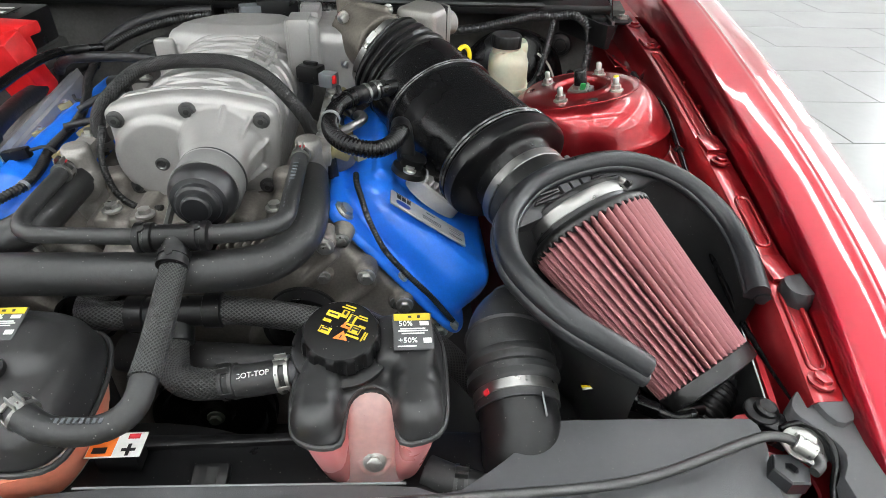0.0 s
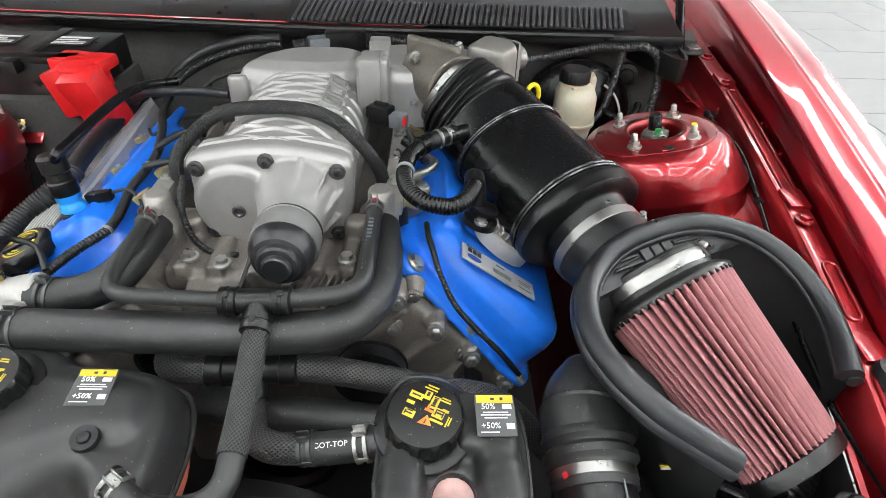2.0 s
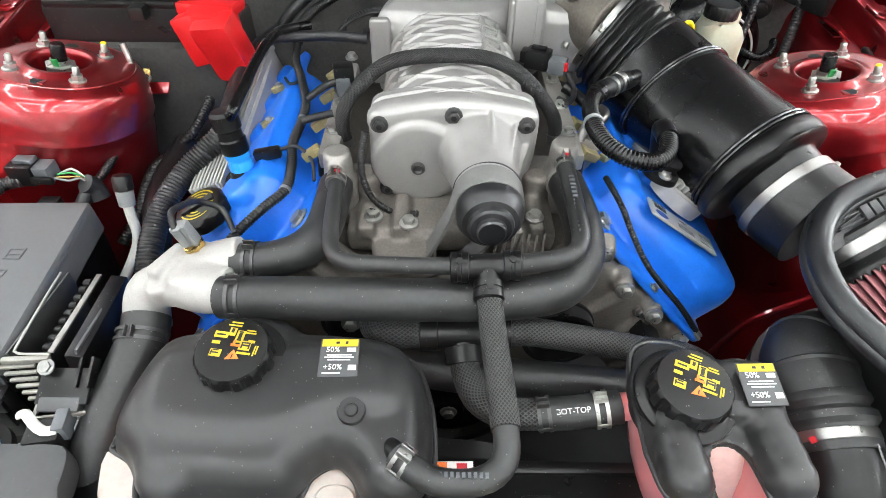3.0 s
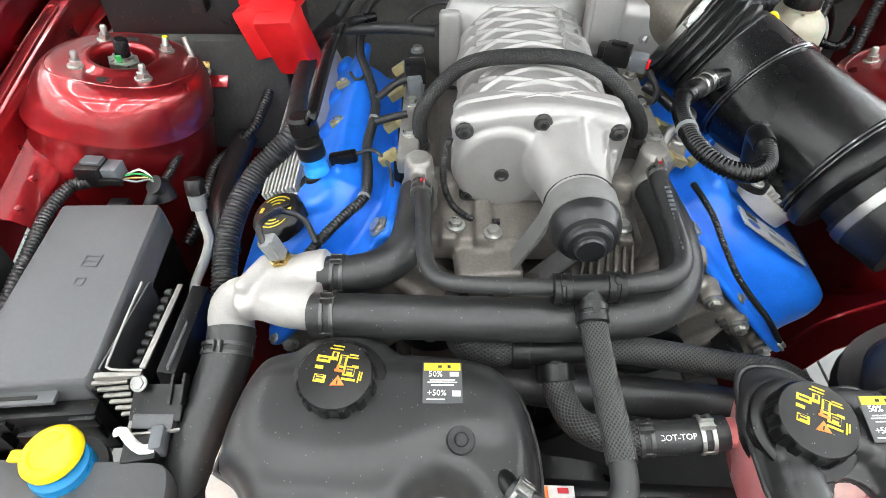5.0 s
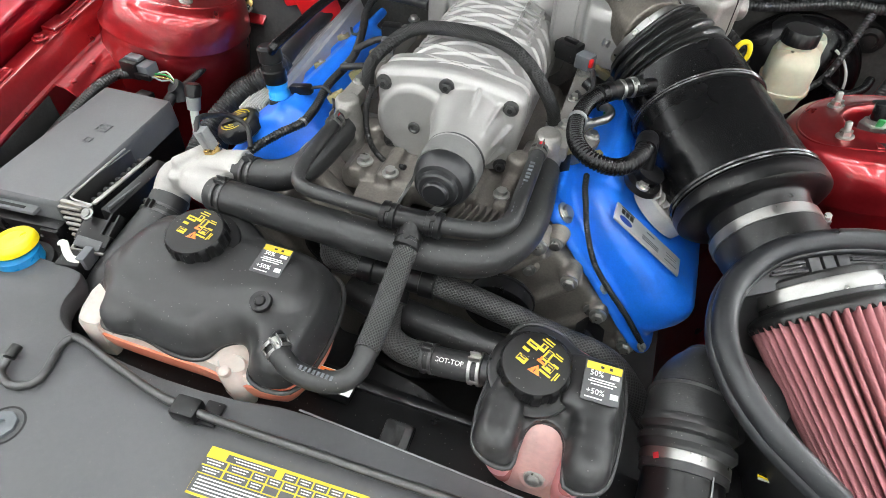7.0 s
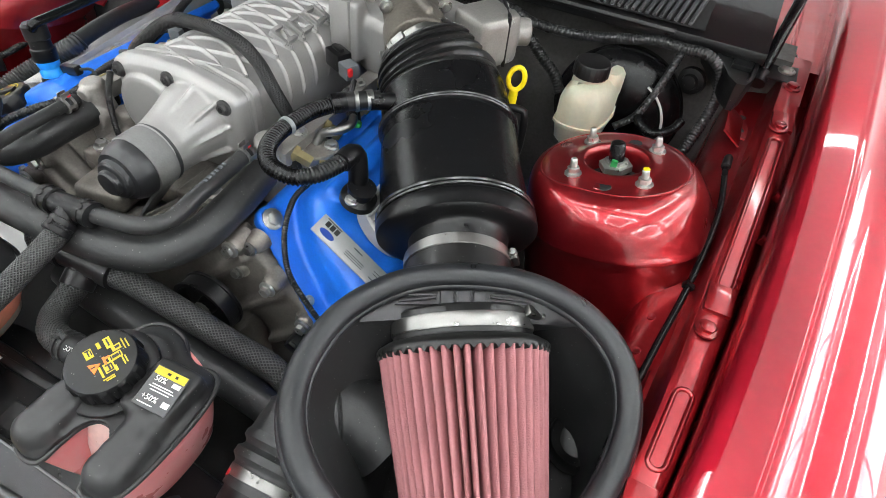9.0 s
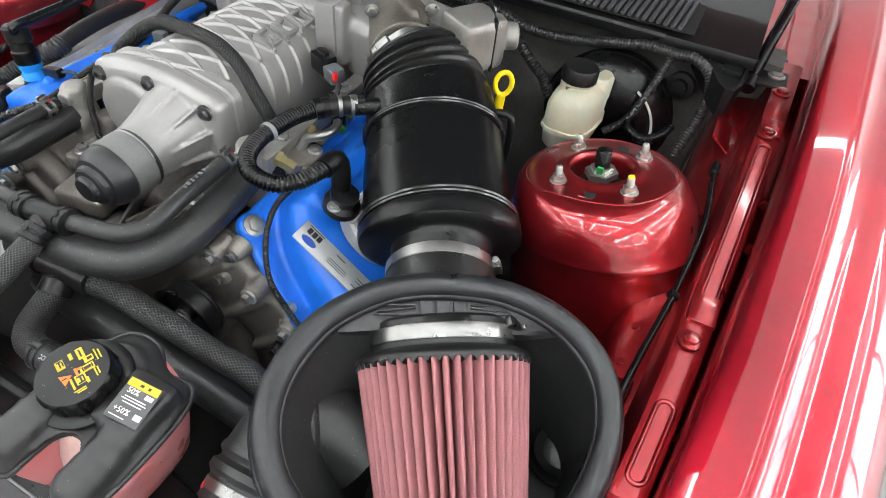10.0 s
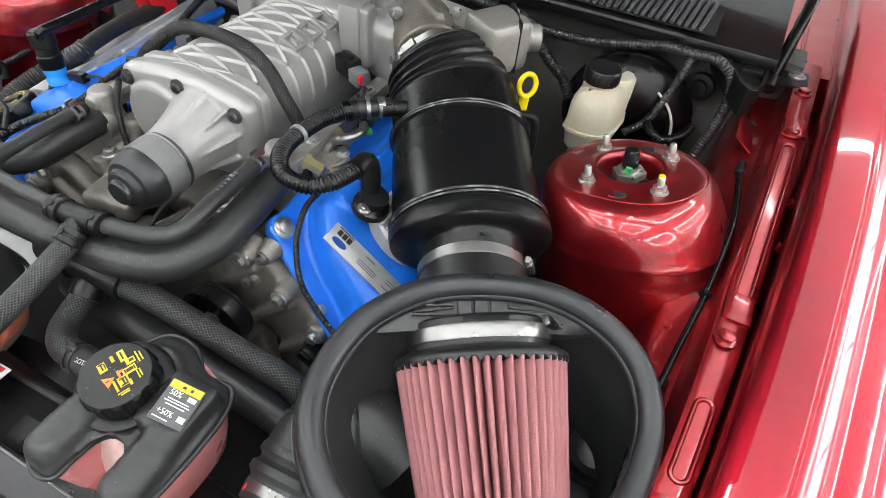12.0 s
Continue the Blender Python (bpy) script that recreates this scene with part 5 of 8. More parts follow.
def water_outlet(side):
    """Outlet post beside the blower, with its upper nipple."""
    ob = thing("water_outlet", (side * 0.137, -0.2, 0.85), "grey cast alloy coolant outlet beside the supercharger", "coolant outlet", "coolant outlets", move=(0, 0.021, -0.006) if side > 0 else (0.001, 0.0, -0.006))
    x = side * 0.136
    bm = bmesh.new()
    lathe(bm, (x, -0.2, 0.845), V((0, -0.05, 1)), ((0, 0.024), (0.04, 0.021), (0.07, 0.0175), (0.092, 0.0165), (0.096, 0.013)), 28)
    lathe(bm, (x, -0.195, 0.893), V((0, -1, 0)), ((0, 0.022), (0.03, 0.021)), 24)
    lathe(bm, (x, -0.2, 0.926), V((0, -1, 0)), ((0, 0.012), (0.025, 0.010)), 18)
    box(bm, (x - side * 0.015, -0.17, 0.87), (0.04, 0.05, 0.03), None, 0.008)
    soften(part("casting", bm, ALLOY, ob), 0.0022, 4)
    return ob


water_outlet(1)
water_outlet(-1)

# ---------------------------------------------------------------- coolant tanks
def tank_cap(parent, c, up, spin=0.0):
    """Ribbed black screw cap with yellow pictograms drawn as plain shapes."""
    up = V(up).normalized()
    u, v = frame_of(up)
    n = 96
    part("neck", lathe(bmesh.new(), c, up, ((-0.03, 0.039), (-0.006, 0.039), (-0.002, 0.0425), (0.001, 0.0438), (0.004, 0.0432), (0.0055, 0.040), (0.0055, 0.033)), 56), BLACK, parent)
    rows = []
    for d, r, k in ((0.006, 0.032, 0), (0.0075, 0.0345, 1), (0.021, 0.0338, 1), (0.0242, 0.0325, 0.4), (0.0258, 0.0308, 0), (0.0262, 0.025, 0)):
        row = []
        for i in range(n):
            a = 2 * math.pi * i / n
            dent = -0.0022 if (i % 8) in (0, 1, 2, 7) else 0.0
            row.append(V(c) + up * d + (u * math.cos(a) + v * math.sin(a)) * (r + dent * k))
        rows.append(row)
    cap = part("cap", loft(bmesh.new(), rows), BLACK, parent, "black ribbed screw cap with yellow warning marks", 35)
    m = plane_at(V(c) + up * 0.0264, X, up) @ rot("Z", spin)
    rows = [(-0.013, 0.012, 0.012, 0.006), (-0.004, 0.016, 0.006, 0.008), (0.004, 0.012, 0.007, 0.012), (0.011, 0.004, 0.010, 0.009), (0.0155, 0.0085, 0.006, 0.0025), (-0.015, 0.004, 0.007, 0.003), (-0.012, -0.006, 0.010, 0.007),
                               (0.012, 0.0165, 0.010, 0.0012), (0.012, 0.019, 0.008, 0.0012), (0.0205, 0.0, 0.0012, 0.010), (0.0225, 0.001, 0.0012, 0.008), (-0.004, 0.0225, 0.012, 0.0012), (-0.003, 0.0255, 0.010, 0.0012), (0.012, -0.0035, 0.012, 0.002)]
    marks("yellow_mark", m, rows, YELLOW_INK, cap)
    bm = bmesh.new()
    f = [bm.verts.new(m @ V((x, y, z))) for z in (-0.0003, 0.0005) for x, y in ((-0.002, -0.011), (0.010, -0.009), (0.003, -0.001))]
    bm.faces.new((f[2], f[1], f[0]))
    bm.faces.new((f[3], f[4], f[5]))
    for a in range(3):
        b = (a + 1) % 3
        bm.faces.new((f[a], f[b], f[b + 3], f[a + 3]))
    part("orange_triangle", bm, ORANGE_INK, cap)
    marks("dark_mark", m @ Matrix.Translation((0, 0, 0.0004)), [(-0.013, 0.012, 0.008, 0.0014), (-0.004, 0.017, 0.0025, 0.004), (0.004, 0.0165, 0.004, 0.0012), (0.004, 0.0085, 0.004, 0.0012), (0.0085, 0.004, 0.0012, 0.006), (0.015, 0.004, 0.0012, 0.006), (-0.0155, -0.006, 0.0012, 0.004), (0.004, 0.0125, 0.003, 0.006), (0.012, 0.004, 0.0055, 0.0015), (0.012, 0.0065, 0.0055, 0.0012), (-0.012, -0.006, 0.006, 0.0012), (-0.012, -0.0035, 0.005, 0.001), (0.0035, -0.0075, 0.001, 0.004)], BLACK_INK, cap)
    marks("orange_bar", m @ Matrix.Translation((0, 0, 0.0004)), [(0.003, 0.003, 0.0085, 0.0022), (0.001, 0.005, 0.0022, 0.006)], ORANGE_INK, cap)
    return cap


def mix_label(parent, c, x_axis, normal, w=0.035, h=0.038):
    """Black and yellow sticker with the mixing ratio."""
    m = plane_at(c, x_axis, normal)
    r = m.to_3x3().to_4x4()
    part("label", box(bmesh.new(), m @ V((0, 0, 0)), (w, h, 0.0012), r, 0.0005, 1), LABELGREY, parent, "black sticker with a yellow head and white writing")
    t = m @ Matrix.Translation((0, 0, 0.0007))
    part("yellow_head", bars(bmesh.new(), t, [(0, h * 0.385, w * 0.92, h * 0.19)]), YELLOW_INK, parent)
    marks("dark_mark", t @ Matrix.Translation((0, 0, 0.0004)), [(-0.002, h * 0.385, 0.0032, 0.0022), (0.006, h * 0.385, 0.0026, 0.0026)], BLACK_INK, parent)
    letters("50%", 0.0074, t @ Matrix.Translation((-0.006, h * 0.2, 0.0003)), WHITE_INK, parent)
    letters("+50%", 0.0074, t @ Matrix.Translation((-0.005, -h * 0.26, 0.0003)), WHITE_INK, parent)
    marks("white_bar", t, [(0.0105, h * 0.2, 0.008, 0.004), (0, h * 0.06, 0.022, 0.001), (0, h * 0.0, 0.026, 0.001), (0, -h * 0.07, 0.020, 0.001), (0.012, -h * 0.27, 0.007, 0.005), (-0.006, -h * 0.41, 0.016, 0.001)], WHITE_INK, parent)


T1 = [(-0.312, -0.523), (-0.285, -0.540), (-0.268, -0.572), (-0.216, -0.571), (-0.172, -0.577), (-0.143, -0.571), (-0.133, -0.549), (-0.113, -0.538), (-0.096, -0.552), (-0.086, -0.574), (-0.060, -0.580), (-0.034, -0.566), (-0.030, -0.50), (-0.045, -0.44), (-0.075, -0.418), (-0.14, -0.412), (-0.22, -0.410), (-0.282, -0.412), (-0.303, -0.445)]
T1B = [(-0.322, -0.522), (-0.300, -0.572), (-0.25, -0.574), (-0.182, -0.573), (-0.142, -0.572), (-0.108, -0.576), (-0.077, -0.574), (-0.044, -0.563), (-0.034, -0.50), (-0.05, -0.445), (-0.08, -0.424), (-0.22, -0.416), (-0.28, -0.418), (-0.305, -0.45)]
T2 = [(0.1572, -0.538), (0.1633, -0.572), (0.1808, -0.584), (0.1992, -0.582), (0.2012, -0.562), (0.2039, -0.543), (0.2114, -0.532), (0.2221, -0.530), (0.2332, -0.532), (0.2409, -0.543), (0.2437, -0.562), (0.2474, -0.582), (0.2638, -0.583), (0.2811, -0.570), (0.2866, -0.530), (0.2857, -0.475), (0.2733, -0.446), (0.2410, -0.446), (0.2106, -0.425), (0.1773, -0.427), (0.1616, -0.460)]


def coolant_tank_large():
    ob = thing("coolant_tank", (-0.17, -0.5, 0.72), "wide black coolant expansion tank with pale translucent base", "coolant tank", "coolant tanks", move=(0.011, 0.0, -0.001))
    bm = bmesh.new()
    slab(bm, T1, ((0.832, 0.0), (0.836, -0.0015), (0.842, -0.001), (0.846, 0.002), (0.860, 0.006), (0.870, 0.012), (0.876, 0.019)), None, 2)
    slab(bm, [(-0.290, -0.525), (-0.25, -0.545), (-0.16, -0.548), (-0.11, -0.520), (-0.05, -0.52), (-0.05, -0.46), (-0.08, -0.435), (-0.2, -0.425), (-0.275, -0.43), (-0.295, -0.46)], ((0.85, 0.0), (0.872, 0.004), (0.880, 0.012), (0.884, 0.022)), None, 2)
    lathe(bm, (-0.206, -0.462, 0.84), V((0.0, -0.12, 1)), ((0, 0.07), (0.026, 0.064), (0.034, 0.054), (0.038, 0.045)), 40)
    for q in ((-0.245, -0.555), (-0.06, -0.552)):
        lathe(bm, (*q, 0.84), Z, ((0, 0.026), (0.02, 0.024), (0.028, 0.018)), 28)
    soften(part("top", bm, TANKBLACK, ob), 0.003, 9)
    bm = bmesh.new()
    slab(bm, T1B, ((0.75, 0.03), (0.765, 0.014), (0.80, 0.003), (0.826, 0.0), (0.8315, 0.002)), None, 2)
    part("base", bm, COOLANT_PALE, ob, "pale translucent base with orange coolant")
    bm = bmesh.new()
    slab(bm, [(p[0], p[1] - 0.0005) for p in T1B], ((0.760, 0.018), (0.79, 0.004), (0.805, 0.0005), (0.818, -0.0012), (0.8185, 0.002)), None, 2)
    part("coolant_level", bm, COOLANT_ORANGE, ob)
    part("rim", tube(bmesh.new(), [(x, y, 0.8335) for x, y in T1 + T1[:1]], 0.0026, n=8, step=0.006), TANKBLACK, ob)
    part("mount_lug", slab(bmesh.new(), [(-0.135, -0.566), (-0.124, -0.578), (-0.11, -0.583), (-0.094, -0.578), (-0.087, -0.566), (-0.10, -0.55), (-0.125, -0.55)], ((0.768, 0.006), (0.79, 0.001), (0.826, 0.0), (0.836, 0.006)), None, 2), COOLANT_PALE, ob)
    part("corner_lug", slab(bmesh.new(), [(-0.322, -0.525), (-0.308, -0.572), (-0.292, -0.579), (-0.27, -0.574), (-0.28, -0.545), (-0.305, -0.52)], ((0.768, 0.004), (0.79, 0.0), (0.825, 0.0), (0.833, 0.003)), None, 1), COOLANT_PALE, ob)
    part("pin", lathe(bmesh.new(), (-0.111, -0.577, 0.835), V((0, -0.25, 1)), ((0, 0.006), (0.006, 0.0055), (0.007, 0.004)), 16), COOLANT_PALE, ob)
    tank_cap(ob, V((-0.206, -0.463, 0.878)), V((0.0, -0.14, 1)), -8)
    mix_label(ob, V((-0.115, -0.463, 0.8862)), V((1, 0.03, -0.05)), V((0.03, -0.12, 1)))
    part("plug", lathe(bmesh.new(), (-0.099, -0.513, 0.880), V((0.05, -0.3, 1)), ((0, 0.012), (0.004, 0.011), (0.004, 0.006), (0.006, 0.005), (0.0065, 0.003)), 24), BLACK, ob)
    part("spout", tube(bmesh.new(), [(-0.068, -0.53, 0.862), (-0.062, -0.545, 0.872), (-0.056, -0.556, 0.874)], 0.009, n=14), BLACK, ob)
    return ob


def coolant_tank_small():
    ob = thing("coolant_tank", (0.22, -0.51, 0.70), "small black two-lobed coolant tank with pink translucent base", "coolant tank", "coolant tanks", move=(-0.001, -0.004, 0.003))
    bm = bmesh.new()
    slab(bm, T2, ((0.856, 0.0), (0.859, -0.0015), (0.862, -0.001), (0.865, 0.002), (0.8665, 0.006), (0.867, 0.012)), None, 2)
    lathe(bm, (0.199, -0.480, 0.85), V((0, -0.1, 1)), ((0, 0.043), (0.012, 0.043), (0.018, 0.040)), 36)
    box(bm, (0.252, -0.488, 0.868), (0.054, 0.060, 0.036), None, 0.010)
    for x, y in ((0.180, -0.562), (0.262, -0.562), (0.180, -0.548), (0.262, -0.548), (0.180, -0.534), (0.262, -0.534), (0.182, -0.518), (0.260, -0.518)):
        lathe(bm, (x, y, 0.858), Z, ((0, 0.0205), (0.014, 0.0200), (0.022, 0.0165), (0.027, 0.011), (0.0285, 0.005)), 28)
    soften(part("top", bm, TANKBLACK, ob), 0.0026, 8)
    bm = bmesh.new()
    out = chaikin([V(p) for p in ((0.159, -0.538), (0.166, -0.570), (0.181, -0.580), (0.197, -0.578), (0.201, -0.545), (0.209, -0.512), (0.222, -0.506), (0.235, -0.512), (0.243, -0.545), (0.248, -0.578), (0.264, -0.580), (0.279, -0.566), (0.285, -0.530), (0.284, -0.475), (0.272, -0.448), (0.211, -0.427), (0.177, -0.429), (0.161, -0.46))], 2)
    mid = V((0.222, -0.495))
    loft(bm, [[V((mid.x + (p.x - mid.x) * k, mid.y + (p.y - mid.y) * k, z)) for p in out] for z, k in ((0.764, 0.62), (0.766, 0.70), (0.774, 0.76), (0.79, 0.82), (0.815, 0.90), (0.838, 0.965), (0.850, 0.99), (0.857, 0.98))])
    part("base", bm, COOLANT, ob, "pink translucent base full of coolant")
    bm = bmesh.new()
    web = ((-0.528, 0.872, 0.018, 0.014), (-0.534, 0.870, 0.0215, 0.017), (-0.543, 0.860, 0.0225, 0.018), (-0.550, 0.842, 0.0225, 0.019), (-0.5535, 0.820, 0.0228, 0.020), (-0.5550, 0.805, 0.024, 0.020), (-0.5570, 0.792, 0.029, 0.021), (-0.5575, 0.778, 0.034, 0.022), (-0.552, 0.770, 0.036, 0.018))
    loft(bm, [ring((0.2225, y + 0.019, z - 0.002), X, V((0, 0.93, 0.36)), w, h, 32, 4.0) for y, z, w, h in web])
    part("web", bm, PINK, ob, "pale translucent web between the lobes", 50)
    seat = V((0, -0.86, 0.5)).normalized()
    part("bolt_seat", lathe(bmesh.new(), V((0.224, -0.552, 0.796)), seat, ((-0.006, 0.0165), (0.002, 0.0150), (0.003, 0.0125)), 28), PINK, ob)
    part("washer", lathe(bmesh.new(), V((0.224, -0.552, 0.796)) + seat * 0.0028, seat, ((0, 0.0105), (0.0015, 0.0105), (0.002, 0.009)), 24), COOLANT_PALE, ob)
    bolt(ob, V((0.224, -0.552, 0.796)) + seat * 0.0045, seat, ZINC, 0.0062, 0.006)
    part("rim", tube(bmesh.new(), [(x, y, 0.8595) for x, y in T2 + T2[:1]], 0.0026, n=8, step=0.006), TANKBLACK, ob)
    c = V((0.197, -0.494, 0.876))
    tank_cap(ob, c, V((0.03, -0.16, 1)), -24)
    mix_label(ob, V((0.259, -0.492, 0.8915)), V((1, 0.05, -0.05)), V((0.05, -0.22, 1)))
    part("inlet", tube(bmesh.new(), [(0.185, -0.472, 0.828), (0.155, -0.473, 0.825), (0.146, -0.4735, 0.824)], 0.0135, n=18), COOLANT, ob)
    return ob


COOLANT_ORANGE = shader("coolant_orange", (0.72, 0.24, 0.15), 0.4, vary=0.1, scale=20, sss=0.3)
coolant_tank_large()
coolant_tank_small()


# ---------------------------------------------------------------- hoses
def clip_clamp(parent, c, ax, r, material=CLAMP):
    """Spring clamp with two ears."""
    ax = V(ax).normalized()
    u, v = frame_of(ax)
    cl = part("spring_clamp", lathe(bmesh.new(), V(c) - ax * 0.0065, ax, ((0, r), (0, r + 0.0011), (0.0035, r + 0.0011), (0.0035, r)), 28), material, parent)
    part("second_band", lathe(bmesh.new(), V(c) + ax * 0.003, ax, ((0, r), (0, r + 0.0011), (0.0035, r + 0.0011), (0.0035, r)), 28), material, cl)
    for s in (-1, 1):
        part("bridge", box(bmesh.new(), V(c) + u * (s * (r + 0.0004)), (0.0016, 0.005, 0.013), plane_at((0, 0, 0), u, ax), 0.0004, 1), material, cl)
        part("ear", box(bmesh.new(), V(c) + v * (r + 0.0035) + u * (0.0035 * s), (0.0014, 0.012, 0.007), plane_at((0, 0, 0), u, v), 0.0004, 1), material, cl)
    part("saddle", box(bmesh.new(), V(c) + v * (r + 0.0006), (0.009, 0.012, 0.0014), plane_at((0, 0, 0), u, v), 0.0004, 1), material, cl)
    return cl


def hose(name, points, r, material, label, n=20, step=0.008, **more):
    return solo(name, tube(bmesh.new(), points, r, n=n, step=step, **more), material, label, "hose", sharp=60)


main = thing("coolant_hose", (-0.05, -0.376, 0.84), "thick matt black rubber coolant hose across the engine front", "hose")
part("hose", tube(bmesh.new(), [(-0.230, -0.386, 0.880), (-0.196, -0.390, 0.884), (-0.097, -0.394, 0.887), (0.003, -0.392, 0.884), (0.073, -0.385, 0.881), (0.114, -0.368, 0.879), (0.1405, -0.328, 0.882), (0.146, -0.276, 0.888), (0.139, -0.205, 0.891)], 0.0215, n=28), HOSE, main)
clip_clamp(main, (-0.214, -0.3885, 0.8825), X, 0.0225, DARKSTEEL)
upper = thing("coolant_hose", (-0.17, -0.31, 0.86), "short bent black coolant hose by the thermostat housing", "hose")
part("hose", tube(bmesh.new(), [(-0.232, -0.330, 0.874), (-0.205, -0.331, 0.876), (-0.17, -0.325, 0.882), (-0.147, -0.305, 0.889), (-0.139, -0.27, 0.894), (-0.137, -0.22, 0.895)], 0.0205, n=28), HOSE, upper)
clip_clamp(upper, (-0.214, -0.331, 0.8755), X, 0.0215, DARKSTEEL)


def vent_harness():
    """Thin vent pipes, the tee, and the sleeved drop hose to the large tank."""
    ob = thing("vent_pipe", (0.02, -0.38, 0.90), "thin black vent pipe with a clipped tee piece", "pipe")
    part("pipe", tube(bmesh.new(), [(-0.134, -0.234, 0.921), (-0.1285, -0.268, 0.925), (-0.124, -0.337, 0.927), (-0.118, -0.368, 0.927), (-0.104, -0.381, 0.926), (-0.075, -0.385, 0.926), (0.005, -0.386, 0.924), (0.017, -0.386, 0.923)], 0.0082, n=16), HOSE, ob)
    part("pipe", tube(bmesh.new(), [(0.035, -0.383, 0.922), (0.076, -0.376, 0.920), (0.1105, -0.3655, 0.9175), (0.1285, -0.343, 0.9165), (0.131, -0.299, 0.922), (0.131, -0.212, 0.926)], 0.0098, n=18), HOSE, ob)
    bm = bmesh.new()
    tube(bm, [(0.003, -0.386, 0.923), (0.056, -0.381, 0.921)], 0.0125, n=18)
    tube(bm, [(0.030, -0.380, 0.924), (0.031, -0.394, 0.914), (0.0322, -0.412, 0.906)], 0.0125, n=18)
    t = part("tee", bm, BLACK, ob, "black plastic tee with locking collars")
    for c, a in (((0.004, -0.386, 0.923), X), ((0.054, -0.381, 0.921), X), ((0.0318, -0.404, 0.909), V((0, -0.9, -0.35)))):
        part("collar", lathe(bmesh.new(), V(c) - V(a).normalized() * 0.009, a, ((0, 0.012), (0.001, 0.0148), (0.007, 0.0148), (0.0075, 0.0138), (0.0105, 0.0138), (0.011, 0.0148), (0.017, 0.0148), (0.018, 0.012)), 24), BLACK, t)
        part("lock_hole", lathe(bmesh.new(), V(c) + V((0, -0.0055, 0.0136)), V((0, -0.4, 1)), ((0, 0.0034), (0.0012, 0.0034), (0.0013, 0.002)), 14), DARK, t)
    part("drop_hose", tube(bmesh.new(), [(0.0322, -0.404, 0.905), (0.0345, -0.446, 0.895), (0.038, -0.496, 0.8865), (0.0395, -0.5315, 0.882)], 0.0125, n=20), BRAID, ob, "black woven sleeve")
    part("drop_bend", tube(bmesh.new(), [(0.0395, -0.527, 0.8825), (0.039, -0.550, 0.877), (0.029, -0.5645, 0.873), (0.009, -0.571, 0.871), (-0.018, -0.571, 0.8745), (-0.036, -0.563, 0.879), (-0.049, -0.552, 0.879)], 0.011, n=20), HOSE, ob)
    cl = clip_clamp(ob, (-0.044, -0.5565, 0.879), V((-0.8, 0.5, 0.25)), 0.012, CLAMP)
    for c, a in (((-0.1305, -0.250, 0.9235), Y), ((0.131, -0.218, 0.926), Y)):
        clip_clamp(ob, c, a, 0.0102, CLAMP)
        part("paint_dab", box(bmesh.new(), V(c) + V((0.002, 0.004, 0.011)), (0.006, 0.005, 0.002)), RED_INK, ob)
    # chalky writing along the pipes, as plain bars
    for k in range(14):
        y = -0.335 + 0.0062 * k
        part("grey_bar", box(bmesh.new(), (0.1295 + 0.0001 * k, y, 0.9265 + 0.0007 * k), (0.0055, 0.0028 if k % 3 else 0.0036, 0.0012), rot("X", 9)), GREYCONN, ob)
    for k in range(11):
        part("grey_bar", box(bmesh.new(), (0.022 - 0.0045 * k, -0.5705, 0.8825 + 0.0002 * k), (0.0026, 0.0045, 0.001)), GREYCONN, ob)


vent_harness()


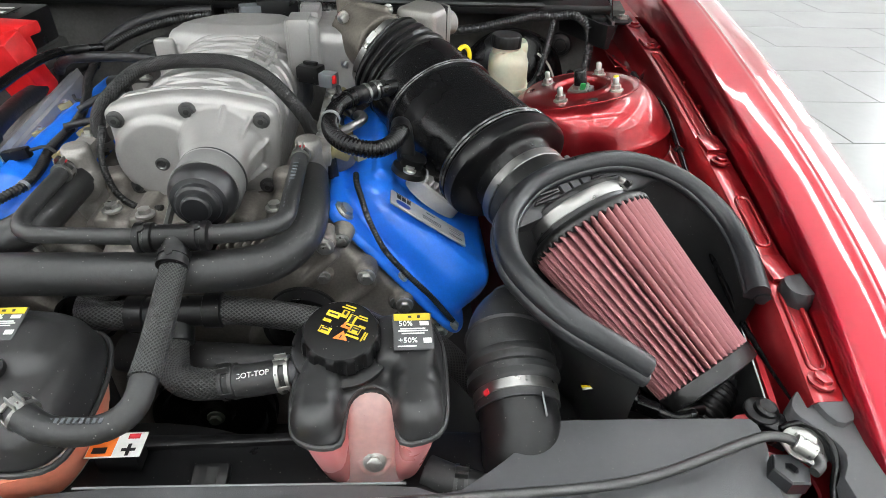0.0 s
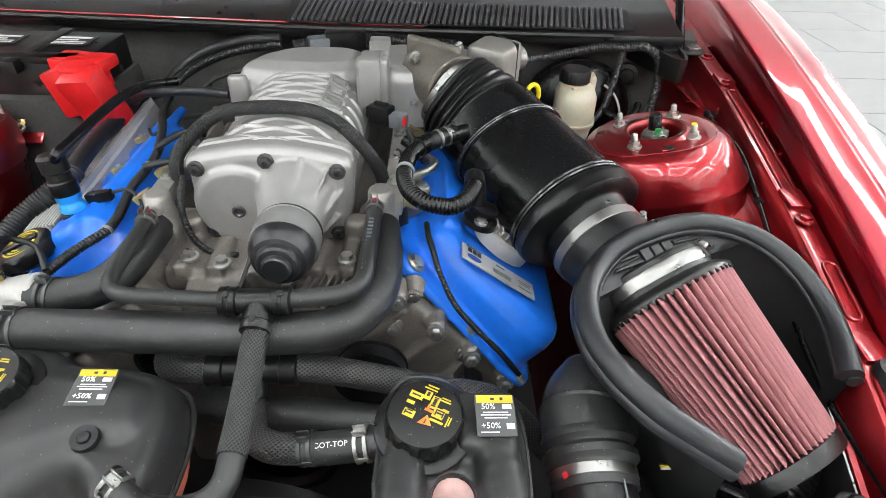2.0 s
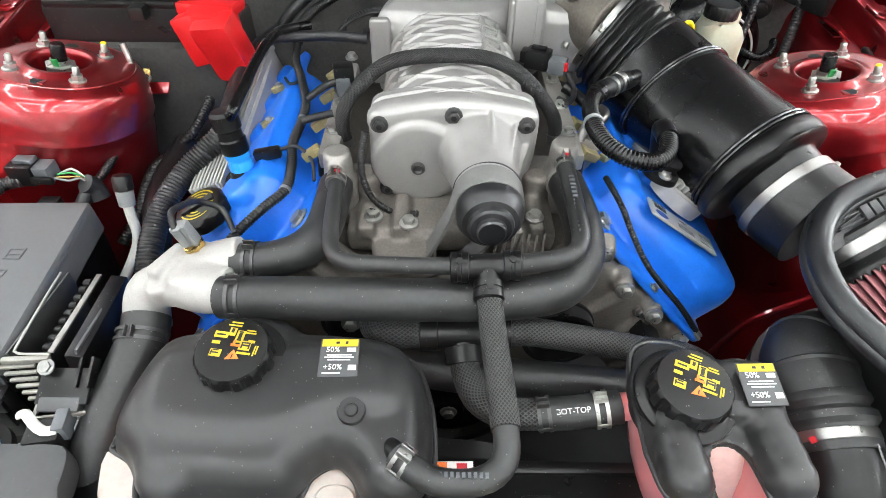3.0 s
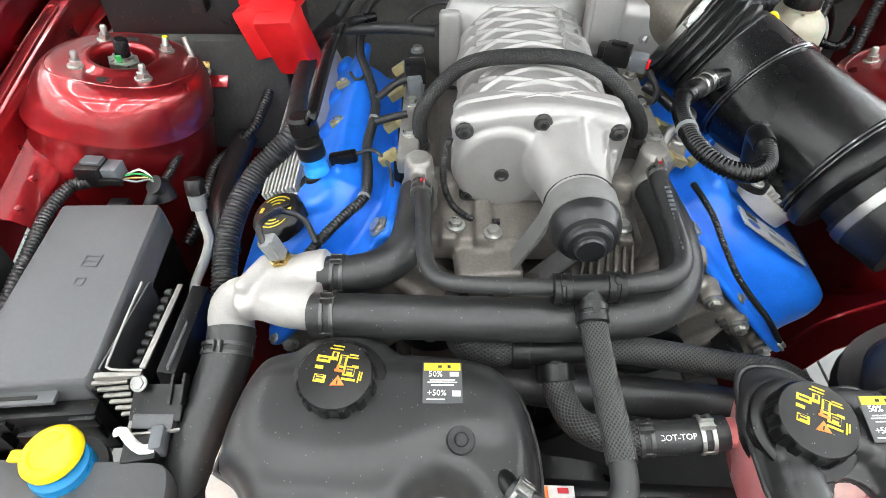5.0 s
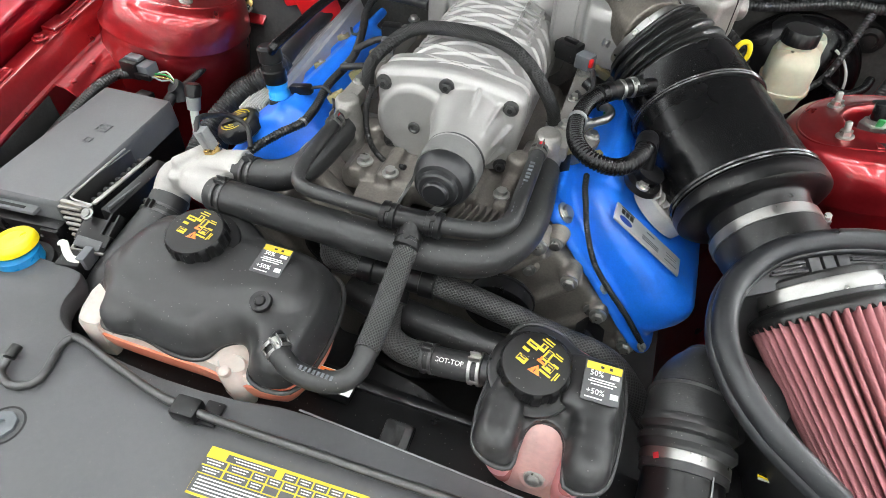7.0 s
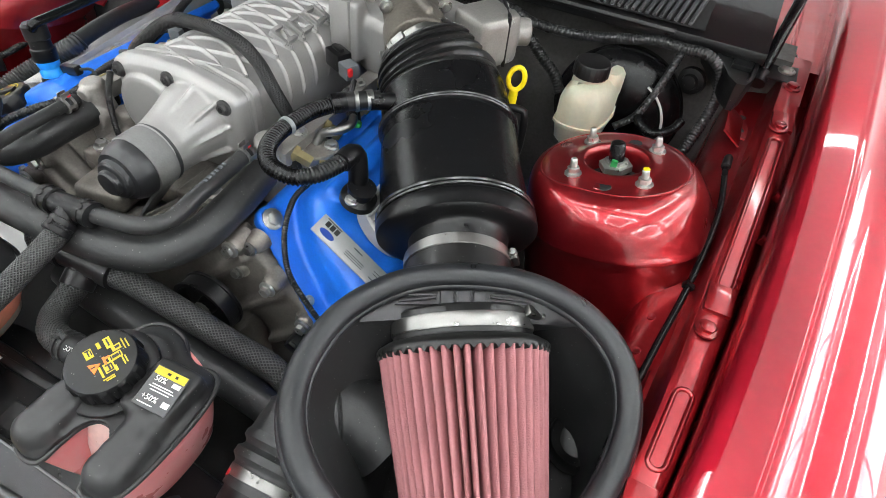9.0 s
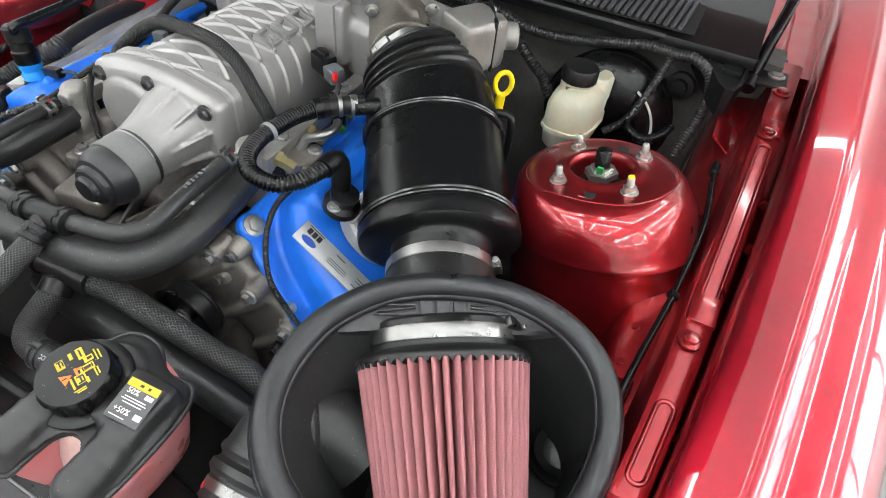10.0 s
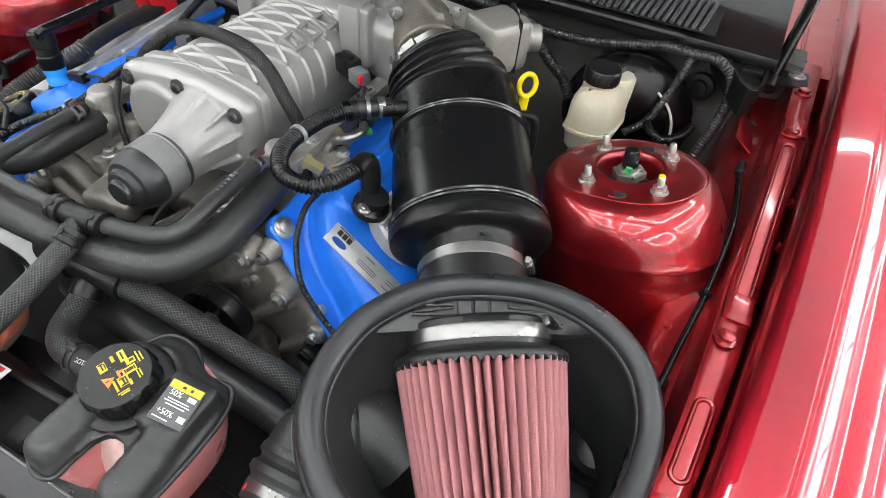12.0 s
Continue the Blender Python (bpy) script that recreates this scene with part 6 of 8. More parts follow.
def lower_harness():
    ob = thing("coolant_branch", (0.02, -0.4, 0.80), "sleeved black coolant branch with plastic tee", "hose")
    bm = bmesh.new()
    tube(bm, [(-0.03, -0.389, 0.829), (0.056, -0.386, 0.829)], 0.0165, n=20)
    tube(bm, [(0.009, -0.385, 0.826), (0.0105, -0.395, 0.818), (0.012, -0.408, 0.809)], 0.0165, n=20)
    t = part("tee", bm, BLACK, ob)
    for c, a in (((-0.026, -0.389, 0.829), X), ((0.051, -0.386, 0.829), X), ((0.0118, -0.404, 0.811), V((0.1, -0.85, -0.5)))):
        part("collar", lathe(bmesh.new(), V(c) - V(a).normalized() * 0.009, a, ((0, 0.017), (0.001, 0.0192), (0.018, 0.0192), (0.019, 0.017)), 24), BLACK, t)
    part("left_hose", tube(bmesh.new(), [(-0.03, -0.389, 0.829), (-0.06, -0.389, 0.826), (-0.083, -0.376, 0.820), (-0.09, -0.345, 0.816), (-0.09, -0.30, 0.80)], 0.0155, n=22), BRAID, ob, "black woven sleeve")
    part("right_hose", tube(bmesh.new(), [(0.056, -0.386, 0.829), (0.088, -0.383, 0.823), (0.145, -0.381, 0.808), (0.208, -0.379, 0.789), (0.281, -0.378, 0.766), (0.345, -0.40, 0.705)], 0.0155, n=22), BRAID, ob, "black woven sleeve")
    part("down_hose", tube(bmesh.new(), [(0.012, -0.404, 0.810), (0.0146, -0.4253, 0.805), (0.026, -0.454, 0.804), (0.050, -0.472, 0.810), (0.085, -0.4785, 0.818)], 0.0155, n=22), BRAID, ob, "black woven sleeve")
    part("end_hose", tube(bmesh.new(), [(0.080, -0.478, 0.817), (0.109, -0.479, 0.821), (0.157, -0.477, 0.829)], 0.0160, n=22), HOSE, ob)
    clip_clamp(ob, (0.139, -0.4778, 0.826), V((1, 0, 0.2)), 0.0172, ZINC)
    clip_clamp(ob, (0.086, -0.4785, 0.8185), V((1, 0, 0.2)), 0.0162, DARKSTEEL)
    m = plane_at((0.110, -0.4862, 0.8360), V((0.97, -0.03, 0.23)), V((-0.2, -0.42, 0.88)))
    letters("BOT-TOP", 0.0075, m, WHITE_INK, ob, label="white stencilled hose marking")
    part("lower_pipe", tube(bmesh.new(), [(-0.06, -0.38, 0.765), (0.0, -0.390, 0.76), (0.10, -0.397, 0.755), (0.19, -0.398, 0.742), (0.28, -0.40, 0.72)], 0.022, n=22), HOSE, ob)


lower_harness()


def btm_hose():
    ob = thing("drain_hose", (0.31, -0.56, 0.72), "black rubber hose with clamp below the small tank", "hose")
    part("hose", tube(bmesh.new(), [(0.27, -0.55, 0.765), (0.30, -0.565, 0.765), (0.36, -0.58, 0.755), (0.42, -0.58, 0.73)], 0.017, n=20), HOSE, ob)
    clip_clamp(ob, (0.30, -0.565, 0.765), V((1, -0.2, 0)), 0.0182, DARKSTEEL)
    m = plane_at((0.335, -0.583, 0.7755), V((1, -0.2, -0.12)), V((0, -0.4, 0.9)))
    letters("BOT BTM", 0.009, m, PALECONN, ob)


btm_hose()


def thermostat_housing():
    ob = thing("thermostat_housing", (-0.29, -0.35, 0.80), "pale cast alloy thermostat housing with brass sensor", "thermostat housing", move=(0.006, 0.006, 0.004))
    bm = bmesh.new()
    tube(bm, [(-0.235, -0.374, 0.866), (-0.265, -0.37, 0.862), (-0.30, -0.355, 0.855), (-0.33, -0.352, 0.845), (-0.338, -0.362, 0.828), (-0.335, -0.38, 0.81)], 0.024, n=24)
    tube(bm, [(-0.23, -0.330, 0.874), (-0.26, -0.333, 0.868), (-0.285, -0.345, 0.86)], 0.022, n=24)
    box(bm, (-0.268, -0.350, 0.862), (0.05, 0.07, 0.042), rot("Z", -12), 0.01)
    box(bm, (-0.305, -0.345, 0.868), (0.016, 0.05, 0.04), rot("Z", -25), 0.005)
    lathe(bm, (-0.278, -0.328, 0.865), V((0, -0.15, 1)), ((0, 0.016), (0.018, 0.015)), 20)
    lathe(bm, (-0.312, -0.367, 0.855), V((0, -0.3, 1)), ((0, 0.012), (0.018, 0.011)), 16)
    soften(part("casting", bm, ALLOY_PALE, ob), 0.0025, 6)
    s = part("sensor", lathe(bmesh.new(), (-0.278, -0.328, 0.880), V((-0.25, -0.1, 1)), ((0, 0.0105), (0.006, 0.0105), (0.007, 0.012), (0.012, 0.012), (0.013, 0.008)), 6), BRASS, ob, "brass temperature sensor")
    up = V((-0.25, -0.1, 1)).normalized()
    part("connector", box(bmesh.new(), V((-0.278, -0.328, 0.880)) + up * 0.026, (0.018, 0.014, 0.03), plane_at((0, 0, 0), X, up), 0.003), PALECONN, ob, "grey sensor connector")
    part("latch", box(bmesh.new(), V((-0.278, -0.336, 0.880)) + up * 0.028, (0.008, 0.004, 0.024), plane_at((0, 0, 0), X, up), 0.001), PALECONN, ob)
    part("outlet_hose", tube(bmesh.new(), [(-0.336, -0.372, 0.822), (-0.336, -0.395, 0.812), (-0.345, -0.45, 0.793), (-0.357, -0.50, 0.765), (-0.365, -0.54, 0.72), (-0.365, -0.56, 0.66)], 0.025, n=26), HOSE, ob, "thick black hose")
    clip_clamp(ob, (-0.337, -0.393, 0.8125), V((0, -0.9, -0.4)), 0.026, DARKSTEEL)


thermostat_housing()


# ---------------------------------------------------------------- front panel
def front_panel():
    ob = thing("radiator_cover", (0, -0.75, 0.76), "grained dark grey plastic radiator cover panel", "radiator cover", move=(0, 0.004, 0.006))
    out = [(-0.64, -1.0), (0.55, -1.0), (0.556, -0.75), (0.566, -0.60), (0.582, -0.568), (0.583, -0.541), (0.565, -0.538), (0.42, -0.533), (0.384, -0.533), (0.365, -0.55), (0.325, -0.58), (0.285, -0.604), (0.25, -0.590), (0.10, -0.584), (-0.02, -0.580), (-0.1, -0.595), (-0.20, -0.598), (-0.29, -0.588), (-0.325, -0.578), (-0.346, -0.556), (-0.350, -0.525), (-0.358, -0.510), (-0.375, -0.507), (-0.43, -0.507), (-0.64, -0.507)]
    bm = bmesh.new()
    slab(bm, out, ((0.775, 0.0), (0.798, 0.0), (0.802, 0.0015), (0.803, 0.004)), None, 1)
    part("panel", bm, GREY, ob)
    bm = bmesh.new()
    box(bm, (0.16, -0.76, 0.804), (0.16, 0.20, 0.006), None, 0.002)
    part("raised_field", bm, GREY, ob)
    part("lip", tube(bmesh.new(), [(-0.02, -0.5805, 0.801), (0.1, -0.5845, 0.801), (0.25, -0.590, 0.801)], 0.0012, n=8, step=0.05), PALECONN, ob, "thin pale line along the rear edge")
    # push clip in its round well
    w = part("well", lathe(bmesh.new(), (-0.283, -0.697, 0.8005), Z, ((0, 0.021), (0.003, 0.021), (0.003, 0.019), (0.001, 0.0185)), 32), DARK, ob)
    part("push_clip", lathe(bmesh.new(), (-0.283, -0.697, 0.801), Z, ((0, 0.0145), (0.006, 0.0145), (0.007, 0.012), (0.007, 0.005), (0.004, 0.004)), 8), GREYCONN, ob, "grey push clip")
    return ob


front_panel()


def fan_shroud():
    ob = thing("fan_shroud", (0.05, -0.5, 0.5), "black plastic fan shroud behind the radiator", "fan shroud")
    bm = bmesh.new()
    out = [(-0.42, -0.64), (0.45, -0.64), (0.45, -0.53), (0.30, -0.50), (0.10, -0.497), (-0.06, -0.490), (-0.25, -0.49), (-0.42, -0.52)]
    slab(bm, out, ((0.40, 0.0), (0.755, 0.0), (0.768, 0.004), (0.771, 0.010)), None, 1)
    part("body", bm, BLACK, ob)
    bm = bmesh.new()
    box(bm, (0.077, -0.556, 0.774), (0.032, 0.034, 0.012), rot("X", 10), 0.004)
    part("latch_tower", bm, BLACK, ob)
    part("slot", box(bmesh.new(), (0.079, -0.556, 0.7797), (0.010, 0.022, 0.002), rot("X", 10)), DARK, ob)
    part("ridge", box(bmesh.new(), (0.05, -0.512, 0.771), (0.42, 0.01, 0.012), None, 0.003), BLACK, ob)
    m = plane_at((-0.006, -0.528, 0.796), V((1, 0.0, 0.0)), V((0, 0, 1)))
    part("sticker_foot", box(bmesh.new(), (-0.006, -0.528, 0.7825), (0.036, 0.020, 0.026), None, 0.002), BLACK, ob)
    r = m.to_3x3().to_4x4()
    part("sticker", box(bmesh.new(), m @ V((0, 0, 0)), (0.047, 0.026, 0.001), r, 0.0004, 1), WHITE_INK, ob, "orange and white fan warning sticker")
    t = m @ Matrix.Translation((0, 0, 0.0006))
    part("orange_field", bars(bmesh.new(), t, [(-0.0115, 0, 0.0215, 0.0235)]), ORANGE_INK, ob)
    marks("dark_mark", t @ Matrix.Translation((0, 0, 0.0004)), [(-0.0125, 0.006, 0.008, 0.006), (-0.0125, -0.006, 0.012, 0.006), (0.012, -0.006, 0.003, 0.012), (0.012, -0.006, 0.012, 0.003)], BLACK_INK, ob)
    part("red_mark", bars(bmesh.new(), t @ Matrix.Translation((0, 0, 0.0004)), [(0.013, 0.008, 0.010, 0.005)]), RED_INK, ob)
    # cooling fan below
    part("fan_ring", lathe(bmesh.new(), (-0.02, -0.49, 0.55), Y, ((0, 0.19), (0.03, 0.19), (0.03, 0.175), (0, 0.175)), 48), BLACK, ob)


fan_shroud()


def caution_label():
    ob = thing("service_label", (0.0, -0.66, 0.804), "yellow and grey service label on the radiator cover", "label", move=(0.018, 0.006, 0.0105))
    m = plane_at((-0.008, -0.667, 0.8042), V((0.99, 0.045, 0)), Z)
    r = m.to_3x3().to_4x4()
    part("sheet", box(bmesh.new(), m @ V((-0.004, 0, 0)), (0.162, 0.046, 0.0009), r), YELLOW_INK, ob)
    t = m @ Matrix.Translation((0, 0, 0.0005))
    cells = [(-0.040, 0.0165, 0.05, 0.0065)] + [(0.0 + 0.0155 * j, 0.0165, 0.0135, 0.0065) for j in range(5)]
    cells += [(-0.0735 + 0.026 * j, 0.0085, 0.0235, 0.0065) for j in range(2)] + [(-0.027 + 0.0155 * j, 0.0085, 0.0135, 0.0065) for j in range(7)]
    cells += [(-0.0735 + 0.026 * j, 0.0005, 0.0235, 0.0065) for j in range(2)] + [(-0.027 + 0.0155 * j, 0.0005, 0.0135, 0.0065) for j in range(7)]
    cells += [(-0.042, -0.0125, 0.085, 0.017)] + [(0.0095 + 0.0155 * j, -0.0075, 0.0135, 0.0065) for j in range(4)] + [(0.0095 + 0.0155 * j, -0.0155, 0.0135, 0.0065) for j in range(4)]
    for c in cells:
        part("cell", bars(bmesh.new(), t, [c]), LABELGREY, ob)
    lines = [(-0.042, -0.0065 - 0.003 * k, 0.078, 0.0012) for k in range(5)]
    for x, y, w, h in cells[:18]:
        lines += [(x, y + 0.0014, w * 0.75, 0.0009), (x, y - 0.0012, w * 0.6, 0.0009)]
    tagged(part("fine_print", bars(bmesh.new(), t @ Matrix.Translation((0, 0, 0.0003)), lines), WHITE_INK, ob), kind="stuff")
    t2 = m @ Matrix.Translation((0.098, -0.006, 0.0))
    part("orange_sheet", box(bmesh.new(), t2 @ V((0, 0.010, 0)), (0.046, 0.022, 0.0009), r), ORANGE_INK_Y, ob)
    part("white_sheet", box(bmesh.new(), t2 @ V((0, -0.013, 0)), (0.046, 0.024, 0.0009), r), WHITE_INK, ob)
    marks("dark_mark", t2 @ Matrix.Translation((0, 0, 0.0005)), [(-0.01, 0.010, 0.007, 0.006), (0.01, 0.010, 0.010, 0.007), (-0.008, -0.013, 0.012, 0.006), (0.01, -0.015, 0.014, 0.01)], BLACK_INK, ob)


ORANGE_INK_Y = shader("amber_ink", (0.85, 0.40, 0.01), 0.5, vary=0.06, scale=50)
caution_label()


def prop_rod():
    ob = thing("hood_prop_rod", (0.2, -0.62, 0.803), "black steel hood prop rod lying in its clip", "prop rod")
    part("rod", tube(bmesh.new(), [(0.588, -0.5765, 0.8285), (0.578, -0.572, 0.8285), (0.5635, -0.571, 0.827), (0.5413, -0.5762, 0.8245), (0.4351, -0.603, 0.82), (0.2999, -0.6095, 0.82), (0.1822, -0.613, 0.822), (0.0499, -0.617, 0.822), (-0.119, -0.62, 0.822), (-0.205, -0.606, 0.818), (-0.28, -0.588, 0.815), (-0.294, -0.589, 0.814), (-0.297, -0.602, 0.814), (-0.288, -0.632, 0.813), (-0.291, -0.649, 0.813), (-0.31, -0.657, 0.813), (-0.33, -0.649, 0.814), (-0.334, -0.635, 0.816)], 0.0045, n=12, step=0.01), DARKSTEEL, ob)
    c = part("clip", box(bmesh.new(), (-0.119, -0.620, 0.820), (0.028, 0.022, 0.018), rot("Z", 4), 0.004), BLACK, ob, "black rod clip")
    part("clip_wing", box(bmesh.new(), (-0.097, -0.614, 0.814), (0.02, 0.026, 0.006), rot("Z", 4), 0.002), BLACK, ob)
    part("rod_tip", tube(bmesh.new(), [(-0.334, -0.633, 0.816), (-0.337, -0.619, 0.817)], 0.006, n=12), RUBBER, ob)
    part("rod_end", tube(bmesh.new(), [(0.586, -0.5755, 0.8285), (0.596, -0.582, 0.8265), (0.6035, -0.590, 0.825), (0.602, -0.599, 0.824), (0.593, -0.605, 0.823)], 0.0046, n=12, step=0.003), DARKSTEEL, ob)
    part("pivot_plate", slab(bmesh.new(), [(0.590, -0.560), (0.618, -0.560), (0.624, -0.586), (0.608, -0.594), (0.593, -0.578)], ((0.809, 0.0), (0.8115, 0.0), (0.813, 0.001)), None, 1), CLAMP, ob)
    part("pivot_sleeve", tube(bmesh.new(), [(0.590, -0.578, 0.8285), (0.6025, -0.5885, 0.8255)], 0.0075, n=16), ZINC, ob)
    bolt(ob, (0.607, -0.571, 0.814), V((-0.05, -0.15, 1)), ZINC, 0.0095, 0.009)
    part("washer", lathe(bmesh.new(), (0.607, -0.571, 0.8125), V((-0.05, -0.15, 1)), ((0, 0.0175), (0.0022, 0.0175), (0.003, 0.0165)), 32), ZINC, ob)
    return ob


prop_rod()


def hood_bumper():
    ob = thing("hood_stop", (0.588, -0.61, 0.785), "black rubber hood stop screwed into the front panel", "hood stop", move=(-0.01, 0.012, 0.003))
    up = V((0.10, 0.06, 1)).normalized()
    c = V((0.585, -0.612, 0.786))
    prof = [(0, 0.0145)]
    for k in range(6):
        prof += [(0.0015 + 0.0026 * k, 0.0162), (0.0028 + 0.0026 * k, 0.0146)]
    part("thread", lathe(bmesh.new(), c, up, prof, 28), DARKSTEEL, ob)
    part("head", lathe(bmesh.new(), c + up * 0.017, up, ((0, 0.0165), (0.001, 0.0175), (0.013, 0.0175), (0.0145, 0.016), (0.0145, 0.006), (0.009, 0.0055), (0.009, 0.0005)), 6), SEAL, ob, "dark grey hex head with a socket", 25)


hood_bumper()


def headlamp_shield():
    out = [(0.645, -0.525), (0.624, -0.543), (0.620, -0.558), (0.630, -0.572), (0.641, -0.592), (0.640, -0.606), (0.618, -0.63), (0.63, -0.72), (0.72, -0.72), (0.695, -0.60), (0.682, -0.528)]
    ob = thing("headlamp_shield", (0.66, -0.6, 0.80), "grained dark grey plastic shield beside the fender", "shield", move=(-0.01, 0.012, 0.003))
    part("plate", slab(bmesh.new(), out, ((0.800, 0.0), (0.818, 0.0), (0.8215, 0.0012), (0.822, 0.003)), None, 1), GREY, ob)
    part("raised_step", slab(bmesh.new(), [(0.645, -0.526), (0.642, -0.56), (0.651, -0.578), (0.673, -0.57), (0.682, -0.53)], ((0.815, 0.0), (0.828, 0.001), (0.8295, 0.003)), None, 1), GREY, ob)
    bm = bmesh.new()
    slab(bm, [(0.565, -0.58), (0.575, -0.545), (0.60, -0.530), (0.66, -0.535), (0.66, -0.68), (0.565, -0.68)], ((0.70, 0.0), (0.778, 0.0), (0.783, 0.003), (0.784, 0.006)), None, 1)
    ob = thing("front_crossmember", (0.61, -0.6, 0.70), "red painted front crossmember corner", "body panel", move=(-0.01, 0.012, 0.003))
    part("sheet", bm, RED_IN, ob)
    part("dish", lathe(bmesh.new(), (0.592, -0.606, 0.784), Z, ((0, 0.040), (0.002, 0.0385), (0.0022, 0.034), (0.0, 0.032)), 40), RED_IN, ob)
    part("hole", lathe(bmesh.new(), (0.592, -0.584, 0.7845), Z, ((0, 0.0095), (0.0008, 0.009)), 20), DARK, ob)
    ob = thing("push_clip", (0.607, -0.549, 0.78), "black push clip on a small bracket", "clip", move=(-0.01, 0.012, 0.003))
    part("bracket", box(bmesh.new(), (0.611, -0.552, 0.795), (0.036, 0.026, 0.022), rot("Z", -42), 0.003), GLOSSBLACK, ob)
    part("seat", lathe(bmesh.new(), (0.603, -0.541, 0.803), Z, ((0, 0.016), (0.004, 0.016), (0.005, 0.014)), 24), BLACK, ob)
    part("head", lathe(bmesh.new(), (0.606, -0.541, 0.807), V((0.1, -0.1, 1)), ((0, 0.011), (0.005, 0.011), (0.007, 0.008), (0.006, 0.004)), 24), BLACK, ob)
    wire_loop = thing("lamp_lead", (0.63, -0.57, 0.78), "black cable looping beside the prop pivot", "cable", move=(-0.01, 0.012, 0.003))
    part("sheath", tube(bmesh.new(), [(0.611, -0.562, 0.806), (0.625, -0.563, 0.815), (0.634, -0.573, 0.818), (0.637, -0.59, 0.818), (0.633, -0.607, 0.812), (0.624, -0.622, 0.805), (0.615, -0.65, 0.79)], 0.0034, n=12), GLOSSBLACK, wire_loop)


headlamp_shield()

# ---------------------------------------------------------------- passenger side
def fuse_box():
    ob = thing("fuse_box", (-0.51, -0.32, 0.70), "dark grey plastic fuse box with a flat lid", "fuse box")
    out = [(-0.580, -0.438), (-0.574, -0.444), (-0.458, -0.434), (-0.452, -0.428), (-0.472, -0.179), (-0.478, -0.173), (-0.594, -0.176), (-0.600, -0.182)]
    bm = bmesh.new()
    slab(bm, out, ((0.79, -0.003), (0.822, -0.001), (0.829, 0.0), (0.832, 0.003)), None, 0)
    part("lid", bm, BOXGREY, ob, "flat grained lid")
    bm = bmesh.new()
    slab(bm, out, ((0.68, 0.004), (0.79, 0.0)), None, 0)
    part("body", bm, BLACK, ob)
    for x, y, a in ((-0.51, -0.466, 5), (-0.465, -0.455, 5), (-0.555, -0.468, 5)):
        part("latch", box(bmesh.new(), (x, y, 0.775), (0.03, 0.014, 0.03), rot("Z", a), 0.003), BLACK, ob)
    part("edge_shelf", box(bmesh.new(), (-0.530, -0.447, 0.816), (0.09, 0.016, 0.006), rot("Z", 5), 0.002), BOXGREY, ob)
    part("edge_slot", box(bmesh.new(), (-0.532, -0.449, 0.8192), (0.06, 0.004, 0.002), rot("Z", 5)), DARK, ob)
    part("skirt", box(bmesh.new(), (-0.513, -0.452, 0.77), (0.13, 0.018, 0.07), rot("Z", 5), 0.004), BLACK, ob)
    for x in (-0.545, -0.46):
        part("latch_loop", box(bmesh.new(), (x, -0.463 + 0.09 * (x + 0.513), 0.795), (0.026, 0.006, 0.016), rot("Z", 5), 0.002), BLACK, ob)
    part("rear_latch", box(bmesh.new(), (-0.532, -0.168, 0.82), (0.026, 0.018, 0.02), None, 0.003), BLACK, ob)
    bm = bmesh.new()
    for x, y, w, h in ((-0.518, -0.275, 0.018, 0.002), (-0.518, -0.283, 0.018, 0.002), (-0.518, -0.267, 0.018, 0.002), (-0.509, -0.275, 0.002, 0.018), (-0.527, -0.275, 0.002, 0.018), (-0.518, -0.302, 0.010, 0.002), (-0.518, -0.312, 0.010, 0.002), (-0.513, -0.307, 0.002, 0.010), (-0.523, -0.307, 0.002, 0.010)):
        box(bm, (x, y, 0.8325), (w, h, 0.0016))
    part("moulded_symbol", bm, BOXGREY, ob)
    for y in (-0.24, -0.30, -0.36, -0.42):
        part("side_tab", box(bmesh.new(), (-0.452 - 0.09 * (y + 0.45) , y, 0.80), (0.008, 0.03, 0.03), rot("Z", 5), 0.003), BLACK, ob)


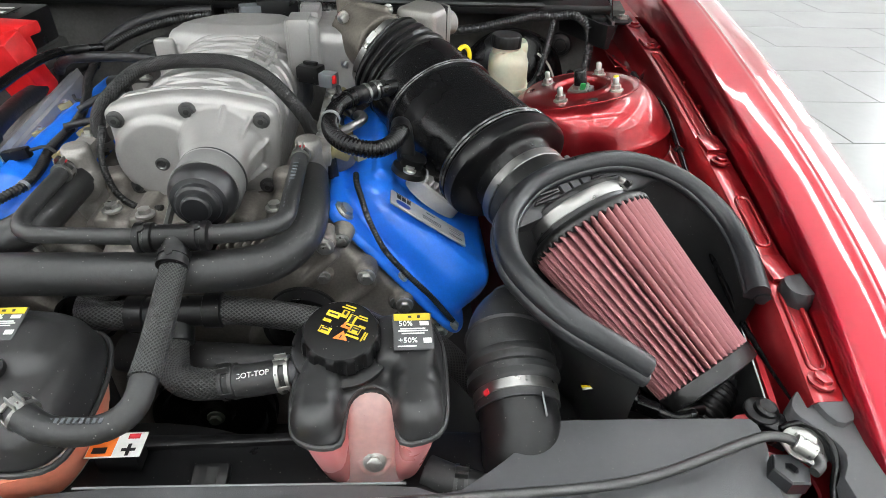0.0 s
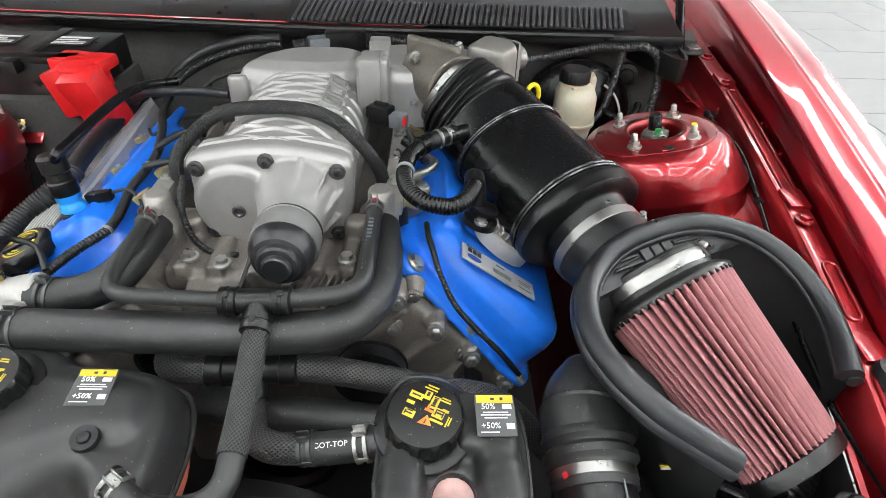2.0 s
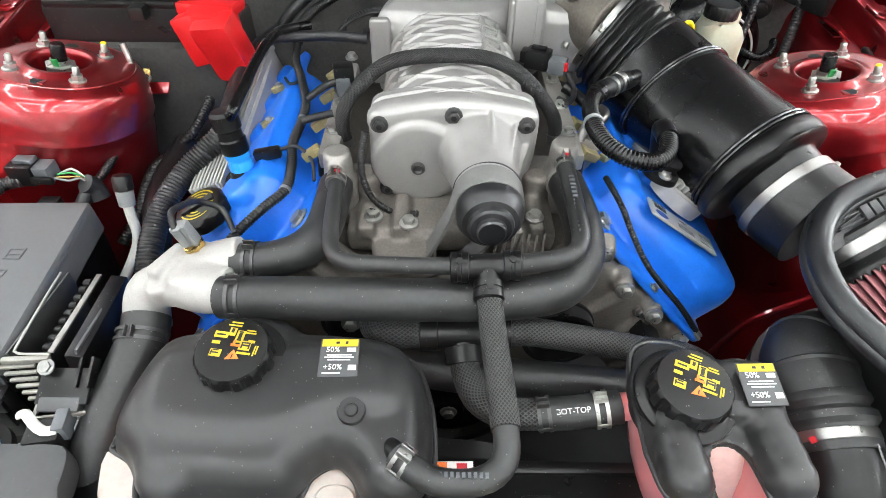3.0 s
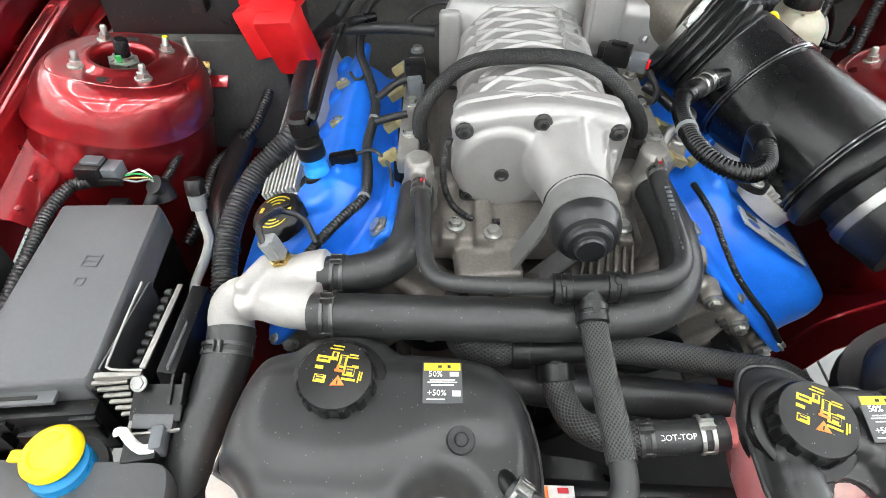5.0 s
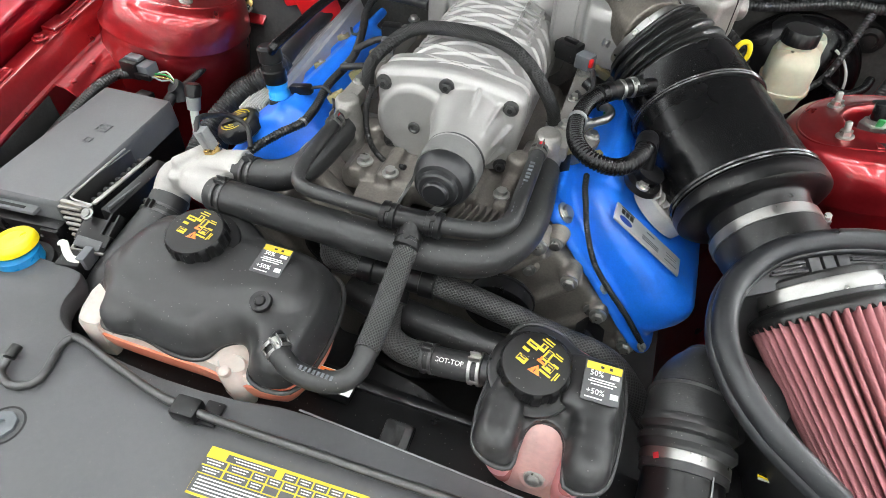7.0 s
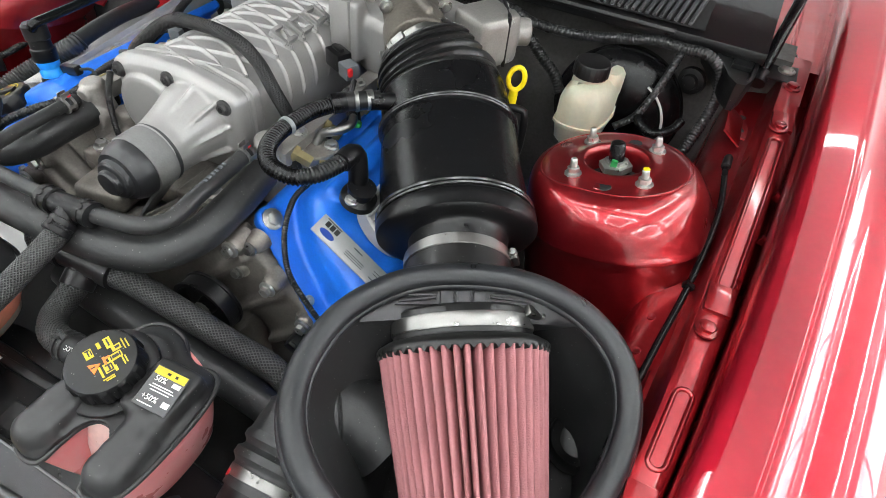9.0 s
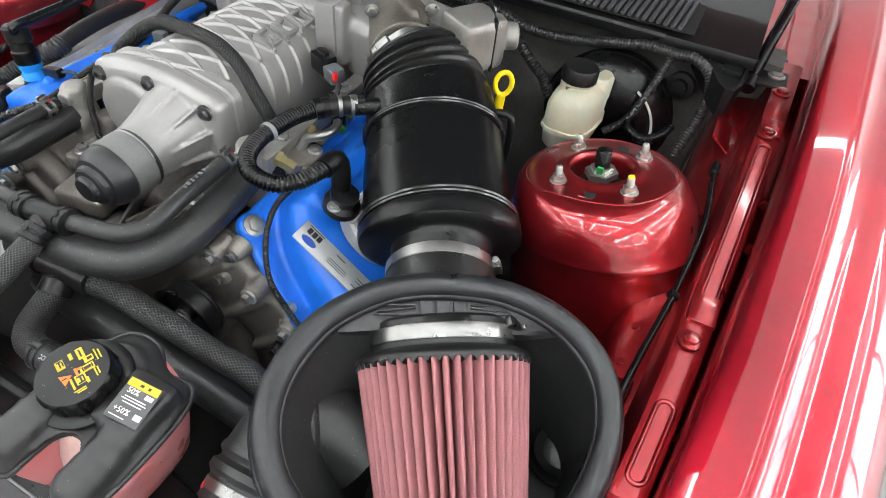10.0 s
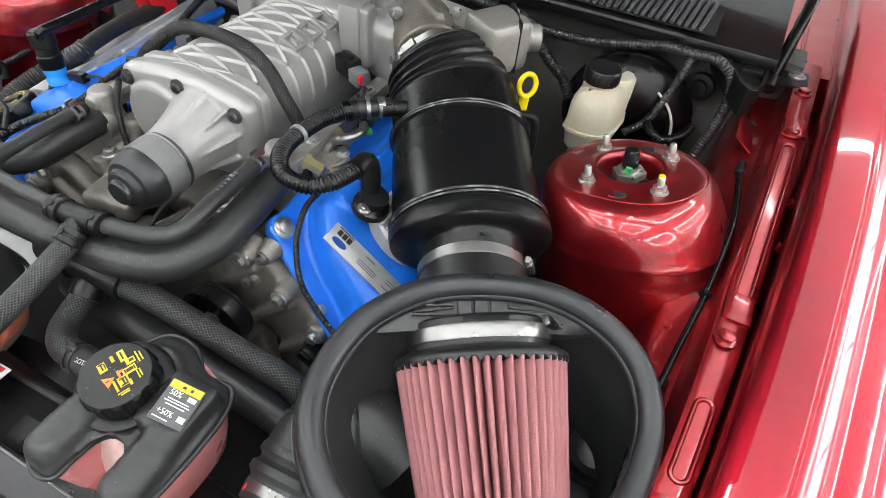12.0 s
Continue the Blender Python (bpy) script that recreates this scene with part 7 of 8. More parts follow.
def control_module():
    ob = thing("control_module", (-0.43, -0.35, 0.70), "black control module in a worn alloy bracket with fins", "control module", move=(0.021, -0.028, 0.028))
    # thin bracket wall with a bright edge, then the dark gap, then the finned module
    part("side_plate", box(bmesh.new(), (-0.457, -0.343, 0.768), (0.0025, 0.113, 0.092), rot("Z", -4), 0.0008), DARKSTEEL, ob)
    part("plate_edge", tube(bmesh.new(), [(-0.4605, -0.288, 0.8148), (-0.458, -0.34, 0.8149), (-0.4545, -0.392, 0.8150), (-0.452, -0.398, 0.8152), (-0.446, -0.4005, 0.8152), (-0.43, -0.4005, 0.8148), (-0.418, -0.3995, 0.814)], 0.0013, n=8, step=0.01), ALLOY_PALE, ob, "bright worn edge")
    part("module", box(bmesh.new(), (-0.403, -0.345, 0.762), (0.018, 0.112, 0.10), rot("Y", 8), 0.002), BLACK, ob)
    part("top_strip", box(bmesh.new(), (-0.4185, -0.343, 0.8125), (0.006, 0.108, 0.003), rot("Z", -1), 0.001), ALLOY, ob, "alloy strip along the fins")
    part("side_panel", box(bmesh.new(), (-0.399, -0.35, 0.793), (0.003, 0.10, 0.04), rot("Y", 14) @ rot("X", -6), 0.001), GREY, ob)
    for k in range(9):
        part("tooth", lathe(bmesh.new(), (-0.4255, -0.296 - 0.0112 * k, 0.806), -X, ((0, 0.0052), (0.007, 0.0048), (0.009, 0.003)), 12), BLACK, ob)
    # front plate with stepped fins, screw and shelf
    bm = bmesh.new()
    box(bm, (-0.4405, -0.4045, 0.811), (0.045, 0.006, 0.006), rot("Z", 4), 0.001)
    for k in range(6):
        box(bm, (-0.449 + 0.0035 * k, -0.409 - 0.004 * k, 0.806 - 0.0048 * k), (0.034 - 0.004 * k, 0.004, 0.0034), rot("Z", 6), 0.001)
    part("stepped_face", bm, ALLOY, ob, "stepped alloy face")
    bm = bmesh.new()
    box(bm, (-0.4265, -0.430, 0.782), (0.004, 0.055, 0.004), rot("X", 35) @ rot("Z", -12), 0.001)
    box(bm, (-0.402, -0.447, 0.779), (0.05, 0.003, 0.005), rot("Z", 8), 0.001)
    part("rim", bm, ALLOY, ob, "worn rim")
    part("shelf", box(bmesh.new(), (-0.402, -0.422, 0.792), (0.05, 0.035, 0.004), rot("X", 25), 0.001), BLACK, ob)
    part("shelf_pocket", box(bmesh.new(), (-0.403, -0.437, 0.782), (0.04, 0.014, 0.012), rot("X", 25), 0.002), GREY, ob)
    bolt(ob, (-0.419, -0.411, 0.808), V((0.05, -0.55, 1)), CLAMP, 0.0055, 0.004)
    for x in (-0.389, -0.378):
        part("rib", box(bmesh.new(), (x, -0.41, 0.797), (0.003, 0.03, 0.014), rot("X", 25), 0.001), BLACK, ob)
    # plug below with its pale lever
    part("connector", box(bmesh.new(), (-0.408, -0.464, 0.768), (0.032, 0.026, 0.03), rot("Z", 10), 0.003), BLACK, ob)
    part("connector_cap", box(bmesh.new(), (-0.411, -0.476, 0.765), (0.036, 0.014, 0.016), rot("Z", 10), 0.003), GREYCONN, ob)
    part("slot_block", box(bmesh.new(), (-0.394, -0.455, 0.778), (0.012, 0.024, 0.02), rot("Z", 10), 0.002), GREYCONN, ob)
    part("lock_lever", tube(bmesh.new(), [(-0.432, -0.453, 0.790), (-0.424, -0.453, 0.793), (-0.415, -0.461, 0.790), (-0.404, -0.467, 0.786), (-0.394, -0.464, 0.784)], 0.0048, n=10, flat=0.6), WHITEPLASTIC, ob, "pale lock lever")


def washer_filler():
    ob = thing("washer_filler", (-0.452, -0.51, 0.78), "yellow washer fluid cap on a blue filler neck", "washer filler", move=(-0.004, 0.001, -0.006))
    part("neck", lathe(bmesh.new(), (-0.446, -0.513, 0.78), Z, ((0, 0.026), (0.04, 0.027), (0.044, 0.026)), 32), BLUEPLASTIC, ob, "blue filler neck")
    part("grommet", lathe(bmesh.new(), (-0.448, -0.513, 0.797), Z, ((0, 0.038), (0.008, 0.037), (0.009, 0.028)), 32), DARK, ob)
    up = V((-0.10, -0.02, 1))
    part("cap", lathe(bmesh.new(), (-0.453, -0.505, 0.824), up, ((0, 0.026), (0.001, 0.0275), (0.007, 0.0275), (0.010, 0.026), (0.0125, 0.022), (0.0122, 0.018), (0.0105, 0.0165), (0.011, 0.011), (0.0095, 0.003)), 40), YELLOW, ob, "yellow snap cap")
    part("tab", box(bmesh.new(), (-0.483, -0.508, 0.828), (0.016, 0.012, 0.005), None, 0.003), YELLOW, ob)


def battery():
    ob = thing("battery", (-0.46, 0.23, 0.76), "black battery in an insulated box with a red terminal cover", "battery", move=(0.015, -0.05, 0.02))
    part("case", box(bmesh.new(), (-0.500, 0.235, 0.86), (0.25, 0.17, 0.21), None, 0.008), BLACK, ob)
    part("jacket", box(bmesh.new(), (-0.503, 0.232, 0.81), (0.274, 0.20, 0.20), None, 0.015), FELT, ob, "grey felt jacket")
    part("lid_ridge", box(bmesh.new(), (-0.500, 0.165, 0.966), (0.24, 0.03, 0.012), None, 0.004), BLACK, ob)
    part("strap", box(bmesh.new(), (-0.475, 0.225, 0.960), (0.022, 0.19, 0.02), None, 0.003), RUBBER, ob)
    for x in (-0.56, -0.44):
        part("white_sticker", box(bmesh.new(), (x, 0.255, 0.9665), (0.075, 0.05, 0.0012)), BLACK_INK, ob)
        marks("pale_bar", plane_at((x, 0.255, 0.967), X, Z), [(0, 0.016, 0.06, 0.009), (-0.01, 0.003, 0.045, 0.006), (0.0, -0.008, 0.06, 0.004), (0.0, -0.016, 0.06, 0.004)], WHITE_INK, ob)
    part("negative_post", lathe(bmesh.new(), (-0.60, 0.20, 0.962), Z, ((0, 0.012), (0.02, 0.011)), 16), ZINC, ob)
    part("terminal_clamp", box(bmesh.new(), (-0.60, 0.19, 0.972), (0.04, 0.05, 0.016), None, 0.004), ZINC, ob)
    bm = bmesh.new()
    box(bm, (-0.368, 0.14, 0.945), (0.065, 0.05, 0.05), rot("Z", -8) @ rot("X", 12), 0.008)
    box(bm, (-0.352, 0.125, 0.915), (0.060, 0.045, 0.10), rot("Z", -8) @ rot("X", 18) @ rot("Y", -8), 0.008)
    box(bm, (-0.395, 0.13, 0.925), (0.04, 0.03, 0.075), rot("Z", -8) @ rot("Y", -18), 0.006)
    box(bm, (-0.375, 0.165, 0.962), (0.09, 0.05, 0.02), rot("Z", -8), 0.006)
    part("terminal_cover", bm, REDPLASTIC, ob, "bright red plastic terminal cover")
    part("hold_down_rod", tube(bmesh.new(), [(-0.497, 0.105, 0.927), (-0.488, 0.095, 0.89), (-0.48, 0.085, 0.84)], 0.004, n=10), ZINC, ob)


def ground_lug():
    ob = thing("ground_stud", (-0.425, 0.01, 0.84), "zinc ground stud on a red bracket", "ground stud", move=(-0.045, 0.068, 0.012))
    part("bracket", box(bmesh.new(), (-0.425, 0.02, 0.862), (0.05, 0.05, 0.004), rot("X", 35), 0.001), RED_IN, ob)
    part("bracket_wall", box(bmesh.new(), (-0.44, 0.03, 0.82), (0.06, 0.004, 0.09), None, 0.001), RED_IN, ob)
    up = V((-0.1, -0.4, 1)).normalized()
    for k, d in enumerate((0.0, 0.026)):
        bolt(ob, V((-0.428, 0.002, 0.872)) + V((0.0, d, d * 0.7)), up, ZINC, 0.006, 0.008, "nut")
    part("lug", box(bmesh.new(), (-0.428, 0.008, 0.878), (0.012, 0.045, 0.002), rot("X", 35), 0.0005), BRASS, ob)


fuse_box()
control_module()
washer_filler()
battery()
ground_lug()


# ---------------------------------------------------------------- wiring
def wire(name, points, r, material, label, wave=0.0, pitch=0.005, n=12, cat="cable", step=0.008):
    return solo(name, tube(bmesh.new(), points, r, n=n, wave=wave, pitch=pitch, step=step), material, label, cat, sharp=70)


wire("ground_cable", [(-0.473, 0.070, 0.890), (-0.472, 0.050, 0.880), (-0.470, 0.0, 0.860), (-0.478, -0.055, 0.842), (-0.484, -0.10, 0.832), (-0.488, -0.13, 0.828)], 0.006, RUBBER, "black corrugated ground cable beside the tower", 0.0012, 0.004)
wire("battery_cable", [(-0.375, 0.118, 0.87), (-0.385, 0.10, 0.85), (-0.392, 0.06, 0.835), (-0.402, 0.02, 0.82), (-0.43, -0.01, 0.80), (-0.452, -0.03, 0.79), (-0.456, -0.07, 0.78), (-0.458, -0.11, 0.76), (-0.48, -0.145, 0.73)], 0.0085, RUBBER, "thick black battery cable running down the bay", 0.0015, 0.005)
wire("loom_tube", [(-0.42, 0.02, 0.80), (-0.425, -0.06, 0.79), (-0.42, -0.13, 0.78), (-0.40, -0.19, 0.76)], 0.018, RUBBER, "black loom tube beside the wheelhouse")
wire("loom_tube", [(-0.366, -0.32, 0.778), (-0.369, -0.275, 0.806), (-0.371, -0.234, 0.827), (-0.363, -0.187, 0.848), (-0.345, -0.1474, 0.865), (-0.325, -0.126, 0.879), (-0.306, -0.108, 0.892), (-0.301, -0.09, 0.899)], 0.0155, LOOM, "wide corrugated black loom tube over the valve cover", 0.0022, 0.0048, 20)
wire("loom_sleeve", [(-0.302, -0.100, 0.897), (-0.306, -0.051, 0.902), (-0.313, 0.01, 0.902), (-0.314, 0.074, 0.900), (-0.312, 0.147, 0.902), (-0.295, 0.22, 0.900)], 0.0128, TAPE, "taped black wiring loom over the valve cover", n=16)
wire("cover_loom", [(-0.260, -0.294, 0.860), (-0.240, -0.272, 0.874), (-0.219, -0.249, 0.884), (-0.1985, -0.222, 0.890), (-0.1985, -0.182, 0.892), (-0.204, -0.133, 0.898), (-0.200, -0.081, 0.903), (-0.202, -0.04, 0.907), (-0.218, 0.020, 0.912), (-0.234, 0.068, 0.918), (-0.236, 0.104, 0.928)], 0.0065, RUBBER, "corrugated black injector loom on the blue cover", 0.0012, 0.004, 12)
wire("coil_lead", [(-0.195, -0.105, 0.914), (-0.175, -0.10, 0.918), (-0.155, -0.095, 0.92)], 0.005, TAPE, "short black taped wiring lead")
wire("coil_lead", [(-0.197, -0.055, 0.918), (-0.17, -0.035, 0.93), (-0.145, -0.03, 0.934)], 0.005, TAPE, "short black taped wiring lead")
wire("rear_loom", [(-0.30, 0.12, 0.915), (-0.285, 0.10, 0.93), (-0.262, 0.085, 0.945), (-0.235, 0.078, 0.95), (-0.19, 0.078, 0.952), (-0.15, 0.076, 0.951), (-0.122, 0.072, 0.95)], 0.008, TAPE, "black taped loom crossing behind the blue cover")
for k in range(4):
    wire("loop_wire", [(-0.17 + 0.004 * k, 0.08, 0.952), (-0.155, 0.10 + 0.006 * k, 0.962), (-0.12, 0.135 + 0.005 * k, 0.965), (-0.085, 0.125, 0.962 + 0.003 * k), (-0.10, 0.10, 0.958), (-0.13, 0.088 - 0.003 * k, 0.955)], 0.0028, TAPE, "thin black wires looped behind the plenum", n=8)
wire("rear_loom", [(-0.236, 0.104, 0.928), (-0.240, 0.14, 0.935), (-0.225, 0.19, 0.945), (-0.19, 0.235, 0.955), (-0.14, 0.255, 0.965), (-0.08, 0.262, 0.972)], 0.0085, RUBBER, "corrugated black loom rising to the firewall", 0.0013, 0.005, 14)
wire("rear_loom", [(-0.295, 0.215, 0.900), (-0.27, 0.26, 0.925), (-0.225, 0.285, 0.95), (-0.16, 0.30, 0.965), (-0.09, 0.305, 0.97)], 0.010, TAPE, "black taped loom rising to the firewall", n=14)
wire("loop_wire", [(-0.246, 0.035, 0.905), (-0.237, 0.022, 0.902), (-0.225, 0.024, 0.905), (-0.222, 0.045, 0.911), (-0.232, 0.062, 0.915)], 0.0024, TAPE, "thin black wire looped on the blue cover", n=8)
wire("side_loom", [(-0.575, -0.142, 0.842), (-0.60, -0.150, 0.838), (-0.615, -0.19, 0.828), (-0.615, -0.25, 0.815), (-0.62, -0.31, 0.795), (-0.63, -0.36, 0.76)], 0.009, LOOM, "corrugated black loom beside the fuse box", 0.0016, 0.0048, 14)
wire("side_loom", [(-0.488, -0.13, 0.828), (-0.495, -0.145, 0.822), (-0.505, -0.162, 0.80), (-0.51, -0.165, 0.76)], 0.009, TAPE, "black taped loom knot by the fuse box", n=14)
wire("loom_knot", [(-0.492, -0.142, 0.838), (-0.487, -0.136, 0.826), (-0.482, -0.14, 0.81)], 0.013, TAPE, "black taped loom knot by the fuse box", n=14)
for k, mt in enumerate((WHITEPLASTIC, GREENCONN, BRASS, PALECONN)):
    wire("thin_wire", [(-0.528, -0.132 - 0.004 * k, 0.846 + 0.002 * (k % 2)), (-0.512, -0.127 - 0.005 * k, 0.851 - 0.003 * k), (-0.498, -0.132 - 0.002 * k, 0.844), (-0.489, -0.138, 0.834)], 0.0016, mt, "thin coloured wire from the connector", n=6)


def connector_block():
    ob = thing("wiring_connector", (-0.55, -0.137, 0.83), "large black multi-pin wiring connector", "connector", move=(-0.012, 0.004, 0.005))
    m = rot("Z", -3)
    part("body", box(bmesh.new(), (-0.557, -0.137, 0.846), (0.034, 0.03, 0.03), m, 0.003), BLACK, ob)
    part("plug", box(bmesh.new(), (-0.532, -0.137, 0.846), (0.024, 0.025, 0.024), m, 0.002), GREYCONN, ob)
    part("lock", box(bmesh.new(), (-0.553, -0.135, 0.863), (0.026, 0.016, 0.006), m, 0.002), GREYCONN, ob)
    part("latch", box(bmesh.new(), (-0.530, -0.153, 0.842), (0.03, 0.006, 0.01), m, 0.002), BLACK, ob)


connector_block()


def ac_line():
    ob = thing("refrigerant_line", (-0.41, -0.22, 0.74), "silver refrigerant line with a black service cap", "pipe", move=(-0.007, -0.003, 0.0))
    part("pipe", tube(bmesh.new(), [(-0.409, -0.185, 0.845), (-0.406, -0.194, 0.825), (-0.402, -0.205, 0.80), (-0.412, -0.218, 0.775), (-0.425, -0.24, 0.75), (-0.42, -0.26, 0.735)], 0.0065, n=14), ALLOY_PALE, ob)
    up = V((-0.02, 0.35, 1)).normalized()
    part("fitting", lathe(bmesh.new(), V((-0.409, -0.187, 0.838)), up, ((0, 0.0075), (0.001, 0.010), (0.02, 0.011), (0.022, 0.009)), 20), PALECONN, ob)
    part("cap", lathe(bmesh.new(), V((-0.409, -0.180, 0.858)), up, ((0, 0.011), (0.001, 0.0125), (0.017, 0.0125), (0.02, 0.010)), 8), BLACK, ob, "black plastic service cap")
    bolt(ob, (-0.418, -0.262, 0.742), Z, ZINC, 0.006, 0.01)


ac_line()


def pcv_left():
    """Blue-ringed crankcase vent fitting on the left cover."""
    ob = thing("vent_fitting", (-0.25, -0.19, 0.87), "black vent fitting with a bright blue ring on the cover", "vent fitting", move=(-0.012, 0.01, -0.003))
    up = V((-0.12, 0.10, 1)).normalized()
    c = V((-0.246, -0.190, 0.878))
    part("flange", slab(bmesh.new(), [(-0.024, -0.013), (0.012, -0.020), (0.026, -0.012), (0.020, 0.010), (-0.01, 0.02), (-0.026, 0.008)], ((0, 0), (0.006, 0), (0.008, 0.002)), plane_at(c, X, V((-0.25, -0.1, 1)))), BLACK, ob)
    bolt(ob, c + V((0.018, -0.012, 0.008)), V((-0.2, -0.1, 1)), ZINC, 0.0065, 0.007)
    part("stem", lathe(bmesh.new(), c, up, ((0.004, 0.018), (0.014, 0.016), (0.016, 0.0125)), 24), BLACK, ob)
    part("blue_ring", lathe(bmesh.new(), c + up * 0.014, up, ((0, 0.0125), (0.002, 0.015), (0.010, 0.015), (0.012, 0.0135), (0.016, 0.0135), (0.018, 0.015), (0.026, 0.0155), (0.028, 0.013)), 28), BLUECLIP, ob, "bright blue quick-connect ring")
    part("sleeve", lathe(bmesh.new(), c + up * 0.038, up, ((0, 0.015), (0.002, 0.0165), (0.018, 0.0165), (0.02, 0.0145), (0.03, 0.0145), (0.032, 0.0165), (0.05, 0.0165), (0.054, 0.013)), 28), BLACK, ob)
    q = c + up * 0.082
    part("pipe", tube(bmesh.new(), [q - up * 0.006, (-0.2425, -0.190, 0.972), (-0.2415, -0.165, 0.974), (-0.2425, -0.125, 0.974), (-0.2435, -0.06, 0.975), (-0.242, 0.01, 0.973), (-0.236, 0.06, 0.966), (-0.20, 0.09, 0.962)], 0.0066, n=16), GLOSSBLACK, ob)
    part("side_plug", box(bmesh.new(), c + V((0.03, 0.012, 0.03)), (0.034, 0.012, 0.014), rot("Y", -12), 0.003), BLACK, ob)
    part("side_lead", tube(bmesh.new(), [c + V((0.045, 0.014, 0.034)), c + V((0.065, 0.02, 0.036)), c + V((0.085, 0.005, 0.025)), c + V((0.09, -0.02, 0.012))], 0.0022, n=8), TAPE, ob)


pcv_left()


def sensor_lead():
    wire("sensor_lead", [(-0.284, -0.330, 0.92), (-0.290, -0.315, 0.930), (-0.287, -0.285, 0.918), (-0.283, -0.265, 0.905), (-0.262, -0.262, 0.892), (-0.245, -0.285, 0.876)], 0.0035, TAPE, "thin black sensor lead over the oil cap", n=10)


sensor_lead()


def pcv_right():
    ob = thing("vent_hose", (0.21, -0.16, 0.92), "corrugated black vent hose curling to the intake tube", "hose")
    part("rubber_end", tube(bmesh.new(), [(0.231, -0.066, 0.957), (0.215, -0.078, 0.957), (0.204, -0.088, 0.957), (0.190, -0.098, 0.956), (0.182, -0.108, 0.955)], 0.0122, n=20), RUBBER, ob)
    part("cuff", tube(bmesh.new(), [(0.196, -0.093, 0.9565), (0.183, -0.106, 0.955)], 0.0132, n=20), GLOSSBLACK, ob)
    band(ob, (0.220, -0.074, 0.957), V((0.75, 0.6, 0)), 0.0128, 0.009, CLAMP)
    band(ob, (0.207, -0.086, 0.957), V((0.75, 0.6, 0)), 0.0128, 0.005, CLAMP)
    part("corrugated_hose", tube(bmesh.new(), [(0.186, -0.103, 0.955), (0.177, -0.120, 0.955), (0.170, -0.140, 0.956), (0.166, -0.184, 0.957), (0.171, -0.2185, 0.957), (0.1845, -0.240, 0.955), (0.202, -0.248, 0.952), (0.224, -0.2425, 0.947), (0.241, -0.2265, 0.947), (0.2505, -0.202, 0.947), (0.252, -0.188, 0.946)], 0.0106, n=20, wave=0.0016, pitch=0.0042), GLOSSBLACK, ob, sharp=70)
    band(ob, (0.1662, -0.178, 0.957), V((0.06, 1, 0.0)), 0.0110, 0.006, PALECONN, None, "tie_band", "pale printed tie band")
    part("elbow", tube(bmesh.new(), [(0.2525, -0.192, 0.946), (0.253, -0.172, 0.946), (0.256, -0.165, 0.938), (0.259, -0.168, 0.915), (0.262, -0.175, 0.885)], 0.0125, n=18), BLACK, ob)
    part("flange", lathe(bmesh.new(), (0.263, -0.177, 0.882), V((0.3, 0, 1)), ((0, 0.024), (0.008, 0.023), (0.012, 0.016), (0.02, 0.0155), (0.021, 0.018), (0.025, 0.018), (0.026, 0.0145)), 28), BLACK, ob)
    bolt(ob, (0.264, -0.192, 0.893), V((0.2, -0.1, 1)), ZINC, 0.006, 0.006)


pcv_right()
ARCH = [(-0.1345, -0.135, 0.899), (-0.137, -0.135, 0.923), (-0.134, -0.125, 0.945), (-0.115, -0.111, 0.967), (-0.0855, -0.100, 0.989), (-0.051, -0.1, 1.000), (0.005, -0.105, 1.0055), (0.050, -0.112, 1.003), (0.084, -0.120, 0.988), (0.112, -0.130, 0.962), (0.130, -0.131, 0.933), (0.135, -0.128, 0.905)]
arch = thing("vacuum_hose", (0, -0.1, 0.9), "black braided hose arching over the supercharger", "hose")
part("sleeve", tube(bmesh.new(), ARCH, 0.0090, n=18), BRAID_FINE, arch, "fine black woven sleeve")
for k in (0, -1):
    q, r = V(ARCH[k]), V(ARCH[1 if k == 0 else -2])
    part("end_fitting", tube(bmesh.new(), [q - (r - q) * 0.1, q + (r - q) * 0.35], 0.0105, n=18), STEEL, arch, "crimped steel end fitting")
wire("cover_lead", [(0.194, -0.185, 0.884), (0.1965, -0.214, 0.886), (0.203, -0.240, 0.880), (0.2125, -0.264, 0.862), (0.231, -0.286, 0.833), (0.258, -0.294, 0.801), (0.290, -0.298, 0.765), (0.325, -0.300, 0.716)], 0.004, RUBBER, "thin corrugated black lead down the blue cover", 0.0008, 0.003, 10)
wire("snout_lead", [(-0.10, -0.196, 0.955), (-0.107, -0.205, 0.925), (-0.105, -0.212, 0.895), (-0.092, -0.222, 0.873), (-0.065, -0.232, 0.862), (-0.04, -0.235, 0.865)], 0.0045, RUBBER, "thin corrugated lead beside the front cover", 0.0008, 0.003, 10)


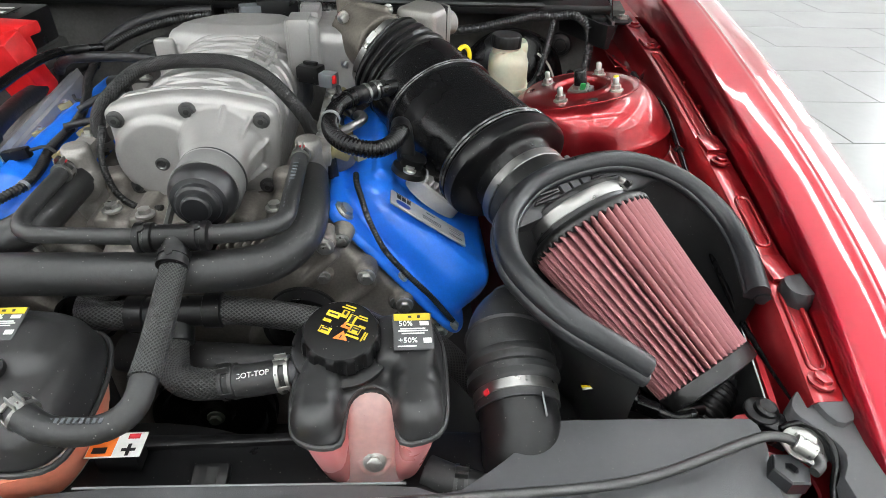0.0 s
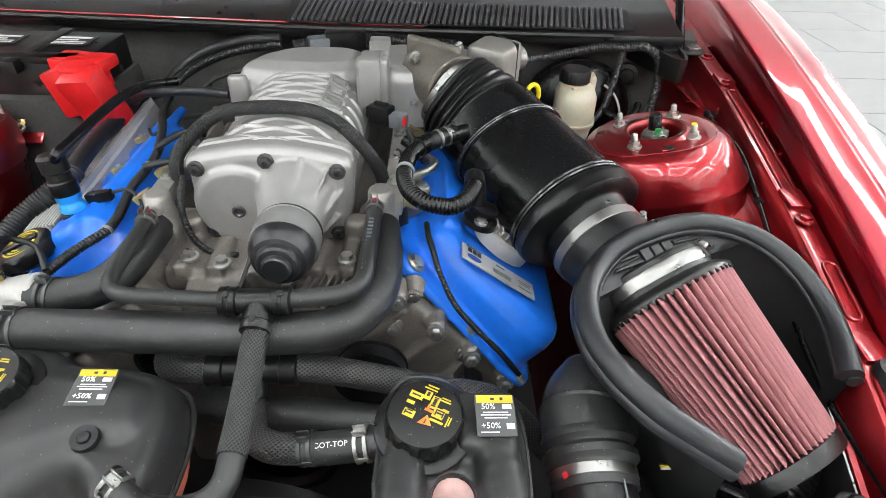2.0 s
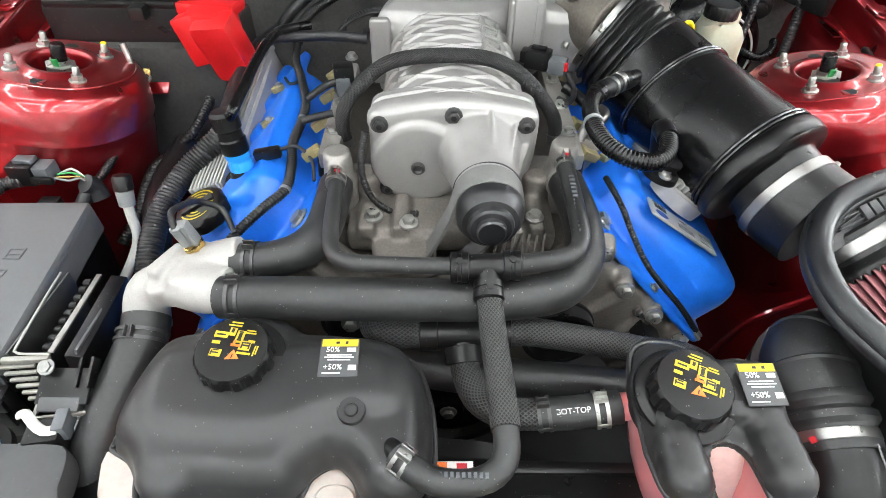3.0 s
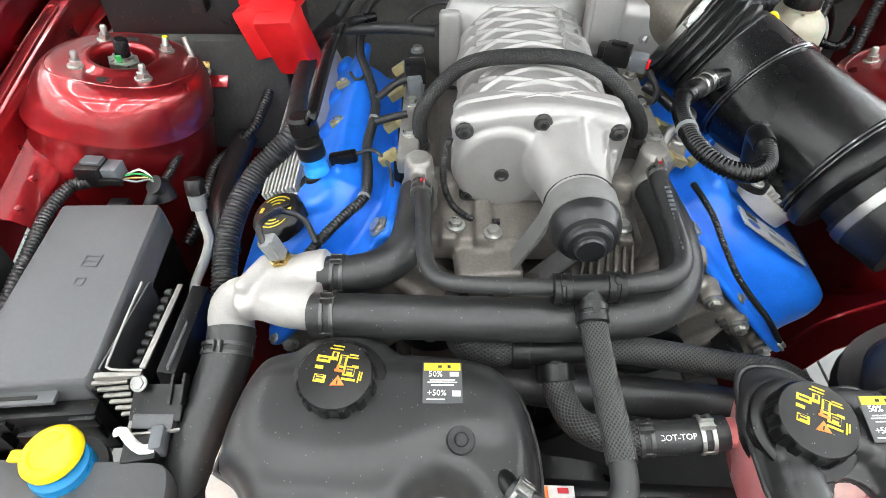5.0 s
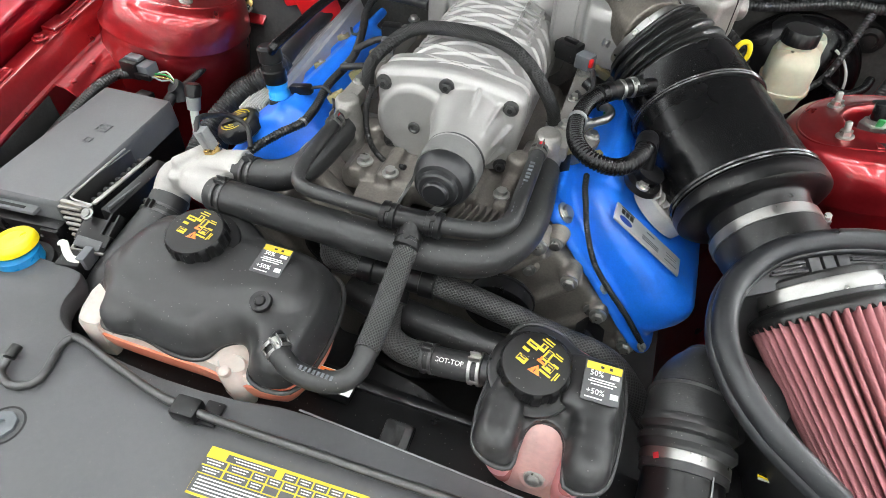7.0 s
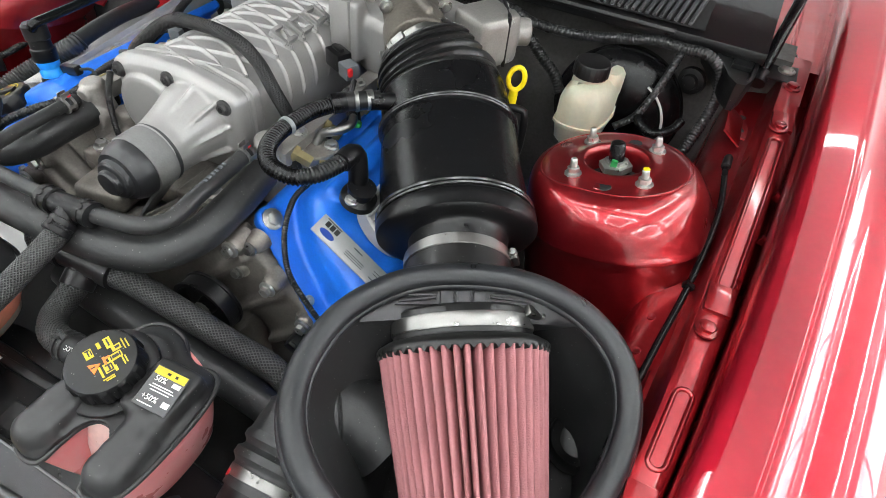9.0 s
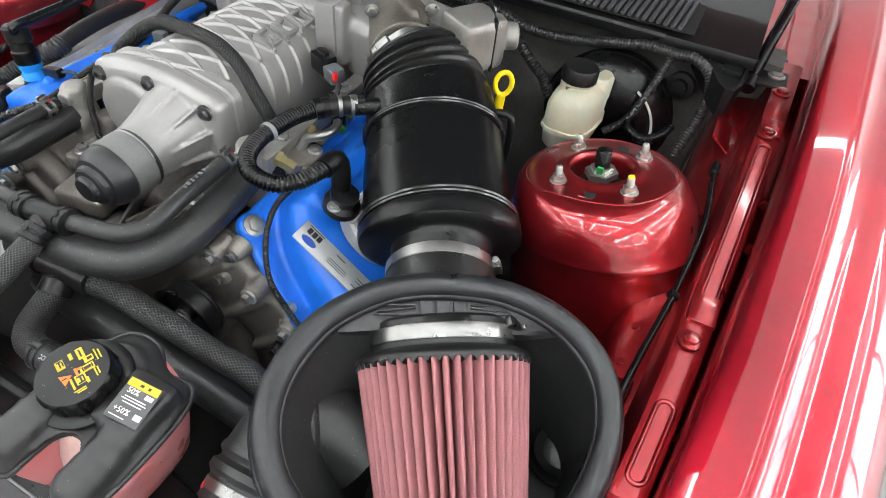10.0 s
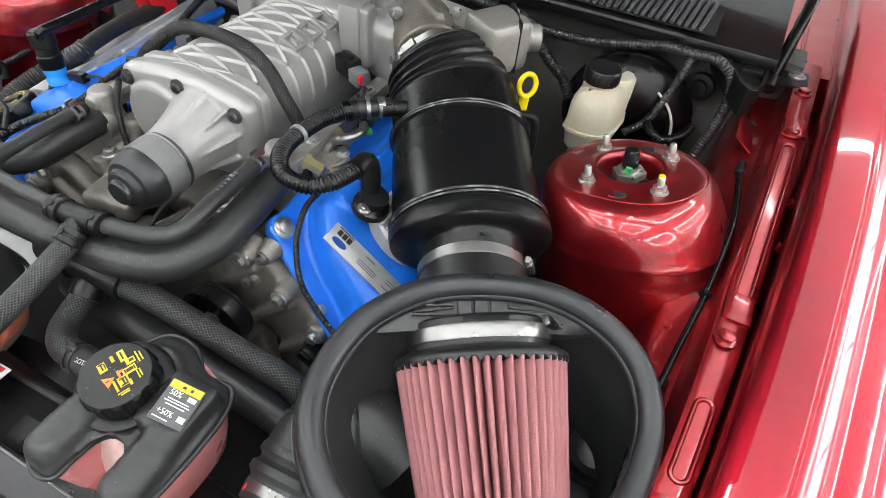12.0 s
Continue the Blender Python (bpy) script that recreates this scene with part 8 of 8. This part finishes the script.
def fuel_rail(side):
    ob = thing("fuel_rail", (side * 0.145, -0.05, 0.88), "grey steel fuel rail with tan injector plugs", "fuel rail", "fuel rails")
    x = side * 0.150
    part("rail", box(bmesh.new(), (x, -0.06, 0.905), (0.026, 0.25, 0.024), None, 0.006), ALLOY, ob)
    for k, y in enumerate((-0.165, -0.095, -0.02, 0.05)):
        p = part("injector_plug", box(bmesh.new(), (x + side * 0.024, y, 0.904), (0.024, 0.012, 0.012), rot("Y", side * 30) @ rot("Z", 15), 0.002), TANCONN, ob, "tan injector plug")
        part("plug_lip", box(bmesh.new(), (x + side * 0.014, y - 0.002, 0.9085), (0.008, 0.016, 0.015), rot("Y", side * 30) @ rot("Z", 15), 0.002), TANCONN, p)
        part("injector", lathe(bmesh.new(), (x + side * 0.012, y, 0.87), V((-side * 0.1, 0, 1)), ((0, 0.008), (0.03, 0.009), (0.034, 0.006)), 16), BLACK, ob)
        bolt(ob, (x, y + 0.03, 0.917), Z, ZINC, 0.0065, 0.008)


fuel_rail(-1)
fuel_rail(1)


def sensor_black(name, c, size, turn, tip, label, mat=BLACK):
    ob = thing(name, c, label, "sensor")
    part("body", box(bmesh.new(), c, size, turn, 0.003), mat, ob)
    part("plug", box(bmesh.new(), V(c) + V(tip), (size[0] * 0.7, size[1] * 0.9, size[2] * 0.8), turn, 0.003), GREYCONN, ob)
    return ob


sensor_black("pressure_sensor", (-0.148, -0.020, 0.938), (0.028, 0.022, 0.03), rot("Z", 10), (0.0, -0.014, -0.012), "black and grey pressure sensor on the fuel rail")
maf = sensor_black("throttle_plug", (0.1235, 0.000, 0.955), (0.034, 0.024, 0.026), rot("Z", -25), (0.026, -0.014, -0.004), "black throttle plug with a grey and red connector")
part("ridge", box(bmesh.new(), (0.1235, 0.000, 0.970), (0.022, 0.008, 0.006), rot("Z", -25), 0.002), BLACK, maf)
part("pin_block", box(bmesh.new(), (0.1115, 0.016, 0.952), (0.02, 0.02, 0.018), rot("Z", -25), 0.003), BLACK, maf)
part("red_lock", box(bmesh.new(), (0.1575, -0.0245, 0.954), (0.008, 0.007, 0.012), rot("Z", -25), 0.002), REDPLASTIC, maf)
part("lead", tube(bmesh.new(), [(0.1635, -0.023, 0.943), (0.170, -0.05, 0.93), (0.160, -0.07, 0.925), (0.15, -0.05, 0.92)], 0.004, n=8), TAPE, maf)


def vent_pipe_metal():
    ob = thing("vacuum_pipe", (0.165, -0.13, 0.88), "bent bare steel vacuum pipe on a bolted cast flange", "pipe")
    m = plane_at((0.168, -0.138, 0.893), V((0.6, 0.6, 0.05)), V((0.15, -0.1, 1)))
    bm = bmesh.new()
    slab(bm, [(-0.034, -0.012), (-0.012, -0.021), (0.014, -0.021), (0.036, -0.010), (0.036, 0.010), (0.012, 0.021), (-0.014, 0.021), (-0.034, 0.012)], ((-0.02, 0.004), (0.0, 0.0), (0.007, 0.0), (0.009, 0.002)), m, 2)
    part("flange", bm, ALLOY_DARK, ob, "stained cast flange")
    bolt(ob, m @ V((-0.022, 0, 0.009)), m.to_3x3() @ Z, ZINC, 0.007, 0.008)
    bolt(ob, m @ V((0.026, 0.0, 0.009)), m.to_3x3() @ Z, ZINC, 0.0065, 0.007)
    part("pipe", tube(bmesh.new(), [(0.168, -0.128, 0.900), (0.174, -0.119, 0.914), (0.185, -0.119, 0.921), (0.197, -0.113, 0.925), (0.203, -0.098, 0.926), (0.198, -0.082, 0.924), (0.190, -0.070, 0.918)], 0.0062, n=16, step=0.004), STEEL, ob)
    part("green_clip", lathe(bmesh.new(), (0.200, -0.078, 0.912), V((0, 0.3, 1)), ((0, 0.007), (0.006, 0.007), (0.008, 0.005)), 16), GREENCONN, ob)
    part("black_stub", tube(bmesh.new(), [(0.190, -0.072, 0.918), (0.182, -0.06, 0.922), (0.172, -0.045, 0.925), (0.158, -0.035, 0.93)], 0.008, n=12), BLACK, ob)
    part("pale_plug", box(bmesh.new(), (0.199, -0.152, 0.894), (0.016, 0.010, 0.011), rot("Z", 40), 0.002), TANCONN, ob)


vent_pipe_metal()


# ---------------------------------------------------------------- belt and pulleys
def belt_drive():
    ob = thing("drive_belt", (0.0, -0.31, 0.7), "black ribbed drive belt over the nose pulley", "belt")
    arc = [(0.038 + 0.0375 * math.cos(radians(a)), 0.9235 + 0.0375 * math.sin(radians(a))) for a in range(-55, 171, 9)]
    run = [(-0.018, 0.793), (0.012, 0.833), (0.042, 0.871)] + arc + [(-0.004, 0.908), (-0.017, 0.878), (-0.031, 0.848), (-0.053, 0.793)]
    bm = bmesh.new()
    rows = []
    for i, (x, z) in enumerate(run):
        p, q = run[max(i - 1, 0)], run[min(i + 1, len(run) - 1)]
        nx, nz = -(q[1] - p[1]), q[0] - p[0]
        k = 0.0035 / math.hypot(nx, nz)
        row = [V((x, -0.270 - 0.030 * j / 12, z)) for j in range(13)]
        row = [v + V((-nx * k, 0, -nz * k)) * (0.25 if j % 2 else 0.0) for j, v in enumerate(row)]
        rows.append(row + [V((x + nx * k, -0.300, z + nz * k)), V((x + nx * k, -0.270, z + nz * k))])
    loft(bm, rows)
    part("belt", bm, BELT, ob)
    for x, y, z, r in ((0.13, -0.33, 0.76, 0.045), (-0.12, -0.315, 0.77, 0.035), (0.0, -0.33, 0.60, 0.08)):
        p = thing("idler_pulley", (x, y, z), "dark steel belt pulley on the engine front", "pulley", "belt pulleys")
        part("rim", lathe(bmesh.new(), (x, y + 0.012, z), -Y, ((0, r * 0.96), (0.002, r), (0.005, r), (0.006, r * 0.95), (0.022, r * 0.95), (0.023, r), (0.026, r), (0.026, r * 0.86), (0.014, r * 0.8), (0.014, r * 0.3), (0.024, r * 0.26), (0.024, 0.002)), 40), BLACK, p)
        bolt(p, (x, y - 0.0125, z), -Y, ZINC, 0.008, 0.008)


belt_drive()


# ---------------------------------------------------------------- driver's side rear
def brake_parts():
    ob = thing("brake_booster", (0.50, 0.3, 0.75), "round black brake booster on the firewall", "brake booster")
    part("drum", lathe(bmesh.new(), (0.49, 0.345, 0.83), V((0, -1, 0.05)), ((0, 0.105), (0.03, 0.11), (0.045, 0.108), (0.06, 0.095), (0.075, 0.06), (0.08, 0.03)), 56), GLOSSBLACK, ob)
    part("edge_ring", lathe(bmesh.new(), (0.49, 0.318, 0.8315), V((0, -1, 0.05)), ((0, 0.111), (0.004, 0.1125), (0.008, 0.111)), 56), GLOSSBLACK, ob)
    arc = [V((0.49 + 0.084 * math.cos(radians(a)), 0.2745, 0.834 + 0.084 * math.sin(radians(a)))) for a in range(-30, 66, 6)]
    part("white_stripe", tube(bmesh.new(), arc, 0.0022, n=8, step=0.01), WHITEPLASTIC, ob, "white arc-shaped stripe")
    res = thing("brake_fluid_reservoir", (0.457, 0.163, 0.85), "cream translucent brake fluid reservoir with black cap", "reservoir", move=(-0.008, 0.024, -0.008))
    bm = bmesh.new()
    slab(bm, [(0.424, 0.125), (0.440, 0.108), (0.482, 0.110), (0.498, 0.135), (0.506, 0.20), (0.488, 0.222), (0.436, 0.215)], ((0.850, 0.012), (0.858, 0.005), (0.8845, 0.001), (0.885, -0.003), (0.890, -0.003), (0.8905, 0.0), (0.928, 0.0), (0.940, 0.005), (0.948, 0.014), (0.950, 0.022)), None, 1)
    part("body", bm, CREAM, res)
    bm = bmesh.new()
    slab(bm, [(0.474, 0.165), (0.503, 0.168), (0.507, 0.208), (0.478, 0.215)], ((0.92, 0.002), (0.952, 0.002), (0.957, 0.006)), None, 1)
    part("rear_chamber", bm, CREAM, res)
    part("neck", lathe(bmesh.new(), (0.457, 0.160, 0.94), V((0, -0.05, 1)), ((0, 0.025), (0.018, 0.024)), 32), CREAM, res)
    n = 72
    c = V((0.457, 0.160, 0.955))
    rows = [[c + Z * d + V((math.cos(2 * math.pi * i / n), math.sin(2 * math.pi * i / n), 0)) * (r + (0.0009 if k and i % 3 else 0)) for i in range(n)] for d, r, k in ((0, 0.0265, 1), (0.018, 0.0262, 1), (0.021, 0.0245, 0), (0.0215, 0.02, 0))]
    part("cap", loft(bmesh.new(), rows), BLACK, res, "black ribbed screw cap")
    cyl = thing("master_cylinder", (0.465, 0.2, 0.80), "grey alloy master cylinder below the reservoir", "master cylinder", move=(-0.008, 0.024, -0.008))
    part("body", tube(bmesh.new(), [(0.47, 0.29, 0.845), (0.465, 0.2, 0.842), (0.46, 0.10, 0.84)], 0.02, n=20), ALLOY, cyl)
    wire("brake_hose", [(0.53, 0.26, 0.868), (0.54, 0.235, 0.862), (0.565, 0.225, 0.858), (0.59, 0.24, 0.866), (0.6, 0.26, 0.875)], 0.0075, GLOSSBLACK, "black ribbed hose beside the booster", 0.0008, 0.004, 14)
    dip = thing("dipstick", (0.362, 0.095, 0.85), "yellow ring-handled oil dipstick", "dipstick")
    u, v = V((0.93, 0.36, 0)), V((0, 0.15, 1)).normalized()
    cc = V((0.362, 0.095, 0.953))
    part("ring_handle", tube(bmesh.new(), [cc + u * (0.0115 * math.cos(a)) + v * (0.0165 * math.sin(a)) for a in [2 * math.pi * k / 16 - 1.57 for k in range(17)]], 0.0038, n=10), YELLOW, dip)
    part("stem", tube(bmesh.new(), [cc - v * 0.0165, cc - v * 0.045], 0.007, n=12), YELLOW, dip)
    part("tube", tube(bmesh.new(), [cc - v * 0.04, cc - v * 0.09, cc - v * 0.14 + V((-0.02, -0.02, 0))], 0.006, n=12), BLACK, dip)
    wire("vacuum_line", [(0.345, 0.05, 0.92), (0.365, 0.06, 0.925), (0.385, 0.065, 0.925), (0.392, 0.065, 0.915), (0.394, 0.06, 0.87), (0.39, 0.05, 0.83)], 0.006, BLACK, "black bent vacuum line beside the dipstick", n=12)


brake_parts()
wire("firewall_loom", [(0.20, 0.30, 0.955), (0.26, 0.325, 0.950), (0.314, 0.325, 0.935), (0.393, 0.322, 0.938), (0.477, 0.312, 0.958), (0.519, 0.305, 0.970), (0.563, 0.295, 0.973), (0.596, 0.285, 0.978), (0.623, 0.28, 0.962), (0.634, 0.278, 0.929), (0.632, 0.27, 0.888), (0.62, 0.25, 0.83)], 0.0088, LOOM, "corrugated black wiring loom along the firewall", 0.0012, 0.005, n=14)
wire("firewall_branch", [(0.561, 0.294, 0.967), (0.555, 0.285, 0.938), (0.542, 0.265, 0.894), (0.528, 0.25, 0.864), (0.502, 0.235, 0.843)], 0.0064, LOOM, "corrugated black loom branch toward the master cylinder", 0.0010, 0.0045, n=12)
wire("heater_hose", [(0.295, 0.28, 0.955), (0.32, 0.268, 0.938), (0.35, 0.255, 0.918), (0.381, 0.25, 0.895), (0.40, 0.24, 0.87)], 0.0095, RUBBER, "corrugated black hose by the firewall", 0.0016, 0.005, 14)
wire("rear_loom", [(-0.05, 0.235, 0.975), (0.02, 0.25, 0.985), (0.10, 0.262, 0.985), (0.16, 0.265, 0.98), (0.24, 0.275, 0.972)], 0.013, RUBBER, "corrugated black loom behind the plenum", 0.002, 0.006, 16)
grom = thing("firewall_grommet", (0.59, 0.33, 0.90), "round black rubber grommet in the firewall", "grommet")
part("disc", lathe(bmesh.new(), (0.592, 0.338, 0.908), V((-0.3, -1, 0)), ((0, 0.024), (0.006, 0.022), (0.008, 0.014), (0.014, 0.012), (0.015, 0.006)), 28), RUBBER, grom)


def rear_sensors():
    ob = thing("vacuum_solenoid", (0.03, 0.2, 0.975), "black solenoid with grey plug behind the plenum", "solenoid")
    part("body", box(bmesh.new(), (0.045, 0.225, 0.995), (0.07, 0.03, 0.03), rot("Z", 12), 0.004), BLACK, ob)
    part("plug", box(bmesh.new(), (0.0, 0.21, 0.99), (0.035, 0.026, 0.026), rot("Z", 20), 0.003), GREYCONN, ob)
    part("pipe", tube(bmesh.new(), [(-0.01, 0.20, 0.988), (-0.03, 0.19, 0.975), (-0.06, 0.175, 0.962)], 0.005, n=10), BLACK, ob)
    ob2 = thing("hood_strut", (0.684, 0.33, 0.95), "black gas strut rising to the hood from the cowl corner", "gas strut")
    part("cylinder", tube(bmesh.new(), [(0.684, 0.325, 0.952), (0.690, 0.375, 0.995), (0.697, 0.425, 1.03), (0.704, 0.50, 1.09)], 0.009, n=14), GLOSSBLACK, ob2)
    part("socket", tube(bmesh.new(), [(0.682, 0.31, 0.945), (0.684, 0.328, 0.955)], 0.012, n=14), BLACK, ob2)
    part("bracket", box(bmesh.new(), (0.703, 0.335, 0.9595), (0.06, 0.045, 0.004), rot("X", 8), 0.001), BLACK, ob2)
    bolt(ob2, (0.716, 0.342, 0.962), Z, ZINC, 0.009, 0.005)
    pan = thing("hinge_panel", (0.70, 0.5, 0.90), "red painted hinge panel between cowl and fender", "body panel")
    bm = bmesh.new()
    loft(bm, [[V((0.655, y, 0.93)), V((0.66, y, 0.945 + 0.03 * (y - 0.3))), V((0.70, y, 0.950 + 0.06 * (y - 0.3))), V((0.795, y, 0.955 + 0.06 * (y - 0.3))), V((0.80, y, 0.90)), V((0.655, y, 0.90))] for y in (0.37, 0.45, 0.6, 0.8, 1.0)])
    part("sheet", bm, RED_IN, pan)
    part("rib", tube(bmesh.new(), [(0.715, 0.38, 0.957), (0.722, 0.45, 0.962), (0.728, 0.6, 0.97)], 0.004, n=8), RED_IN, pan)
    for x, y in ((0.722, 0.41), (0.70, 0.44)):
        bolt(pan, (x, y, 0.957), Z, DARKSTEEL, 0.008, 0.006)


rear_sensors()


def filter_wiring():
    ob = thing("sensor_connector", (0.50, -0.45, 0.73), "black air sensor connector with cable under the filter", "connector")
    part("body", box(bmesh.new(), (0.495, -0.448, 0.752), (0.035, 0.02, 0.02), rot("Z", -12), 0.003), GLOSSBLACK, ob)
    part("lead", tube(bmesh.new(), [(0.51, -0.452, 0.75), (0.53, -0.468, 0.748), (0.55, -0.48, 0.752), (0.575, -0.478, 0.75)], 0.007, n=12), BLACK, ob)
    part("clip_half", box(bmesh.new(), (0.472, -0.487, 0.788), (0.034, 0.018, 0.018), rot("Z", -25), 0.003), GLOSSBLACK, ob)
    part("plug", box(bmesh.new(), (0.495, -0.500, 0.785), (0.026, 0.012, 0.014), rot("Z", -30), 0.002), GLOSSBLACK, ob)
    part("plug_lead", tube(bmesh.new(), [(0.503, -0.504, 0.784), (0.515, -0.510, 0.782), (0.53, -0.512, 0.78), (0.545, -0.506, 0.778)], 0.006, n=10), GLOSSBLACK, ob)
    for k, mt in enumerate((WHITEPLASTIC, YELLOW, BLACK)):
        part("wire", tube(bmesh.new(), [(0.458, -0.482, 0.790), (0.448, -0.479, 0.792 + 0.002 * k), (0.434, -0.478 + 0.003 * k, 0.790)], 0.0014, n=6), mt, ob)
    wire("drain_tube", [(0.625, -0.432, 0.745), (0.612, -0.447, 0.745), (0.593, -0.465, 0.738), (0.572, -0.48, 0.72)], 0.0205, RUBBER, "short corrugated black drain tube below the filter", 0.003, 0.006, 20, "hose")


filter_wiring()


# clips set in the passenger cover, and cable ties
for c in ((-0.257, 0.025, 0.893), (-0.252, -0.068, 0.889)):
    ob = thing("cover_clip", c, "small tan and steel clip set in the blue cover", "clip", "cover clips")
    part("seat", slab(bmesh.new(), [(-0.010, -0.006), (0.010, -0.006), (0.010, 0.006), (-0.010, 0.006)], ((-0.004, 0), (0.003, 0), (0.004, 0.001)), plane_at(c, V((0.9, 0.4, 0)), V((-0.35, 0, 1))), 1), TANCONN, ob)
    part("pin", lathe(bmesh.new(), V(c) + V((0.002, 0.001, 0.003)), V((-0.3, 0, 1)), ((0, 0.004), (0.005, 0.004), (0.006, 0.002)), 12), ZINC, ob)
tie = thing("cable_tie", (-0.197, -0.243, 0.89), "white cable tie round the injector loom", "cable tie")
for y, x, z in ((-0.222, -0.1985, 0.890), (-0.081, -0.200, 0.903)):
    part("strap", lathe(bmesh.new(), (x, y, z), V((0.2, 1, 0.2)), ((-0.002, 0.0062), (-0.002, 0.0071), (0.002, 0.0071), (0.002, 0.0062)), 20), PALECONN, tie)
